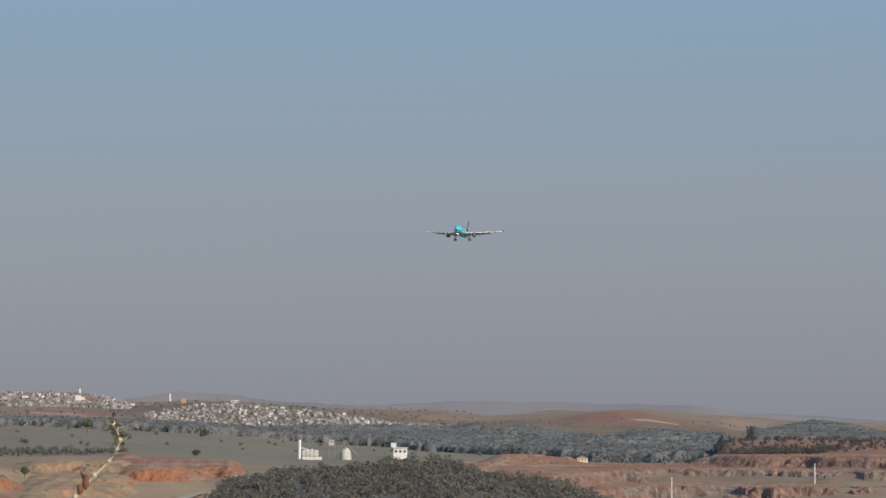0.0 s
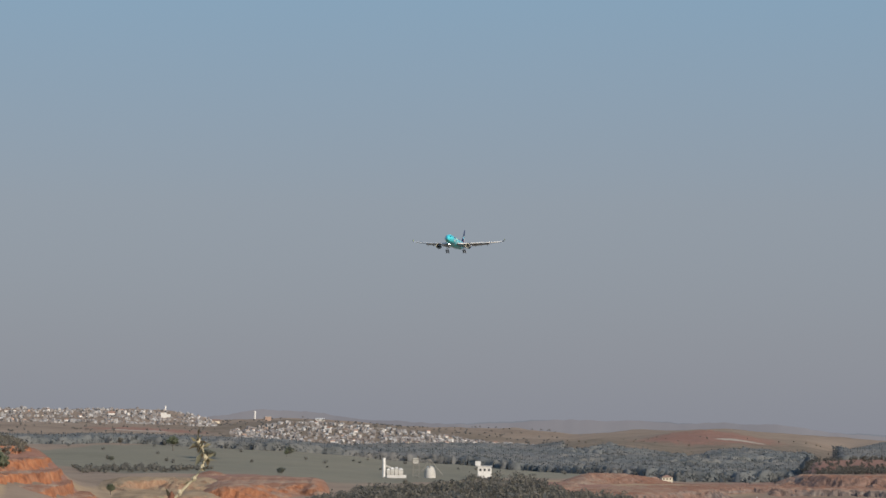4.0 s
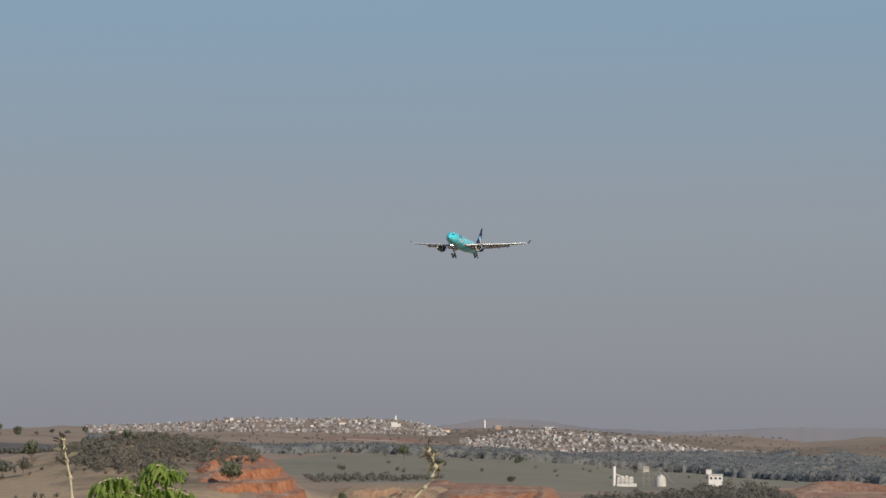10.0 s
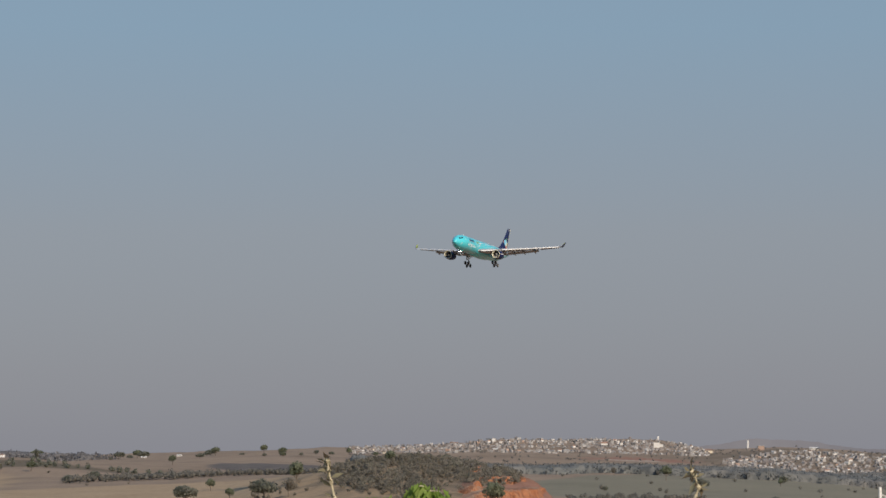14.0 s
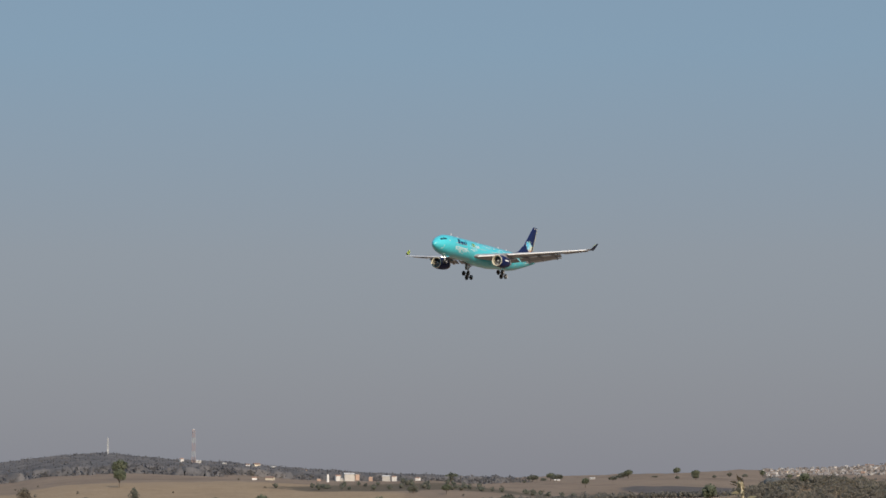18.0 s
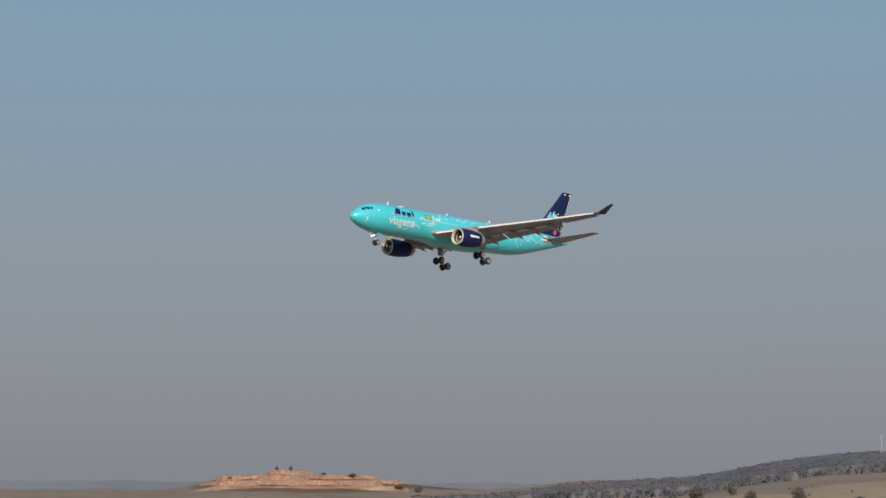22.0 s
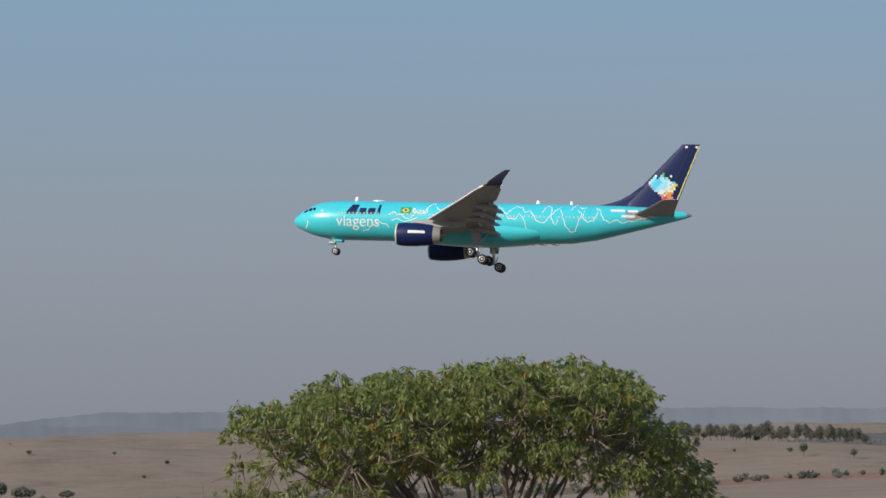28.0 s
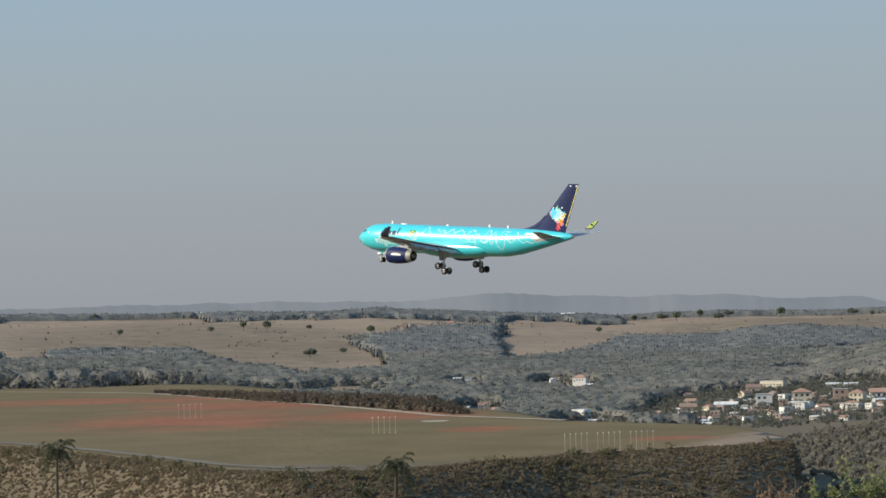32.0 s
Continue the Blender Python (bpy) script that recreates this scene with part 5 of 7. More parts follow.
KINDS = [
    tree_thing("field_tree", "round dark green tree in a dry field", 7, 3.6, GREENS, 1, 320),
    tree_thing("field_tree", "spreading olive tree in a dry field", 6, 4.4, WOODS, 2, 320),
    tree_thing("field_tree", "tall narrow dark tree on a ridge", 11, 2.9, WOODS, 3, 300, bare=.2),
    tree_thing("field_tree", "half-bare brown tree on dry grass", 7, 3.2, SCRUB, 4, 170),
    tree_thing("field_bush", "low round bush in dry grass", 3.2, 2.6, WOODS, 5, 200, bare=.05),
]
SPOTS = ((-87.3, 2050, 0, 1.5), (-86.2, 2200, 3, 0.9), (-89.7, 2000, 0, 0.7), (-88.4, 2300, 4, 1), (-90.3, 2350, 4, 1.1), (-73.9, 1500, 0, 0.7), (-73.2, 1520, 4, 1.2), (-72.5, 1250, 0, 0.9), (-71.1, 1230, 2, 0.6), (-70, 1220, 0, 1), (-69.6, 1200, 1, 0.9), (-69, 1210, 0, 1.1), (-68.4, 1190, 1, 1.1), (-67.3, 1300, 2, 0.75), (-66.3, 1300, 1, 1), (-67, 1900, 0, 1.3), (-65, 1350, 3, 1.1), (-64, 1340, 3, 1), (-63.6, 1700, 4, 1.3), (-62.9, 1350, 3, 1.2), (-62.3, 1340, 1, 1), (-60, 1600, 4, 1.6), (-57.5, 2800, 1, 1.2), (-58.6, 2900, 0, 1.2), (-57, 3000, 0, 1.4), (-56.6, 3100, 1, 1.4), (-55.6, 3350, 1, 1.2),)
SPOTS += ((-54.3, 3400, 2, 0.9), (-54, 3400, 2, 0.9), (-53, 3350, 4, 1.6), (-55, 3380, 4, 1.6), (-27.9, 1560, 0, 0.75), (-27.1, 1600, 2, 0.4), (-30.9, 1650, 4, 1.3), (-35.5, 1750, 4, 1.5), (-24.5, 1800, 4, 1.2), (-7.55, 1500, 0, 0.95), (-7.25, 1540, 4, 0.9), (-5.3, 1600, 4, 1.1), (-8.6, 1480, 3, 0.8), (-6.1, 1560, 4, 0.5), (-8.65, 1700, 2, 0.75), (-8.85, 1690, 3, 0.9), (-9.6, 1690, 3, 1), (11.25, 1690, 2, 0.8), (10.95, 1695, 1, 0.9), (10.62, 1690, 2, 1), (10.2, 1690, 3, 0.7), (12.2, 1640, 4, 0.8), (14.2, 1560, 4, 0.8), (13, 1600, 4, 0.7), (8.8, 1600, 4, 0.9), (9.6, 1500, 4, 0.6), (16.8, 1550, 4, 0.9),)
SPOTS += ((18.5, 1600, 4, 1.1), (17.6, 1580, 4, 0.9), (7, 1620, 4, 0.6), (5.9, 1560, 4, 0.7), (19.4, 1640, 4, 0.9), (12.6, 1440, 4, 0.6), (15, 1480, 4, 0.6), (6.4, 1480, 4, 0.6), (11.7, 1360, 1, 1), (12, 1350, 0, 1), (9.4, 1360, 0, 1.4), (8.9, 1350, 1, 1.5), (8, 1350, 1, 1), (17.6, 1360, 1, 1), (18.4, 1350, 0, 1), (36.6, 2850, 4, 1.8), (35.9, 2870, 0, 1.5), (35.4, 2850, 0, 1.5), (33.2, 2750, 0, 1.3), (34.5, 2950, 4, 1.5), (38.5, 2800, 4, 1.5), (31, 2800, 4, 1.4), (26.7, 3250, 0, 1.6), (25.8, 3250, 1, 1.6), (24.5, 3250, 0, 1.7), (23, 3250, 1, 1.6), (22.6, 3200, 0, 1.2),)
# trees by azimuth and the elevation of their foot: kind, size
SEEN = ((-78.78, -.80, 1, 1.35), (-77.15, -.86, 1, 1.15), (-77.66, -.60, 0, .7), (-78.06, -.78, 0, .62), (-79.47, -.46, 0, 1.15), (-79.3, -.72, 3, .9), (-76.85, -.04, 0, 1.0), (-78.78, .2, 0, 1.35), (-79.16, .2, 4, 1.9), (-80.58, .2, 0, 1.3), (-80.2, .2, 4, 1.7), (-79.9, .19, 4, 1.5), (-81.46, -.02, 0, .8), (-75.22, -.38, 4, 1.6), (-74.7, -.42, 4, 1.3), (-83.67, -1.0, 0, 1.25), (-82.65, .05, 1, 1.15), (-81.15, .12, 0, .9), (-88.05, -.58, 1, 1.35), (-89.75, -.42, 4, 1.8), (-89.6, -.84, 4, 1.2), (-89.1, -.32, 4, 1.1), (-86.0, -.58, 4, 1.1), (-67.0, -.02, 0, 1.5), (-86.0, -1.3, 0, .7), (11.29, -.24, 2, .75), (11.01, -.24, 3, 1.0), (10.67, -.24, 2, .8), (10.21, -.25, 3, .9), (11.33, -.85, 0, .7), (14.03, -.76, 4, 1.0), (12.75, -.59, 4, .9), (17.58, -.89, 4, .8), (11.67, -1.5, 1, .9), (11.31, -1.57, 1, 1.0), (10.29, -1.68, 1, 1.5), (9.58, -1.8, 1, 1.2), (28.35, -.62, 0, 1.1), (25.6, -.28, 1, 1.5), (26.2, -.28, 0, 1.5), (27.0, -.28, 1, 1.8), (27.6, -.3, 0, 1.4), (34.5, -1.0, 1, 1.4), (33.8, -.9, 4, 1.6))
rs = random.Random(5)
for a, r, k, sc in SPOTS:
    sc *= 1.3 if -74.5 < a < -60 else 1.0
    copy_thing(KINDS[k], Matrix.Translation(place(a, r)) @ pose(0, 0, 0, 0, 0, rs.uniform(0, 360)) @ Matrix.Diagonal((sc, sc, sc * rs.uniform(.85, 1.1), 1)))
for a, e, k, sc in SEEN:
    copy_thing(KINDS[k], Matrix.Translation(place(a, sighted(a, e))) @ pose(0, 0, 0, 0, 0, rs.uniform(0, 360)) @ Matrix.Diagonal((sc, sc, sc * rs.uniform(.9, 1.1), 1)))
for i in range(60):  # the row along the bare ridge
    a = -4.3 - 4.6 * (i / 48) + rs.uniform(-.06, .06) if i < 48 else -9.9 - 1.1 * ((i - 48) / 11) + rs.uniform(-.05, .05)
    sc = rs.uniform(.75, 1.2)
    tagged(copy_thing(KINDS[2 if i % 4 else 3], Matrix.Translation(place(a, rs.uniform(1680, 1780))) @ pose(0, 0, 0, 0, 0, rs.uniform(0, 360)) @ Matrix.Diagonal((sc * 1.25, sc * 1.25, sc, 1))), "tall dark tree in a row along the ridge", group="trees along the ridge")
for i in range(34):  # skyline trees over the fields
    a = rs.uniform(-82, -73) if i < 20 else rs.uniform(20, 43)
    sc = rs.uniform(.6, 1.3)
    copy_thing(KINDS[rs.choice((0, 1, 1, 4))], Matrix.Translation(place(a, rs.uniform(2480, 2700) if i < 20 else rs.uniform(3300, 3420))) @ Matrix.Diagonal((sc * 1.2, sc * 1.2, sc, 1)))
for k in KINDS:
    k.matrix_basis = Matrix.Translation(place(-60 - 7 * KINDS.index(k), 2300))

# ---- houses and buildings ----
WALLS = [plain("wall_" + n, c, .85, 0, .1, .5, per_object=.12) for n, c in (("white", (.66, .64, .61)), ("cream", (.60, .53, .42)), ("brick", (.40, .28, .22)), ("grey", (.42, .40, .37)), ("pink", (.54, .43, .38)))]
ROOFS = [plain("roof_" + n, c, .85, 0, .2, .8, per_object=.15) for n, c in (("clay_tiles", (.33, .20, .145)), ("grey_sheet", (.36, .35, .33)), ("pale_sheet", (.58, .57, .55)), ("old_tiles", (.24, .16, .125)))]
PANE = gloss("dark_window_pane", (.03, .035, .04), .15)
DOOR = plain("brown_door", (.12, .07, .045), .6)
CONCRETE = plain("weathered_concrete", (.50, .48, .44), .9, 0, .2, .4)
STEEL = plain("white_lattice_steel", (.52, .52, .50), .6, .2, .15, 1)
REDSTEEL = plain("red_lattice_steel", (.40, .29, .26), .6, .2, .15, 1)


def box(x0, x1, y0, y1, z0, z1, bm=None):
    bm = bm or bmesh.new()
    v = [bm.verts.new((x, y, z)) for z in (z0, z1) for x, y in ((x0, y0), (x1, y0), (x1, y1), (x0, y1))]
    for f in ((3, 2, 1, 0), (4, 5, 6, 7), (0, 1, 5, 4), (1, 2, 6, 5), (2, 3, 7, 6), (3, 0, 4, 7)):
        bm.faces.new([v[i] for i in f])
    return bm


def roof_mesh(w, d, h, rise, kind):
    o = .45
    if kind == "flat":
        return box(-w / 2 - .15, w / 2 + .15, -d / 2 - .15, d / 2 + .15, h, h + .35)
    bm = bmesh.new()
    if kind == "gable":
        prof = ((-d / 2 - o, h - .1), (0, h + rise), (d / 2 + o, h - .1), (d / 2 + o, h - .3), (0, h + rise - .2), (-d / 2 - o, h - .3))
        return loft([[Vector((x, y, z)) for y, z in prof] for x in (-w / 2 - o, w / 2 + o)], bm=bm)
    base = [bm.verts.new((x * (w / 2 + o), y * (d / 2 + o), h - .1)) for x, y in ((-1, -1), (1, -1), (1, 1), (-1, 1))]
    k = max(.2, w / 2 - d / 2)
    top = [bm.verts.new((-k, 0, h + rise)), bm.verts.new((k, 0, h + rise))]
    for f in ((base[0], base[1], top[1], top[0]), (base[1], base[2], top[1]), (base[2], base[3], top[0], top[1]), (base[3], base[0], top[0]), tuple(base[::-1])):
        bm.faces.new(f)
    return bm


def house(label, w, d, h, roof, rise, wall, roof_mat, detail=True, name="house"):
    """A house at the origin, its front towards -y."""
    top = new(name)
    bm = box(-w / 2, w / 2, -d / 2, d / 2, -6, h)
    if roof == "gable":
        for x in (-w / 2, w / 2):
            bm.faces.new([bm.verts.new(p) for p in ((x, -d / 2, h), (x, d / 2, h), (x, 0, h + rise - .2))])
    walls = part("wall", bm, WALLS[wall], top, smooth=False)
    part("roof", roof_mesh(w, d, h, rise, roof), ROOFS[roof_mat], top, smooth=False)
    if detail:
        floors = max(1, int(h / 2.8))
        for fl in range(floors):
            for x in np.arange(-w / 2 + 1.6, w / 2 - 1.0, 2.7):
                if fl == 0 and abs(x - (-w / 2 + 1.6)) < .1:
                    part("door", box(x - .5, x + .5, -d / 2 - .04, -d / 2 + .1, 0, 2.1), DOOR, walls, smooth=False)
                else:
                    part("window", box(x - .6, x + .6, -d / 2 - .04, -d / 2 + .1, fl * 2.8 + .9, fl * 2.8 + 2.1), PANE, walls, smooth=False)
        part("window", box(w / 2 - .1, w / 2 + .04, -.6, .6, .9, 2.1), PANE, walls, smooth=False)
    return tagged(top, label, "house")


def put(thing, az, r, turn=0.0, sc=1.0, group="", label="", up=0.0):
    p = place(az, r, up)
    ob = copy_thing(thing, Matrix.Translation(p) @ pose(0, 0, 0, 0, 0, az + turn) @ Matrix.Diagonal((sc, sc, sc, 1)))
    return tagged(ob, label, group=group)


VILLAGE = [
    house("small white house with a clay-tile roof", 9, 7, 3.0, "gable", 1.7, 0, 0),
    house("bare brick house with a flat roof", 7, 7, 5.6, "flat", 0, 2, 1),
    house("two-storey cream house with a tiled hip roof", 9, 8, 5.8, "hip", 1.8, 1, 0),
    house("white two-storey house with a flat concrete roof", 8, 8, 5.8, "flat", 0, 0, 1),
    house("low grey house with a sheet roof", 11, 7, 2.9, "gable", 1.2, 3, 2),
    house("pink-washed house with old tiles", 8, 7, 3.1, "gable", 1.6, 4, 3),
]
TOWN = [
    house("tiny white house on a far slope", 9, 8, 4.5, "gable", 2.0, 0, 0, False),
    house("far white block of two storeys", 8, 8, 6.5, "flat", 0, 0, 1, False),
    house("far cream house with old tiles", 10, 8, 4.0, "gable", 2.0, 1, 3, False),
    house("far brick-red house with flat roof", 8, 8, 5.0, "flat", 0, 2, 1, False),
    house("far house with a pale sheet roof", 12, 9, 4.0, "gable", 1.5, 3, 2, False),
]
rs = random.Random(21)
for i in range(84):  # the hill town
    if i < 40:
        a, r = rs.uniform(-88.1, -81.0), rs.uniform(3420, 3990)
    else:
        a = rs.uniform(-94.6, -88.6)
        r = rs.uniform(2850, float(np.interp(a, (-94.6, -93.4, -90, -88.6), (2950, 3250, 3400, 3200))))
    put(TOWN[rs.choice((0, 0, 1, 1, 2, 3, 4))], a, r, rs.uniform(-40, 40), rs.uniform(.32, .6), "houses of the hill town")


def far_town():
    """The crowded rest of the hill town, too small to tell apart."""
    rng = np.random.default_rng(33)
    n = 2300
    az = np.where(np.arange(n) < 1200, rng.uniform(-88.2, -80.6, n), rng.uniform(-95.0, -88.5, n))
    r = np.where(np.arange(n) < 1200, rng.uniform(3380, 4000, n), 2830 + rng.uniform(0, 1, n) * np.interp(az, (-95, -93.4, -90, -88.5), (100, 380, 570, 360)))
    w, d, h = rng.uniform(.9, 2.3, n), rng.uniform(.9, 2.1, n), rng.uniform(1.0, 2.3, n)
    t = rng.uniform(0, np.pi, n)
    base = np.stack([-r * np.sin(np.radians(az)), r * np.cos(np.radians(az)), heights(az, r)], 1)
    prof = np.array([(-1, -1, -2), (1, -1, -2), (1, 1, -2), (-1, 1, -2), (-1, -1, 1), (1, -1, 1), (1, 1, 1), (-1, 1, 1), (-1, 0, 1.4), (1, 0, 1.4)])
    v = np.repeat(prof[None].astype(float), n, 0)
    x, y = v[..., 0] * w[:, None], v[..., 1] * d[:, None]
    v = np.stack([x * np.cos(t)[:, None] - y * np.sin(t)[:, None], x * np.sin(t)[:, None] + y * np.cos(t)[:, None], v[..., 2] * h[:, None]], -1) + base[:, None]
    walls = np.array([(0, 1, 5), (0, 5, 4), (1, 2, 6), (1, 6, 5), (2, 3, 7), (2, 7, 6), (3, 0, 4), (3, 4, 7), (4, 8, 7), (5, 6, 9), (4, 5, 9), (4, 9, 8), (6, 7, 8), (6, 8, 9)])
    f = walls[None] + (np.arange(n) * 10)[:, None, None]
    m = Nodes("town_walls_and_roofs", .85)
    g = m.n.new("ShaderNodeNewGeometry")
    col = m.ramp(g.outputs["Random Per Island"], (0, (.17, .135, .12)), (.35, (.21, .185, .17)), (.65, (.27, .255, .245)), (.88, (.40, .385, .37)), (1, (.64, .62, .60)))
    m.color(m.mix(.3, col, m.ramp(m.noise(.15), (.3, (.16, .15, .145)), (.7, (.42, .40, .39)))))
    ob = cloud_object("far_town", [(v.reshape(-1, 3), f.reshape(-1, 3))], m.mat)
    ob.data.shade_flat()
    tagged(ob, "crowded far hill town of pale small houses", "houses", kind="stuff")
    n = 520
    az, r = rng.uniform(-95.5, -80.5, n), rng.uniform(2820, 3950, n)
    c = np.stack([-r * np.sin(np.radians(az)), r * np.cos(np.radians(az)), heights(az, r) + 2], 1)
    rad = rng.uniform(1.2, 3.0, n)
    tagged(cloud_object("town_trees", [leaf_cloud(c, rad, rad * .8, 28, .5, rng)], foliage_material("town_tree_leaves", (.170, .164, .150), (.200, .190, .172), (.220, .205, .185))), "dusty trees between the town's houses", "trees", kind="stuff")


far_town()
for a, e, k, sc in ((-68.3, .54, 0, .6), (-68.66, .51, 4, .6), (-69.88, .41, 2, .95), (-69.7, .42, 0, .6), (-70.22, .38, 4, .6), (-71.16, .27, 0, .55), (-71.83, .18, 4, 1.0), (-71.6, .17, 0, .6), (-72.0, .19, 3, .6), (-72.63, .16, 4, .7), (-72.8, .16, 0, .5), (-69.84, .13, 0, .6), (-70.17, .11, 2, .9), (-71.2, .11, 3, .5), (-71.7, .12, 4, .5), (-70.9, .3, 2, .6), (-69.2, .46, 4, .5), (-73.3, .13, 0, .5), (-72.3, .15, 3, .5)):  # hamlet beside the wooded hill
    r = 2480.0 if e > .2 else 1900.0
    put(TOWN[k], a, r, rs.uniform(-30, 30), sc * .62, "houses beside the wooded hill", up=max(0.0, r * math.tan(radians(e)) - float(heights(a, r))))
for a, r, k, sc in ((-76.25, 2700, 4, .45), (-77.0, 2720, 4, .4), (-77.4, 2720, 0, .35), (-75.3, 2700, 4, .4), (-74.9, 2700, 2, .4), (-30.32, 1690, 4, .5), (-30.1, 1690, 0, .4), (-31.46, 1690, 0, .5), (-31.7, 1700, 4, .4), (-43.5, 3300, 4, 2), (31.5, 3000, 0, 1.0), (29.0, 3380, 4, 1.4), (25.0, 3400, 0, .7), (39.4, 3420, 0, .9), (36.9, 3420, 4, 1.2), (33.9, 3350, 1, .8)):
    put(TOWN[k], a, r, rs.uniform(-20, 20), sc)
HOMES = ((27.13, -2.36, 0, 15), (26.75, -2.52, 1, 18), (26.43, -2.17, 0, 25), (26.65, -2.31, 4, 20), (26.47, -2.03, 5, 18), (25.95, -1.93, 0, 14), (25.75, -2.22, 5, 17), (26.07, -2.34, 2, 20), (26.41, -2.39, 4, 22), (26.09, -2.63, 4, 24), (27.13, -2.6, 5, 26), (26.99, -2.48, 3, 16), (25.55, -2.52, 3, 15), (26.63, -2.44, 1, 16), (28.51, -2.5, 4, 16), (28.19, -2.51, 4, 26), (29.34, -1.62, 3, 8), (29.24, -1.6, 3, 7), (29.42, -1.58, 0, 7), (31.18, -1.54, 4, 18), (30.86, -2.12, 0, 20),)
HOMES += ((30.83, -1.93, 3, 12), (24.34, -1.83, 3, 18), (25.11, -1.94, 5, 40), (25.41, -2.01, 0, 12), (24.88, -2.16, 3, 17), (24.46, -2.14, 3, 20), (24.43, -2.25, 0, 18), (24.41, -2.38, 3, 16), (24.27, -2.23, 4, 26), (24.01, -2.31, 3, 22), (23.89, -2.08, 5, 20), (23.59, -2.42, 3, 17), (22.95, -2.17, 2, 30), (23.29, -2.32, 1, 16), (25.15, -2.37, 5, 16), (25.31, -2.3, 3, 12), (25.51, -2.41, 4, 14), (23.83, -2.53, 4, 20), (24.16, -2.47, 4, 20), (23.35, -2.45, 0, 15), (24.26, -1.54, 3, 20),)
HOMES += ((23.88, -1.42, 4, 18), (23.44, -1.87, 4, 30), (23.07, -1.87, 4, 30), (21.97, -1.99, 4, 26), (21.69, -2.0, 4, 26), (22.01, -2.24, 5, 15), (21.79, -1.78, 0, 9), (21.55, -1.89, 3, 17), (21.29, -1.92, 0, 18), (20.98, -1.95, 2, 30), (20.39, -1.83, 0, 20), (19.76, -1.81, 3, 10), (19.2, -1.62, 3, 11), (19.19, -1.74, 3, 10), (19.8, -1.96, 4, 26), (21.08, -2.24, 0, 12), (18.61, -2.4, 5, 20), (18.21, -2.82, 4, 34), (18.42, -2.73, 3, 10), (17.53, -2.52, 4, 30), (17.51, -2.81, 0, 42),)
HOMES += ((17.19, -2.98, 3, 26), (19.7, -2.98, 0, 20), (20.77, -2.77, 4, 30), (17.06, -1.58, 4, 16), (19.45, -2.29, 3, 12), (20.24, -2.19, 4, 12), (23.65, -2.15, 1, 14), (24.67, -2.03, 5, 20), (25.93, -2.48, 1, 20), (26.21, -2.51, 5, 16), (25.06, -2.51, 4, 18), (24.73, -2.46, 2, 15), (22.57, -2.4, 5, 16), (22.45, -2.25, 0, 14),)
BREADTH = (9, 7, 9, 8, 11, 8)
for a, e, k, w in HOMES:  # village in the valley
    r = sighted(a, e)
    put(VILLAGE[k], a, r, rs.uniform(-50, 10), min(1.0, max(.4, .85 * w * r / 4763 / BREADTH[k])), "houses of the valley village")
for i in range(46):  # the crowded middle of the village
    put(VILLAGE[rs.choice((0, 1, 3, 4, 5))], rs.triangular(21.8, 27.4, 24.4), rs.uniform(1110, 1400), rs.uniform(-40, 40), rs.uniform(.35, .6), "houses of the valley village")
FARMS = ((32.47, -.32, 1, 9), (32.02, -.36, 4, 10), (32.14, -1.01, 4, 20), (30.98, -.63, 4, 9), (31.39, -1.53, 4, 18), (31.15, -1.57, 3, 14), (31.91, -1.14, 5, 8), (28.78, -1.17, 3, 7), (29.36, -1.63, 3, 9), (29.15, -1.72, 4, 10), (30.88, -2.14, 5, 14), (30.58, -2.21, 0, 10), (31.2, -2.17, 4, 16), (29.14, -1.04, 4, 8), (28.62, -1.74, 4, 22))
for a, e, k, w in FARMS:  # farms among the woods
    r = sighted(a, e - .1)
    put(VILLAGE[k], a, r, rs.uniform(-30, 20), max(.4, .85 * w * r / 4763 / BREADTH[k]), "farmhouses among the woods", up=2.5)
big = house("long cream building of two storeys above the village", 20, 11, 7.5, "flat", 0, 1, 1)
big.matrix_basis = Matrix.Translation(place(24.69, sighted(24.69, -1.87))) @ pose(0, 0, 0, 0, 0, 5) @ Matrix.Diagonal((.68, .68, .6, 1))
hall = house("white block beside the airfield edge", 11, 10, 7.0, "flat", 0, 0, 2)
hall.matrix_basis = Matrix.Translation(place(28.76, sighted(28.76, -2.49), 1.5)) @ pose(0, 0, 0, 0, 0, -4) @ Matrix.Diagonal((.62, .62, .62, 1))
lilac = house("pale lilac two-storey house in the village", 13, 9, 6.6, "hip", 1.6, 0, 0)
lilac.matrix_basis = Matrix.Translation(place(23.05, sighted(23.05, -2.34))) @ pose(0, 0, 0, 0, 0, 0) @ Matrix.Diagonal((.58, .58, .5, 1))
villa = house("tall ochre house with a tiled hip roof", 12, 9, 6.4, "hip", 2.2, 1, 3)
villa.matrix_basis = Matrix.Translation(place(18.27, sighted(18.27, -2.57))) @ pose(0, 0, 0, 0, 0, -12) @ Matrix.Diagonal((.62, .62, .72, 1))
lodge = house("white hillside house under a red hip roof", 13, 9, 3.6, "hip", 3.0, 0, 0)
lodge.matrix_basis = Matrix.Translation(place(28.76, sighted(28.76, -1.73), 3.0)) @ pose(0, 0, 0, 0, 0, 10) @ Matrix.Diagonal((.66, .66, .66, 1))
chapel = house("bright cream gable house at a red roof's end", 8, 6, 4.0, "gable", 1.8, 1, 0)
chapel.matrix_basis = Matrix.Translation(place(25.29, sighted(25.29, -2.06))) @ pose(0, 0, 0, 0, 0, 70) @ Matrix.Diagonal((.75, .75, .75, 1))
shed = house("long white factory hall with a low roof", 17, 12, 5.0, "gable", 1.2, 0, 2, name="factory_hall")
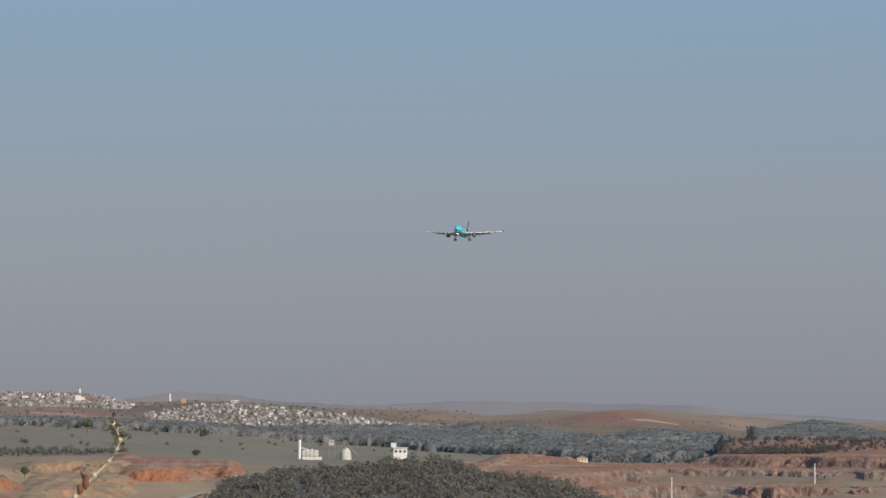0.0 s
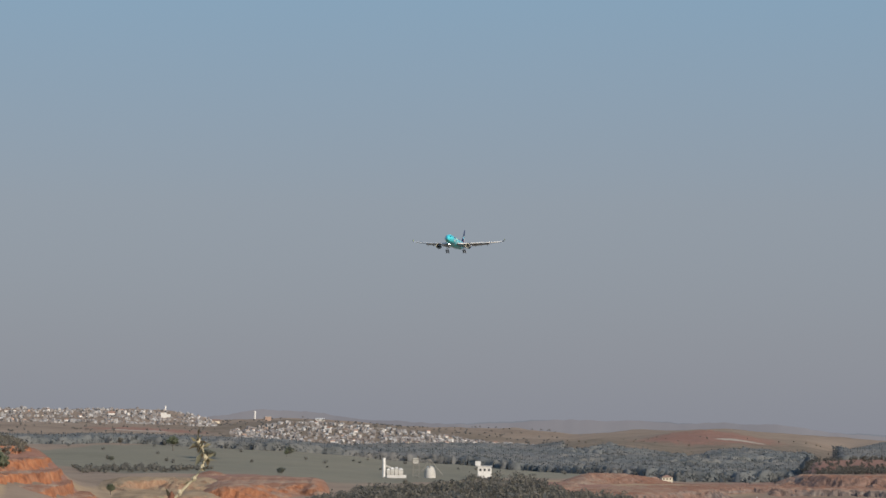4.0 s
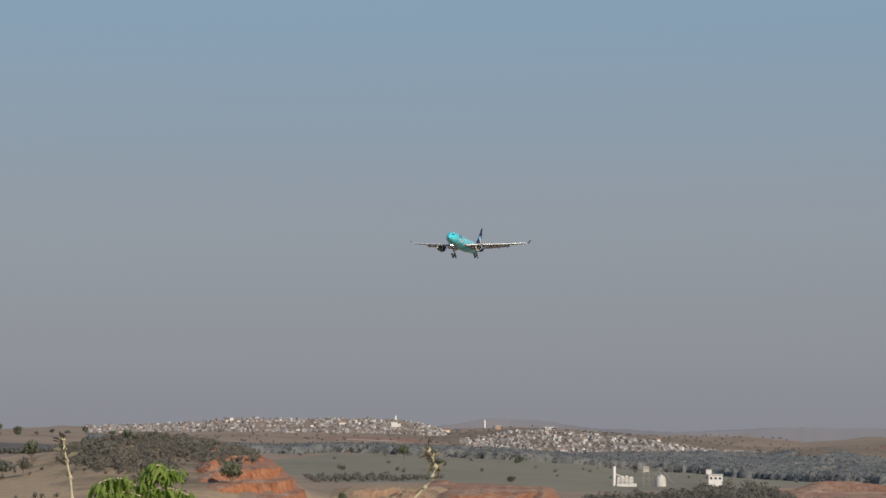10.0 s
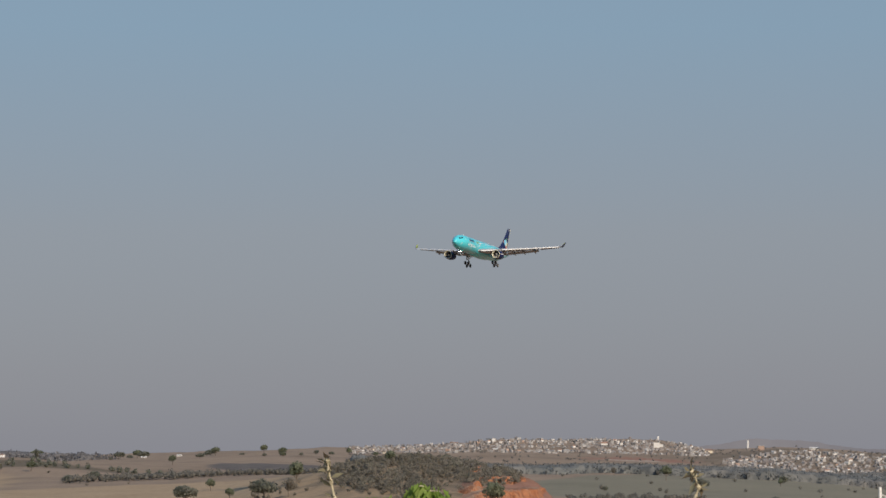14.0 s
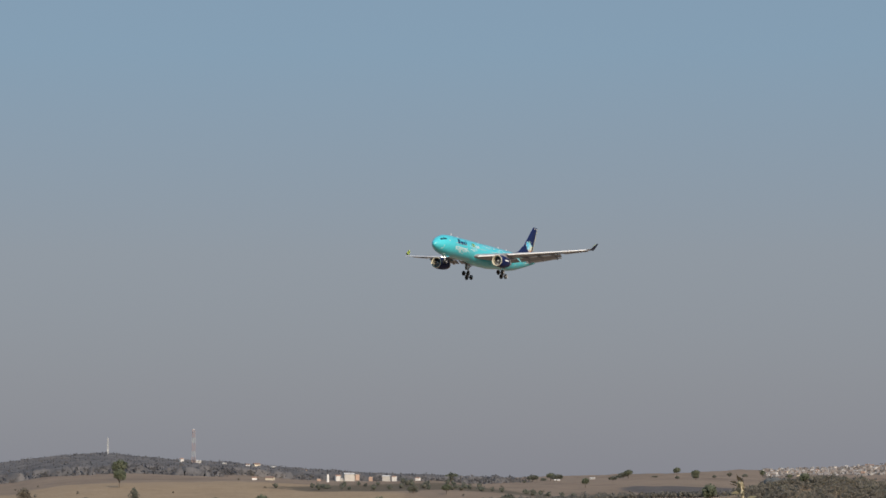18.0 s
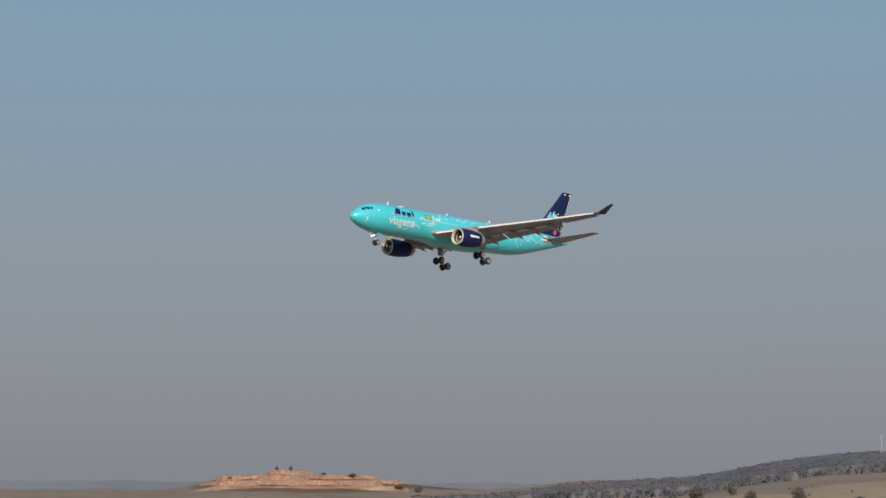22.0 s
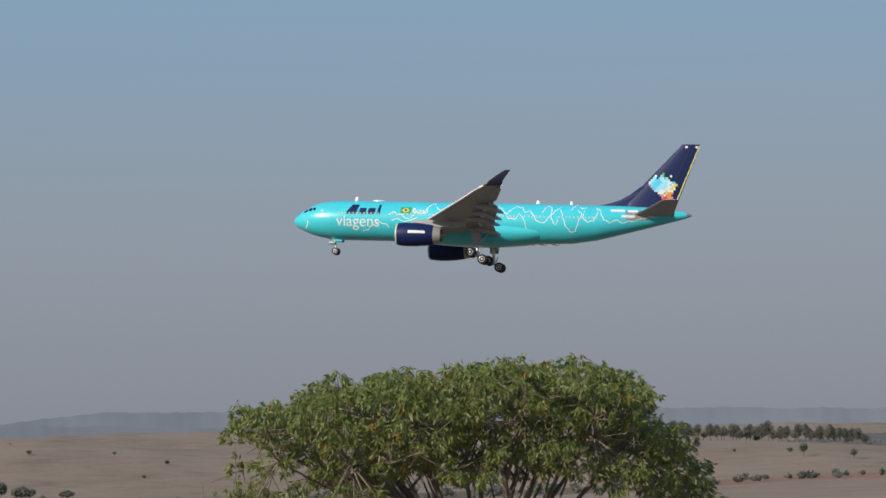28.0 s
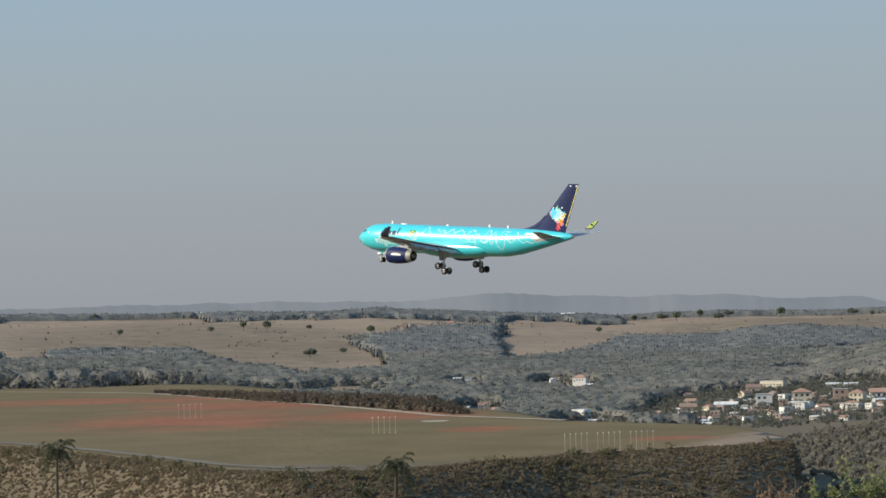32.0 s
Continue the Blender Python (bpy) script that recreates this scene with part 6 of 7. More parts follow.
shed.matrix_basis = Matrix.Translation(place(-11.5, 1290)) @ pose(0, 0, 0, 0, 0, -11)
for a, r, k, sc, tu in ((-11.0, 1150, 4, 1.3, 10), (-11.6, 1120, 4, 1.8, -8), (-12.4, 1260, 2, .8, 20), (-12.7, 1270, 0, .7, -15), (-13.3, 1300, 3, .8, 5), (-13.7, 1300, 1, .7, 15), (-13.4, 1130, 4, 1.9, 5), (-14.6, 1250, 0, .9, 0), (-9.9, 1180, 0, .9, 25), (-9.75, 1600, 4, .8, 10), (-14.1, 1180, 5, 1.2, -10), (-10.4, 1120, 4, 1.4, 4), (6.0, 1280, 4, .4, 0), (7.3, 1270, 5, .4, 0), (19.0, 1300, 3, .9, 10), (17.8, 1290, 0, .9, 0), (16.9, 1300, 5, .8, 0)):
    put(VILLAGE[k], a, r, tu, sc)
for k in TOWN:
    k.matrix_basis = Matrix.Translation(place(-86.0 - TOWN.index(k) * 1.1, 3700)) @ pose(0, 0, 0, 0, 0, -86)
for k in VILLAGE:
    k.matrix_basis = Matrix.Translation(place(22.5 + VILLAGE.index(k) * .8, 1330)) @ pose(0, 0, 0, 0, 0, 25)


# ---- lattice masts, poles and towers ----
def lattice(name, label, height, width, bands=6, banded=True, slim=.4):
    top = new(name)
    n = max(8, int(height / 2.5))
    for b in range(bands):
        bm = bmesh.new()
        for i in range(int(n * b / bands), int(n * (b + 1) / bands)):
            z0, z1 = height * i / n, height * (i + 1) / n
            w0, w1 = width * (1 - slim * z0 / height) / 2, width * (1 - slim * z1 / height) / 2
            for k in range(4):
                ax, ay = ((-1, -1), (1, -1), (1, 1), (-1, 1))[k]
                bx, by = ((-1, -1), (1, -1), (1, 1), (-1, 1))[(k + 1) % 4]
                tube((ax * w0, ay * w0, z0), (ax * w1, ay * w1, z1), .14, 4, bm)
                tube((ax * w0, ay * w0, z0), (bx * w1, by * w1, z1), .08, 4, bm)
        part("mast_section", bm, STEEL if b % 2 == 0 or not banded else REDSTEEL, top, "" if b % 2 == 0 or not banded else "red-painted lattice section", smooth=False)
    part("mast_lamp", box(-.3, .3, -.3, .3, height, height + .6), WHITE, top, smooth=False)
    part("foot", box(-width / 2 - .4, width / 2 + .4, -width / 2 - .4, width / 2 + .4, -2, .4), CONCRETE, top, smooth=False)
    return tagged(top, label, "mast")


for a, r, top_el, w, label in ((15.54, 1350, .34, 1.7, "tall slim red-and-white banded lattice mast"), (10.67, 1330, -.56, 1.6, "short banded lattice mast beside bushes"), (-68.55, 2560, 1.2, 3.2, "tall faded red-and-white banded lattice tower"), (-66.75, 2650, 1.02, 1.2, "thin aerial mast on the hilltop"), (-30.57, 1690, .55, 1.6, "small banded mast on the dry hilltop")):
    p = place(a, r)
    m = lattice("radio_mast", label, r * math.tan(radians(top_el)) - p.z, w, banded="banded" in label)
    m.matrix_basis = Matrix.Translation(p) @ pose(0, 0, 0, 0, 0, a + 20)


def pole(label, height, r, mat):
    bm = loft([[Vector((k * r * math.cos(t), k * r * math.sin(t), z)) for t in (2 * math.pi * i / 10 for i in range(10))] for z, k in ((-1, 1), (height * .9, .85), (height, .6))])
    top = part("pole", bm, mat, None)
    return tagged(top, label, "pole")


pole("white concrete pole at the quarry", 9.5, .28, WALLS[0]).matrix_basis = Matrix.Translation(place(-102.65, 1250))
pole("white concrete pole at the quarry", 10, .25, WALLS[0]).matrix_basis = Matrix.Translation(place(-99.65, 1200))
for a, r, el, wide in ((-87.13, 3950, 0.58, 1.6), (-89.02, 4250, 0.49, 1.6)):
    r = max(range(3000, 4700, 50), key=lambda d: float(heights(a, d)) / d)
    p = place(a, r)
    pole("white water tower on the hill town's crest", r * math.tan(radians(el)) - p.z, wide, WALLS[0]).matrix_basis = Matrix.Translation(p)
tank = pole("white water tower beside the hamlet", 5, .9, WALLS[0])
tank.matrix_basis = Matrix.Translation(place(-71.39, 1760))

# processing plant beside the field
p0 = place(-92.3, 1500)
plant = tagged(new("quarry_plant"), "pale concrete quarry plant with chimney, domes and hoppers", "industrial plant")
plant.matrix_basis = Matrix.Translation(p0) @ pose(0, 0, 0, 0, 0, -92.5)
part("chimney", loft([[Vector((-14 + k * .8 * math.cos(t), k * .8 * math.sin(t), z)) for t in (2 * math.pi * i / 14 for i in range(14))] for z, k in ((-3, 1.2), (10, 1.0), (11, 1.05))]), WALLS[0], plant, "white chimney")
part("conveyor", loft([[Vector((-13.6, -.5 + y, 6.6 + z)) for y, z in ((0, 0), (1.0, 0), (1.0, .8), (0, .8))], [Vector((-8, -.5 + y, 4.4 + z)) for y, z in ((0, 0), (1.0, 0), (1.0, .8), (0, .8))]]), CONCRETE, plant, smooth=False)
for x, w, h in ((-11.4, 1.9, 4.4), (-9.2, 1.9, 5.0), (-7.0, 1.9, 5.2), (-4.6, 2.4, 4.6)):
    hopper = part("hopper", loft([[Vector((x + sx * w * k / 2, sy * 1.6 * k, z)) for sx, sy in ((-1, -1), (1, -1), (1, 1), (-1, 1))] for z, k in ((-4, .7), (1.6, .7), (2.4, 1), (h, 1))]), CONCRETE, plant, smooth=False)
    part("hopper_roof", loft([[Vector((x + sx * w * k / 2, sy * 1.7 * k, z)) for sx, sy in ((-1, -1), (1, -1), (1, 1), (-1, 1))] for z, k in ((h + .01, 1.06), (h + .8, .4))]), WALLS[0], hopper, smooth=False)
part("low_hall", box(-12.4, -1.6, -3.2, 3.0, -4, 1.6), WALLS[0], plant, "low white hall", smooth=False)
TIMBER = plain("weathered_steel", (.24, .225, .20), .8, .2, .2, 1)
for x0, x1, top in ((2.0, 5.4, 11.0),):
    for x in (x0, x1):
        for y in (-1.5, 1.5):
            part("tower_leg", tube((x, y, -3), (x, y, top), .22, 6), TIMBER, plant)
    for k in range(4):
        part("tower_brace", tube((x0, -1.5, -1 + 3 * k), (x1, -1.5, 2 + 3 * k), .13, 5), TIMBER, plant)
        part("tower_floor", box(x0 - .3, x1 + .3, -1.8, 1.8, 1.4 + 2.9 * k, 1.65 + 2.9 * k), TIMBER, plant, smooth=False)
    part("tower_cabin", box(x0, x1, -1.5, 1.5, 8.0, 11.0), CONCRETE, plant, smooth=False)
part("dome", loft([[Vector((11.6 + k * 3.1 * math.cos(t), k * 3.1 * math.sin(t), z)) for t in (2 * math.pi * i / 20 for i in range(20))] for z, k in ((-4, 1), (2.6, 1), (4.4, .93), (5.8, .74), (6.6, .45), (6.9, .05))]), CONCRETE, plant, "pale concrete dome")
for a, b in (((11.4, -2.2, 10.4), (18.6, -2.2, 1.6)), ((11.4, -2.2, 10.4), (7.0, -2.2, 4.0)), ((11.4, -2.2, 10.4), (11.4, -2.2, -3)), ((5.4, 0, 8.6), (11.4, -2.2, 10.4))):
    part("gantry", tube(a, b, .3, 6), TIMBER, plant, "dark steel gantry")
office = tagged(new("plant_office"), "white block house above dark trees", "building")
office.matrix_basis = Matrix.Translation(place(-93.9, 1500)) @ pose(0, 0, 0, 0, 0, -93)
ow = part("wall", box(-3.8, 3.8, -4, 4, -6, 6), WALLS[0], office, smooth=False)
part("roof", box(-4.2, 4.2, -4.5, 4.5, 6, 6.5), ROOFS[2], office, smooth=False)
part("roof_tank", box(-5.2, -2.2, -2, 2, 6.5, 9), WALLS[0], office, smooth=False)
for x in (-2.4, 0, 2.4):
    for z in (3.6,):
        part("window", box(x - .6, x + .6, -4.06, -3.9, z, z + 1.3), PANE, ow, smooth=False)
for a, w, k in ((-97.5, 1.0, 1), (-97.75, 1.3, 1), (-97.2, .8, 4)):
    put(VILLAGE[2 if k == 1 else 4], a, 1480, 10, w * .5, label="low cream works building by the quarry")

# long cargo terminal: pale deep fascia, raised roof lights, white columns
def cargo_terminal():
    p, q = place(-35.87, 1330), place(-43.6, 1330)
    p.z, q.z = -6.5, -3.7
    run = (q - p).length
    top = tagged(new("cargo_terminal"), "long cargo terminal with a pale deep fascia and raised roof lights", "terminal building")
    top.matrix_basis = Matrix.Translation(p) @ pose(0, 0, 0, 0, 0, math.degrees(math.atan2(q.y - p.y, q.x - p.x)))
    rise = (q.z - p.z) / run
    beam = lambda x0, x1, y0, y1, lo, hi: loft([[Vector((x, y, z + rise * x)) for y, z in ((y0, lo(x)), (y1, lo(x)), (y1, hi(x)), (y0, hi(x)))] for x in (x0, x1)])
    for k in range(12):
        x0, x1 = run * k / 12, run * (k + 1) / 12 - .06
        part("fascia_panel", beam(x0, x1, -.2, .2, lambda x: -2.7 - 1.4 * x / run, lambda x: 0.0), PALE_SHEET, top, smooth=False)
    part("roof", beam(0, run, .25, 30, lambda x: -.9, lambda x: -.15), ROOFS[2], top, smooth=False)
    part("gutter", beam(0, run, -.36, -.22, lambda x: -2.0 - 1.0 * x / run, lambda x: -1.75 - 1.0 * x / run), WALLS[3], top, smooth=False)
    for k in range(6):
        x = 17 + 27 * k
        bm = loft([[Vector((x + u, y, -.1 + w + rise * (x + u))) for u, w in ((0, 0), (20, 0), (17, 1.9), (2.2, 1.9))] for y in (1.5, 24)])
        part("roof_light", bm, PALE_SHEET, top, "raised pale roof light", smooth=False)
    part("back_wall", beam(0, run, 14, 14.4, lambda x: -14, lambda x: -1), DARK_SHEET, top, smooth=False)
    part("end_wall", box(-.3, .3, -.1, 14, -14, -.4), PALE_SHEET, top, smooth=False)
    for x in np.arange(1.0, run, 1.9):
        part("column", box(x - .16, x + .16, .3, .7, -14, -2.5), WALLS[0], top, smooth=False)


PALE_SHEET = plain("cream_roof_sheet", (.66, .63, .55), .7, 0, .1, .4)
DARK_SHEET = plain("dark_shed_wall", (.06, .055, .05), .8)
cargo_terminal()
for a, r, h in ((-34.5, 1280, 9), (-33.0, 1300, 4)):
    pole("pale concrete post by the dry field", h, .22, WALLS[1]).matrix_basis = Matrix.Translation(place(a, r)) @ pose(0, 0, 0, 0, 6, 0)


# ---- quarry: benches cut in steps ----
def quarry_material(name, earth):
    m = Nodes(name, .95)
    m.bsdf.inputs["Specular IOR Level"].default_value = .25
    g = m.n.new("ShaderNodeNewGeometry")
    up = m.n.new("ShaderNodeSeparateXYZ")
    m.l.new(g.outputs["Normal"], up.inputs[0])
    low = m.n.new("ShaderNodeMapping")
    low.inputs["Scale"].default_value = (.03, .03, .5)
    m.l.new(m.coord(), low.inputs["Vector"])
    drip = m.n.new("ShaderNodeMapping")
    drip.inputs["Scale"].default_value = (.35, .35, .04)
    m.l.new(m.coord(), drip.inputs["Vector"])
    layer, streak, wide = m.noise(1, 4, low.outputs[0]), m.noise(1, 5, drip.outputs[0], .7), m.noise(.02, 4)
    red = m.ramp(streak, (.30, (.080, .054, .046)), (.5, (.215, .132, .102)), (.7, (.320, .215, .168)))
    if earth:
        red = m.ramp(streak, (.30, (.150, .056, .032)), (.5, (.330, .135, .066)), (.7, (.420, .215, .120)))
    if earth == 2:
        red = m.ramp(streak, (.30, (.240, .120, .080)), (.5, (.420, .225, .140)), (.7, (.560, .370, .250)))
    grey = m.ramp(streak, (.30, (.070, .060, .056)), (.5, (.190, .160, .142)), (.7, (.300, .265, .230)))
    face = m.mix(m.ramp(m.mix(.5, layer, wide), (.50, (0, 0, 0)), (.58, (.15, .15, .15) if earth else (.8, .8, .8))), red, grey)
    flat = m.ramp(m.mix(.5, wide, m.noise(.2, 4)), (.35, (.230, .105, .066)), (.5, (.290, .160, .105)), (.65, (.370, .275, .200)))
    if earth == 2:
        flat = m.ramp(m.mix(.5, wide, m.noise(.05, 4)), (.35, (.290, .150, .100)), (.5, (.420, .250, .160)), (.65, (.580, .420, .300)))
    if earth == 3:
        red = m.ramp(streak, (.30, (.210, .120, .074)), (.5, (.310, .190, .120)), (.7, (.390, .265, .170)))
        flat = m.ramp(m.mix(.5, wide, m.noise(.08, 5)), (.38, (.235, .165, .100)), (.5, (.320, .232, .145)), (.62, (.385, .285, .182)))
        face = m.mix(m.ramp(m.noise(.012, 4), (.52, (0, 0, 0)), (.6, (1, 1, 1))), red, m.ramp(streak, (.30, (.200, .072, .042)), (.7, (.400, .180, .105))))
    out = m.mix(m.ramp(up.outputs[2], (.80, (0, 0, 0)), (.95, (1, 1, 1))), face, flat)
    m.bump(streak, 1.0, 1.5)
    return m.color(out)


def terraces(name, label, mat, az0, az1, r0, r1, step, daz=.035, dr=1.6):
    """Ground cut into rough steps."""
    az, r = np.arange(az0, az1, daz), np.arange(r0, r1, dr)
    A, R = np.meshgrid(az, r, indexing="ij")
    x, y = -R * np.sin(np.radians(A)), R * np.cos(np.radians(A))
    wob = 22 * relief(x * 2.2, y * 2.2) + 12 * relief(x * 6.3, y * 6.3 + 50) + 7 * relief(x * 15.7 + 9, y * 15.7) + 3 * relief(x * 37, y * 37)
    base = heights(A, R)
    moved = heights(A, R + wob)
    k = moved / step
    k = k + .35 * relief(x * 1.3 + 40, y * 1.3)
    u = k - np.floor(k)
    cut = step * (np.floor(k) + smooth01(u / (.22 + .12 * relief(x * 4, y * 4))) * .85 + u * .15) - .8
    fade = smooth01((A - az0) / .6) * smooth01((az1 - .2 - A) / 1.0) * smooth01((R - r0 - 5) / 25) * smooth01((r1 - 10 - R) / 30)
    z = np.where(fade > 0, (cut + .5 * np.sin(x * .9 + 2 * np.sin(y * .7)) * .4) * fade + (base - 1.2) * (1 - fade), base - 1.2)
    z = np.maximum(z, base - 1.2) + .6 * fade
    n = len(r)
    i = np.arange(len(az) - 1)[:, None] * n + np.arange(n - 1)[None]
    f = np.stack([i, i + 1, i + n + 1, i + n], -1).reshape(-1, 4)
    tri = np.concatenate([f[:, [0, 1, 2]], f[:, [0, 2, 3]]])
    ob = cloud_object(name, [(np.stack([x, y, z], -1).reshape(-1, 3), tri)], mat)
    ob.data.shade_flat()
    tagged(ob, label, "quarry", kind="structure")


terraces("ground_quarry", "stepped quarry benches of red, pink and grey rock", quarry_material("layered_rock", 0), -108, -95.0, 1085, 1415, 6.0, .045, 1.7)
EARTH = quarry_material("red_earth_bluff", 1)
terraces("ground_bluff", "eroded bluff of orange-red earth below dry fields", EARTH, -90.8, -87.3, 1150, 1400, 7.0)
terraces("ground_cutting", "red earth cutting at the scrub hill's foot", EARTH, -86.6, -82.4, 920, 1120, 4.5)
terraces("ground_mound", "ochre mounds of spoil below the field", quarry_material("ochre_spoil", 3), -88.6, -85.2, 880, 1330, 5.0)
terraces("ground_bare_hill", "bare salmon-coloured earth hill with pale scars", quarry_material("salmon_earth", 2), -57.0, -51.8, 3080, 3520, 7.0, .05, 4.0)

# ---- airfield ----
def ribbon(name, label, pts, width, mat, up=.12):
    """A track over the ground through (azimuth, distance) points."""
    a = np.array(pts, float)
    k = np.linspace(0, len(a) - 1, 90)
    az, r = np.interp(k, np.arange(len(a)), a[:, 0]), np.interp(k, np.arange(len(a)), a[:, 1])
    xy = np.stack([-r * np.sin(np.radians(az)), r * np.cos(np.radians(az))], 1)
    t = np.gradient(xy, axis=0)
    t /= np.linalg.norm(t, axis=1)[:, None]
    nn = np.stack([-t[:, 1], t[:, 0]], 1)
    verts, faces = [], []
    for i in range(len(xy)):
        for s in (-1, -.3, .3, 1):
            q = xy[i] + nn[i] * s * width / 2
            d = math.hypot(*q)
            verts.append((q[0], q[1], float(heights(math.degrees(math.atan2(-q[0], q[1])), d)) + up))
    for i in range(len(xy) - 1):
        for j in range(3):
            faces.append((i * 4 + j, i * 4 + j + 1, i * 4 + j + 5, i * 4 + j + 4))
    return tagged(mesh_object(name, verts, faces, mat), label, "road", kind="structure")


GRAVEL = plain("pale_gravel", (.36, .31, .25), .95, 0, .2, .3)
ASPHALT = plain("worn_asphalt", (.170, .152, .125), .9, 0, .2, .3)
for m in (GRAVEL, ASPHALT):
    m.node_tree.nodes["Principled BSDF"].inputs["Specular IOR Level"].default_value = .05
ribbon("road_service", "pale gravel service track across the airfield", ((44, 1075), (41, 1025), (37.75, 946), (35.8, 850), (34, 775), (31.7, 692), (29.1, 645)), 3, GRAVEL)
ribbon("road_perimeter", "worn asphalt track along the airfield edge", ((44, 655), (41, 600), (38.7, 545), (36.3, 490), (35, 475), (33.6, 476)), 3.2, ASPHALT)
ribbon("road_quarry", "pale dirt track below the red bluff", ((-88.7, 905), (-89.1, 960), (-89.6, 1030), (-90.2, 1085), (-90.7, 1120)), 5, GRAVEL, .6)
ribbon("road_hill", "pale dirt road over the dry hillside", [(a, sighted(a, e)) for a, e in ((21.3, -.86), (21.45, -.76), (21.56, -.66), (21.42, -.55), (21.3, -.45), (21.2, -.38))], 9, GRAVEL, .6)
ribbon("road_mast", "pale track from the mast down to the village", [(a, sighted(a, e)) for a, e in ((15.6, -2.1), (15.66, -1.9), (15.6, -1.7), (15.56, -1.5))], 3, GRAVEL, .3)

light_mast = tagged(new("approach_light"), "slim white approach-light mast on the grass", "light mast", "approach lights")
part("pole", tube((0, 0, -.3), (0, 0, 3.5), .035, 6), plain("pale_mast_paint", (.42, .39, .31), .7, .1, .1, 2), light_mast)
part("lamp_head", box(-.07, .07, -.07, .07, 3.5, 3.62), WHITE, light_mast, smooth=False)
part("footing", box(-.1, .1, -.1, .1, -.3, .08), CONCRETE, light_mast, smooth=False)
spots = [(29.13 - (i // 5) * .70 - (i % 5) * .118, 507 + i * .55) for i in range(15)] + [(33.2 - i * .12, 600) for i in range(5)] + [(37.31 - i * .12, 722) for i in range(5)] + [(22.2 + i * .1, 560) for i in range(5)]
for i, (a, r) in enumerate(spots):
    m = Matrix.Translation(place(a, r))
    if i == 0:
        light_mast.matrix_basis = m
    else:
        copy_thing(light_mast, m)
ribbon("light_plinth", "dark strip beneath the approach lights", ((29.2, 505), (28.3, 508), (27.2, 513)), 2.2, ASPHALT, .1)
rng = np.random.default_rng(8)
n = 900
u = rng.uniform(0, 1, n)
az = 37.8 + (31.2 - 37.8) * u
r = np.interp(u, (0, .38, .92, 1), (962, 838, 724, 705)) + rng.normal(0, 4, n) - 3
c = np.stack([-r * np.sin(np.radians(az)), r * np.cos(np.radians(az)), heights(az, r)], 1)
rad = np.interp(u, (0, .25, .9, 1), (.8, 2.2, 3.4, 1.2))
tagged(cloud_object("scrub_bank", [lump_cloud(c, rad * .4, rad * .6, rng, 1), leaf_cloud(c, rad, rad * 1.6, 60, .32, rng)], foliage_material("dark_dry_scrub", (.100, .078, .062), (.145, .112, .088), (.125, .104, .074))), "bank of dark dry scrub across the airfield", "bushes", kind="stuff")
n = 34000
az = rng.uniform(21.0, 44, n)
r = np.interp(az, EDGE_AZ, EDGE_NEAR) - 1.5 - rng.uniform(0, 1, n) ** 1.3 * 105
c = np.stack([-r * np.sin(np.radians(az)), r * np.cos(np.radians(az)), heights(az, r)], 1)
thick = .5 + .5 * relief(c[:, 0] * 7, c[:, 1] * 7)
rad = rng.uniform(.35, .95, n) * (.7 + .6 * thick)
TUSSOCK = foliage_material("dry_tussock", (.176, .134, .088), (.215, .163, .106), (.256, .195, .127), (.163, .139, .084))
tagged(cloud_object("bank_grass", [leaf_cloud(c, rad, rad * .38, 12, .24, rng, 3)], TUSSOCK), "dry grass on the airfield embankment", "grass", kind="stuff")
pick = thick > np.where(az > 35, .58, .62)
pick &= rng.uniform(0, 1, n) > .93
c, rad = c[pick], rad[pick] * 1.7
tagged(cloud_object("bank_scrub", [leaf_cloud(c, rad, rad * 1.2, 60, .2, rng, 4)], foliage_material("olive_bank_scrub", (0.132, 0.122, 0.067), (0.168, 0.146, 0.084), (0.180, 0.142, 0.091))), "olive and brown bushes on the airfield embankment", "bushes", kind="stuff")

# ---- the leafy tree and the plants near the camera ----
def leaf_shapes(p, way, length, width, rng):
    """Folded pointed leaves at points p, pointing along way."""
    n = len(p)
    way = way / (np.linalg.norm(way, axis=1, keepdims=True) + 1e-9)
    side = np.cross(way, rng.normal(size=(n, 3)))
    side /= np.linalg.norm(side, axis=1, keepdims=True) + 1e-9
    fold = np.cross(way, side)
    l, w = np.broadcast_to(length, n)[:, None], np.broadcast_to(width, n)[:, None]
    v = np.stack([p, p + way * l * .45 + side * w + fold * w * .35, p + way * l, p + way * l * .45 - side * w + fold * w * .35], 1)
    f = np.array([(0, 1, 2), (0, 2, 3)])[None] + (np.arange(n) * 4)[:, None, None]
    return v.reshape(-1, 3), f.reshape(-1, 3)


MANGO = foliage_material("broad_leaves", (.165, .215, .055), (.205, .258, .066), (.245, .285, .078), (.290, .300, .096), (.340, .310, .115), rough=.45, gloss_leaf=.5)
OLD_LEAF = foliage_material("withered_leaves", (.32, .19, .035), (.38, .25, .06))
PALE_LEAF = foliage_material("pale_green_leaves", (.200, .235, .085), (.260, .285, .120), (.310, .310, .160))
FRESH = foliage_material("fresh_green_leaflets", (.17, .27, .045), (.23, .34, .06), (.30, .37, .09), gloss_leaf=.5)
DRY_LEAF = foliage_material("reddish_dry_leaves", (.26, .15, .09), (.31, .19, .11), (.28, .20, .13))
STEM = plain("pale_stem", (.46, .40, .27), .8, 0, .25, 30)
TWIG = plain("brown_twig", (.19, .150, .115), .9, 0, .3, 12)


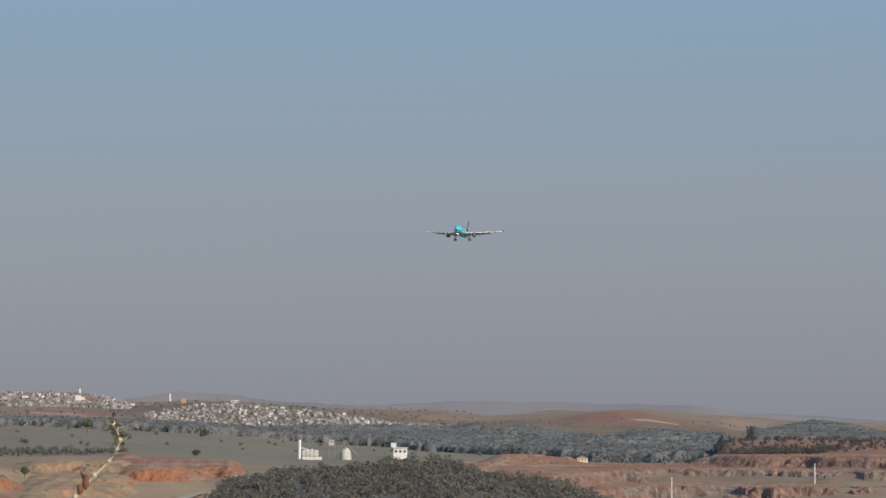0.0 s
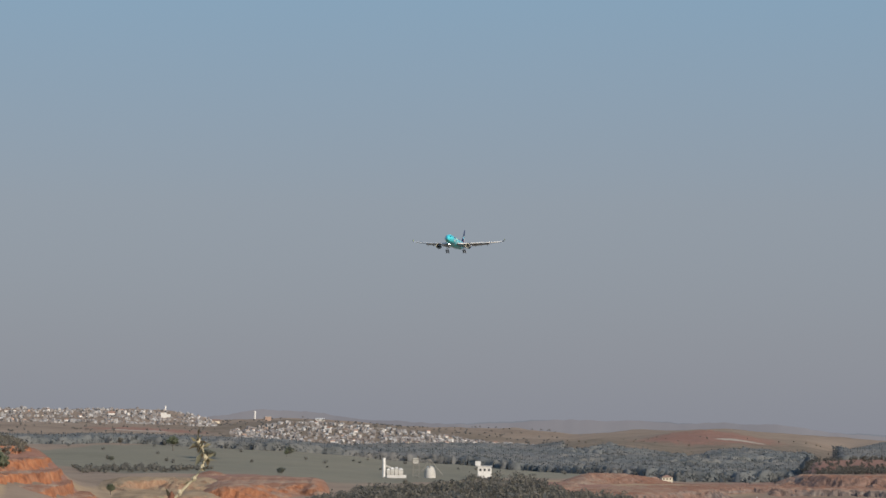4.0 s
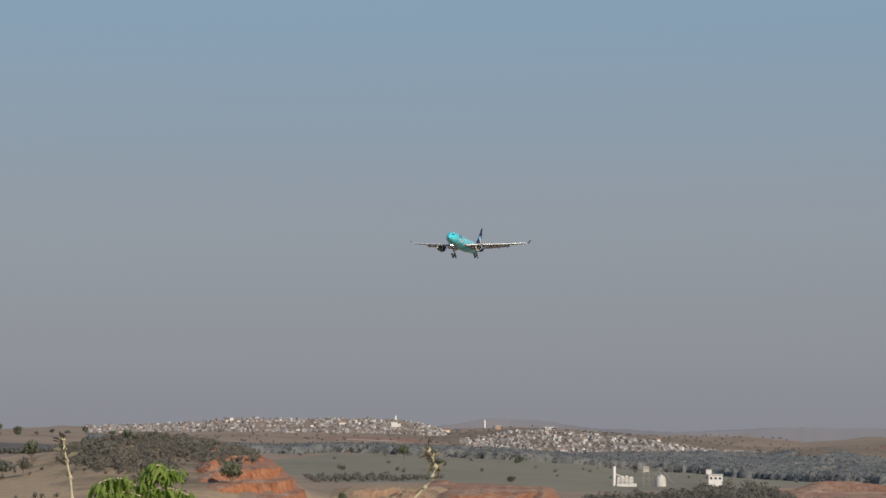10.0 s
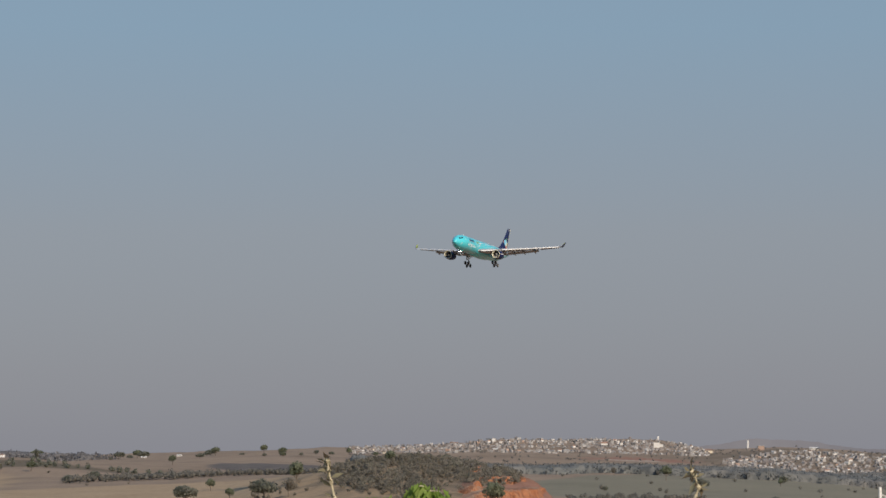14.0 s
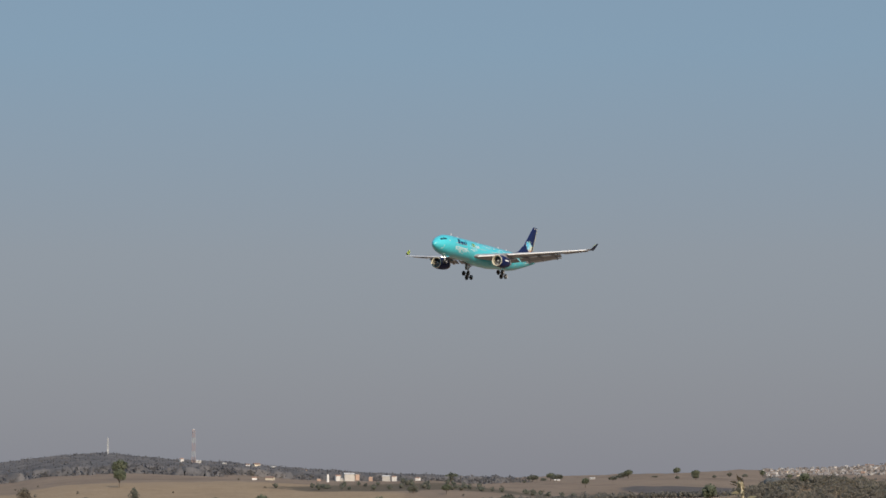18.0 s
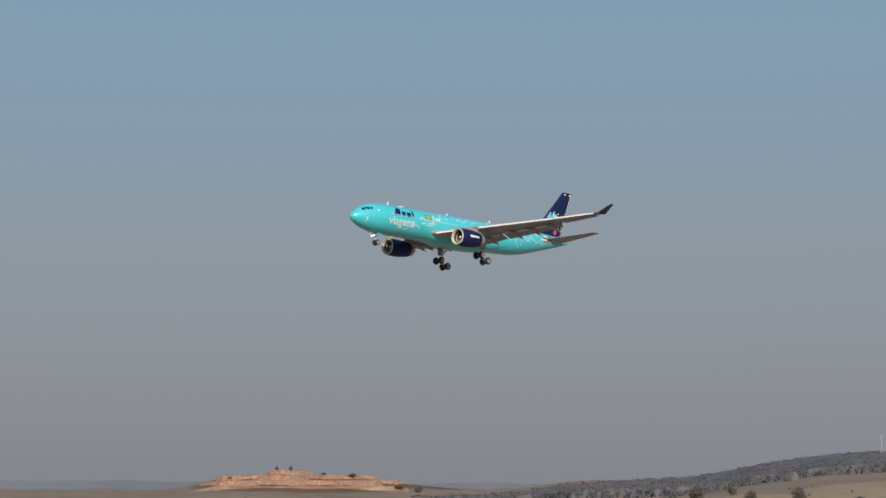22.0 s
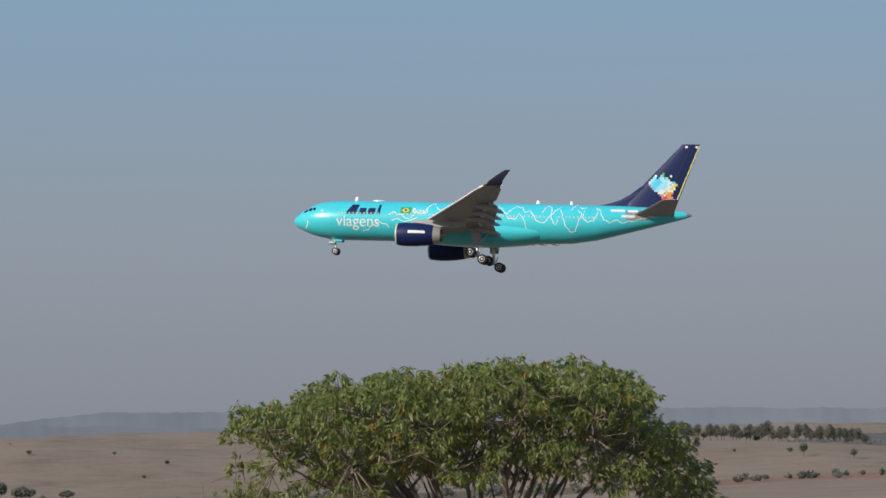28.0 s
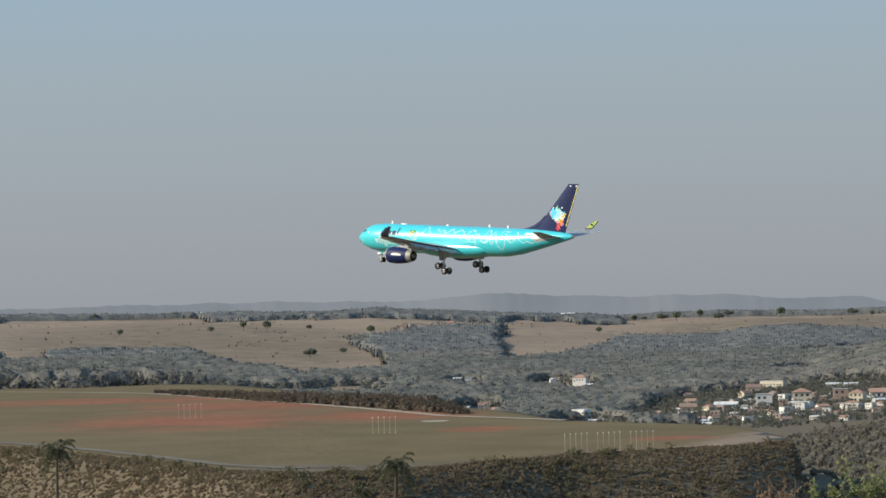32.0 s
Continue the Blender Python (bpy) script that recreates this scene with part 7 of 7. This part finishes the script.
def taper(a, b, r0, r1, n=6, bm=None):
    a, b = Vector(a), Vector(b)
    q = (b - a).to_track_quat("Z", "Y").to_matrix()
    return loft([[p + q @ Vector((r * math.cos(t), r * math.sin(t), 0)) for t in (2 * math.pi * i / n for i in range(n))] for p, r in ((a, r0), (b, r1))], bm=bm)


def big_tree():
    rng = np.random.default_rng(77)
    foot = place(-.5, 48)
    top = new("broadleaf_tree")
    top.matrix_basis = Matrix.Translation(foot)
    # umbrella crown: its outline from side to side, heights from the hilltop's level
    crest = lambda x: float(np.interp(x, (-4.3, -4.1, -3.95, -3.0, -2.8, -2.3, -1.8, -1.6, -1.1, -.5, 0, .25, .9, 1.3, 1.9, 2.25, 2.8, 3.1, 3.3, 3.7, 4.1, 4.25), (-.7, -.1, .26, .40, .64, .76, .56, .78, .98, .82, .86, 1.0, 1.06, .86, .98, .76, .78, .48, -.1, -.3, -1.0, -1.6))) - foot.z
    lumps = []
    for _ in range(60000):
        x, y = rng.uniform(-4.15, 4.2), rng.uniform(-3.3, 3.3)
        rim = (x / 4.3) ** 2 + (y / 3.4) ** 2
        if rim > 1:
            continue
        low = float(np.interp(x, (-4.2, -2.4, -1.5, 3.0, 3.6), (2.0, 1.9, 1.15, 1.0, 1.6)))
        d = rng.uniform(0, 1) ** 1.4 * (.62 + low)
        p = np.array([x, y, crest(x) + .10 * math.sin(x * 7 + y * 2) - .5 * (y / 3.4) ** 2 - .12 * rim * rng.uniform() - d])
        hole = math.sin(x * 3.1 + 1.3 * math.sin(p[2] * 2.7) + 2) * math.sin(y * 2.6 + x) + .8 * math.sin(p[2] * 4.3 + x * 2.2 + y)
        if rng.uniform() < (.55 if d > .55 else .25 if d > .25 else 0):
            continue
        if d > .12 and hole > .52 - .25 * d:
            continue
        if all(np.linalg.norm((p - q) * (1, 1, 1.35)) > .36 for q in lumps):
            lumps.append(p)
        if len(lumps) >= 480:
            break
    lumps = np.array(lumps)
    bm = bmesh.new()
    fork = Vector((.3, 0, max(.6, -3.5 - foot.z)))
    taper((0, 0, -.5), (.12, .02, fork.z * .55), .27, .22, 10, bm)
    taper((.12, .02, fork.z * .55), fork, .22, .19, 10, bm)
    trunk = part("trunk", bm, BARK, top)
    ends = []
    for k in range(19):
        a = 2 * math.pi * k / 19 + rng.normal() * .2
        reach = rng.uniform(.35, 1.0)
        end = Vector((math.cos(a) * 3.5 * reach, math.sin(a) * 2.6 * reach, 0))
        end.z = crest(end.x) - .45 - .4 * (end.y / 3.4) ** 2 - rng.uniform(.1, .5)
        low = fork.lerp(end, .3) + Vector((rng.normal() * .12, rng.normal() * .12, rng.uniform(.0, .3)))
        mid = fork.lerp(end, .66) + Vector((rng.normal() * .16, rng.normal() * .16, rng.uniform(-.1, .25)))
        bm = taper(fork, low, .08, .055, 8)
        taper(low, mid, .055, .036, 7, bm)
        taper(mid, end, .036, .02, 6, bm)
        for q in (low, mid, mid):
            tip = q.lerp(end, .75) + Vector((rng.normal() * .5, rng.normal() * .5, rng.uniform(-.1, .35)))
            bend = q.lerp(tip, .5) + Vector((rng.normal() * .08, rng.normal() * .08, -.08))
            taper(q, bend, .03, .022, 6, bm)
            taper(bend, tip, .022, .013, 6, bm)
            ends.append((bend, tip))
        part("limb", bm, BARK, top)
        ends.append((mid, end))
    bm = bmesh.new()
    for p in lumps:
        p = Vector(p)
        m, e = min(ends, key=lambda s: min((p - s[1]).length, (p - s[0]).length + .4))
        root = e if (p - e).length < (p - m).length else m
        bend = root.lerp(p, .55) + Vector((rng.normal() * .12, rng.normal() * .12, -.12))
        taper(root, bend, .016, .011, 5, bm)
        taper(bend, p, .011, .006, 5, bm)
        for _ in range(3):
            q = p + Vector((rng.normal() * .2, rng.normal() * .2, -abs(rng.normal()) * .2))
            taper(bend.lerp(p, .6), q, .012, .006, 4, bm)
    part("branchwork", bm, TWIG, top, "brown branchwork between leaf clusters")
    tips, out = [], []
    for p in lumps:
        rad = rng.uniform(.2, .42)
        n = int(20 * rad / .40)
        d = rng.normal(size=(n, 3))
        d /= np.linalg.norm(d, axis=1, keepdims=True)
        d[:, 2] = d[:, 2] * .6 + .12
        tips.append(p + d * rad * rng.uniform(.5, 1.0, (n, 1)))
        out.append(d)
    tips, out = np.concatenate(tips), np.concatenate(out)
    per = 10
    pts = np.repeat(tips, per, 0) + rng.normal(0, .02, (len(tips) * per, 3))
    way = np.repeat(out, per, 0) * .55 + rng.normal(0, .6, (len(tips) * per, 3)) + np.array([0, 0, -1.15])
    old = np.repeat(rng.uniform(0, 1, len(tips)) > .975, per)
    ln = rng.uniform(.085, .16, len(pts))
    v, f = leaf_shapes(pts[~old], way[~old], ln[~old], ln[~old] * .14, rng)
    crown = cloud_object("crown", [(v, f)], MANGO)
    crown.parent = top
    v, f = leaf_shapes(pts[old], way[old], ln[old] * .8, ln[old] * .16, rng)
    dry = cloud_object("withered_foliage", [(v, f)], OLD_LEAF)
    dry.parent = top
    tagged(dry, "yellow withered leaf clusters")
    return tagged(top, "spreading green broadleaf tree with some yellow leaves", "tree")


big_tree()


def shrub(name, label, az, r, top_el, wide, mat, seed, stems=9, leaves=900, leaf=.07, depth=2.5, stem_mat=None):
    """A loose shrub whose top reaches the elevation top_el as seen from the hill."""
    rng = np.random.default_rng(seed)
    foot = place(az, r)
    high = r * math.tan(radians(top_el)) - foot.z
    top = new(name)
    top.matrix_basis = Matrix.Translation(foot)
    bm = bmesh.new()
    pts, ways = [], []
    for k in range(stems):
        a = rng.uniform(0, 6.28)
        tip = Vector((math.cos(a) * wide * rng.uniform(.2, 1), math.sin(a) * wide * .8 * rng.uniform(.2, 1), high * rng.uniform(.72, 1.0)))
        mid = Vector((tip.x * .35, tip.y * .35, high * .5))
        taper((0, 0, -.3), mid, .05, .03, 5, bm)
        taper(mid, tip, .03, .008, 5, bm)
        for _ in range(7):
            s = mid.lerp(tip, rng.uniform(.25, .95))
            e = s + Vector(rng.normal(size=3) * .28 * wide) + Vector((0, 0, .25 * wide))
            e.z = min(e.z, high)
            taper(s, e, .012, .005, 4, bm)
            m = max(2, leaves // (stems * 7))
            u = rng.uniform(.2, 1.05, (m, 1))
            pts.append(np.array(s) * (1 - u) + np.array(e) * u + rng.normal(0, .05 * wide, (m, 3)))
            ways.append(rng.normal(size=(m, 3)) + (0, 0, .1))
    part("branchwork", bm, stem_mat or TWIG, top)
    p, w = np.concatenate(pts), np.concatenate(ways)
    ln = rng.uniform(.6, 1.3, len(p)) * leaf
    leafage = cloud_object("foliage", [leaf_shapes(p, w, ln, ln * .28, rng)], mat)
    leafage.parent = top
    return tagged(top, label, "shrub")


shrub("pale_shrub", "pale green shrub beside the leafy tree", 5.15, 44, -.95, .45, PALE_LEAF, 3, 12, 2600, .075)
shrub("pale_shrub", "pale green shrub beside the leafy tree", 4.35, 44.5, -1.15, .7, PALE_LEAF, 4, 14, 4600, .075)
shrub("pale_shrub", "tall thin pale sprig beside the leafy tree", 4.5, 45, .0, .16, PALE_LEAF, 14, 4, 420, .075)
shrub("dry_shrub", "half-bare shrub with reddish dry leaves", 20.7, 62, -1.95, 1.3, DRY_LEAF, 5, 12, 900, .10)
shrub("green_shrub", "dense green shrub on the near slope", 21.9, 60, -3.25, 1.1, PALE_LEAF, 6, 12, 3400, .10)
shrub("green_shrub", "dense green shrub on the near slope", 23.1, 60, -3.45, .9, PALE_LEAF, 7, 12, 3000, .10)
shrub("green_shrub", "leafy bush on the near slope", 17.9, 58, -2.25, .8, PALE_LEAF, 8, 9, 900, .09)
shrub("green_shrub", "leafy bush on the near slope", 24.6, 62, -3.55, .9, DRY_LEAF, 9, 9, 900, .09)


POD = plain("dried_pod", (.16, .065, .035), .8, 0, .3, 40)


def stalk(name, label, az, r, course, leaves, seed, pods=()):
    """A single pale stem; course: (azimuth, elevation) points from low to high."""
    rng = np.random.default_rng(seed)
    at = lambda a, e: Vector((-r * math.sin(radians(a)), r * math.cos(radians(a)), r * math.tan(radians(e))))
    foot = place(az, r)
    top = new(name)
    top.matrix_basis = Matrix.Translation(foot)
    pts = [Vector((0, 0, -.1))] + [at(a, e) - foot for a, e in course]
    bm = bmesh.new()
    for i, (a, b) in enumerate(zip(pts, pts[1:])):
        taper(a, b, .0046 - .0004 * i, .0046 - .0004 * (i + 1), 8, bm)
    for q in pts[2:]:  # knots along the stem
        loft([[q + Vector((k * math.cos(t), k * math.sin(t), z)) for t in (2 * math.pi * i / 7 for i in range(7))] for z, k in ((-.008, .003), (0, .0075), (.009, .003))], bm=bm)
    part("stem", bm, STEM, top)
    for a, e, long in pods:
        q = at(a, e) - foot
        part("seed_pod", loft([[q + Vector((k * math.cos(t) + .3 * z, k * math.sin(t), z)) for t in (2 * math.pi * i / 8 for i in range(8))] for z, k in ((-long / 2, .002), (-long / 4, .008), (long / 5, .009), (long / 2, .002))]), POD, top, "reddish-brown dried seed pod")
    p, w = [], []
    for a, e, da, de in leaves:
        p.append(at(a, e) - foot)
        w.append(at(a + da, e + de) - at(a, e))
    for q, k in ((pts[-1], 13), (pts[-2], 10), (pts[-3], 7), (pts[-4], 3)):
        for _ in range(k):
            p.append(q + Vector(rng.normal(0, .006, 3)))
            side = rng.normal(size=3) + (0, 0, .25)
            w.append(side / np.linalg.norm(side) * rng.uniform(.008, .022))
    p, w = np.array(p), np.array(w)
    ln = np.linalg.norm(w, axis=1)
    ob = cloud_object("foliage", [leaf_shapes(p, w, ln * 1.5, ln * .26, rng)], foliage_material("curled_dry_leaves", (.17, .12, .07), (.30, .26, .15), (.42, .39, .25), (.20, .14, .08)))
    ob.parent = top
    return tagged(top, label, "plant stem")


stalk("dry_stalk", "bare pale stalk with a few curled leaves", -86.6, 7, ((-86.75, -2.2), (-87.05, -1.7), (-87.45, -1.25), (-87.75, -.95), (-87.92, -.72), (-87.98, -.5), (-87.9, -.25), (-87.84, -.18)), ((-87.98, -.5, -.14, .06), (-87.98, -.5, -.16, -.04), (-87.95, -.45, .1, -.16), (-87.9, -.25, .08, .06), (-87.9, -.3, .07, -.1), (-87.92, -.38, .1, -.2), (-87.3, -1.4, .1, .18), (-87.25, -1.45, .16, .1), (-87.7, -1.0, .12, -.05)), 1, ((-87.28, -1.38, .04), (-87.16, -1.52, .032)))
stalk("dry_stalk", "pale stalk with curled side leaves", -80.25, 7.5, ((-80.3, -2.0), (-80.32, -1.2), (-80.28, -.75), (-80.2, -.4), (-80.15, -.15), (-80.12, .05)), ((-80.3, -.75, -.2, .05), (-80.24, -.5, .2, .14), (-80.2, -.3, -.18, .06), (-80.15, -.12, .16, -.02), (-80.15, -.12, -.14, .02), (-80.12, .0, .04, .12), (-80.12, .0, -.05, .1), (-80.16, -.2, .1, .1)), 2)


def fronds():
    """Feathered green leaves just below the view's edge."""
    rng = np.random.default_rng(9)
    r = 9.0
    at = lambda a, e, d=0: Vector((-(r + d) * math.sin(radians(a)), (r + d) * math.cos(radians(a)), (r + d) * math.tan(radians(e))))
    foot = place(-81.7, r)
    top = new("feathery_plant")
    top.matrix_basis = Matrix.Translation(foot)
    part("stem", taper((0, 0, -.1), at(-81.75, -1.1) - foot, .012, .007, 8), STEM, top)
    for a1, e1, a2, e2, a3, e3 in ((-81.8, -1.05, -81.3, -.52, -80.75, -.95), (-81.8, -1.0, -81.9, -.45, -82.55, -.62), (-81.8, -1.1, -82.3, -.75, -82.95, -1.25), (-81.8, -1.15, -81.1, -.85, -80.6, -1.35), (-81.8, -.95, -81.95, -.38, -82.2, -.5), (-81.9, -1.3, -82.2, -1.1, -82.6, -1.6), (-81.7, -1.3, -81.3, -1.0, -80.9, -1.6)):
        pts = []
        for u in np.linspace(0, 1, 24):
            a = a1 * (1 - u) ** 2 + 2 * a2 * u * (1 - u) + a3 * u * u
            e = e1 * (1 - u) ** 2 + 2 * e2 * u * (1 - u) + e3 * u * u
            pts.append(at(a, e, rng.uniform(-.02, .02)) - foot)
        bm = bmesh.new()
        for p, q in zip(pts, pts[1:]):
            taper(p, q, .003, .0025, 5, bm)
        rib = part("frond", bm, STEM, top)
        p = np.repeat(np.array(pts[2:]), 6, 0) + rng.normal(0, .009, (132, 3))
        w = np.array([(rng.normal() * .3 + .25 * (-1) ** i, rng.normal() * .4, -1.0) for i in range(len(p))])
        ln = rng.uniform(.032, .058, len(p))
        ob = cloud_object("foliage", [leaf_shapes(p, w, ln, ln * .14, rng)], FRESH)
        ob.parent = rib
    return tagged(top, "bright green feathery fronds with drooping leaflets", "plant")


fronds()


PALM_LEAF = foliage_material("dusty_palm_leaf", (.075, .085, .042), (.095, .105, .055), (.120, .120, .070))


PALM_TRUNK = plain("dark_palm_trunk", (.075, .062, .046), .9, 0, .3, 4)


def palm(az, r, top_el, spread, seed):
    rng = np.random.default_rng(seed)
    foot = place(az, r)
    high = r * math.tan(radians(top_el)) - foot.z - spread * .35
    top = new("palm_tree")
    top.matrix_basis = Matrix.Translation(foot)
    bm = bmesh.new()
    for i in range(6):
        taper((.05 * i, 0, high * i / 6 - .3), (.05 * i + .05, 0, high * (i + 1) / 6 - .3), .3 - .015 * i, .285 - .015 * i, 8, bm)
    part("trunk", bm, PALM_TRUNK, top)
    crown = Vector((.3, 0, high - .3))
    for k in range(34):
        a = 2 * math.pi * k / 34 + rng.normal() * .15
        lift = rng.uniform(-.55, 1.7)
        pts = []
        for u in np.linspace(0, 1, 9):
            out = spread * u * (1 - .15 * u)
            pts.append(crown + Vector((math.cos(a) * out, math.sin(a) * out, spread * (lift * u * .9 - 1.0 * u * u))))
        bm = bmesh.new()
        for p, q in zip(pts, pts[1:]):
            taper(p, q, .035, .025, 4, bm)
        rib = part("frond", bm, TWIG, top)
        p = np.repeat(np.array(pts[1:]), 6, 0) + rng.normal(0, .06, (48, 3))
        s = np.array([-math.sin(a), math.cos(a), 0])
        w = np.array([s * (-1) ** i * .7 + np.array([math.cos(a), math.sin(a), 0]) * .4 + np.array([0, 0, -.75]) + rng.normal(0, .15, 3) for i in range(len(p))])
        ln = rng.uniform(.6, 1.0, len(p)) * spread * .26
        ob = cloud_object("foliage", [leaf_shapes(p, w, ln, ln * .10, rng)], PALM_LEAF)
        ob.parent = rib
    return tagged(top, "palm with drooping fronds below the embankment", "palm tree")


palm(39.9, 462, -2.62, 3.3, 1)
palm(32.75, 448, -3.08, 3.3, 2)
palm(33.5, 446, -3.7, 2.4, 3)


def motions():
    walk(aircraft, [(t, Matrix.Translation((x, y, z)) @ pose(0, 0, 0, 0, 0, yaw) @ pose(0, 0, 0, pitch) @ pose(0, 0, 0, 0, roll)) for t, x, y, z, yaw, pitch, roll in FLIGHT])


motions()
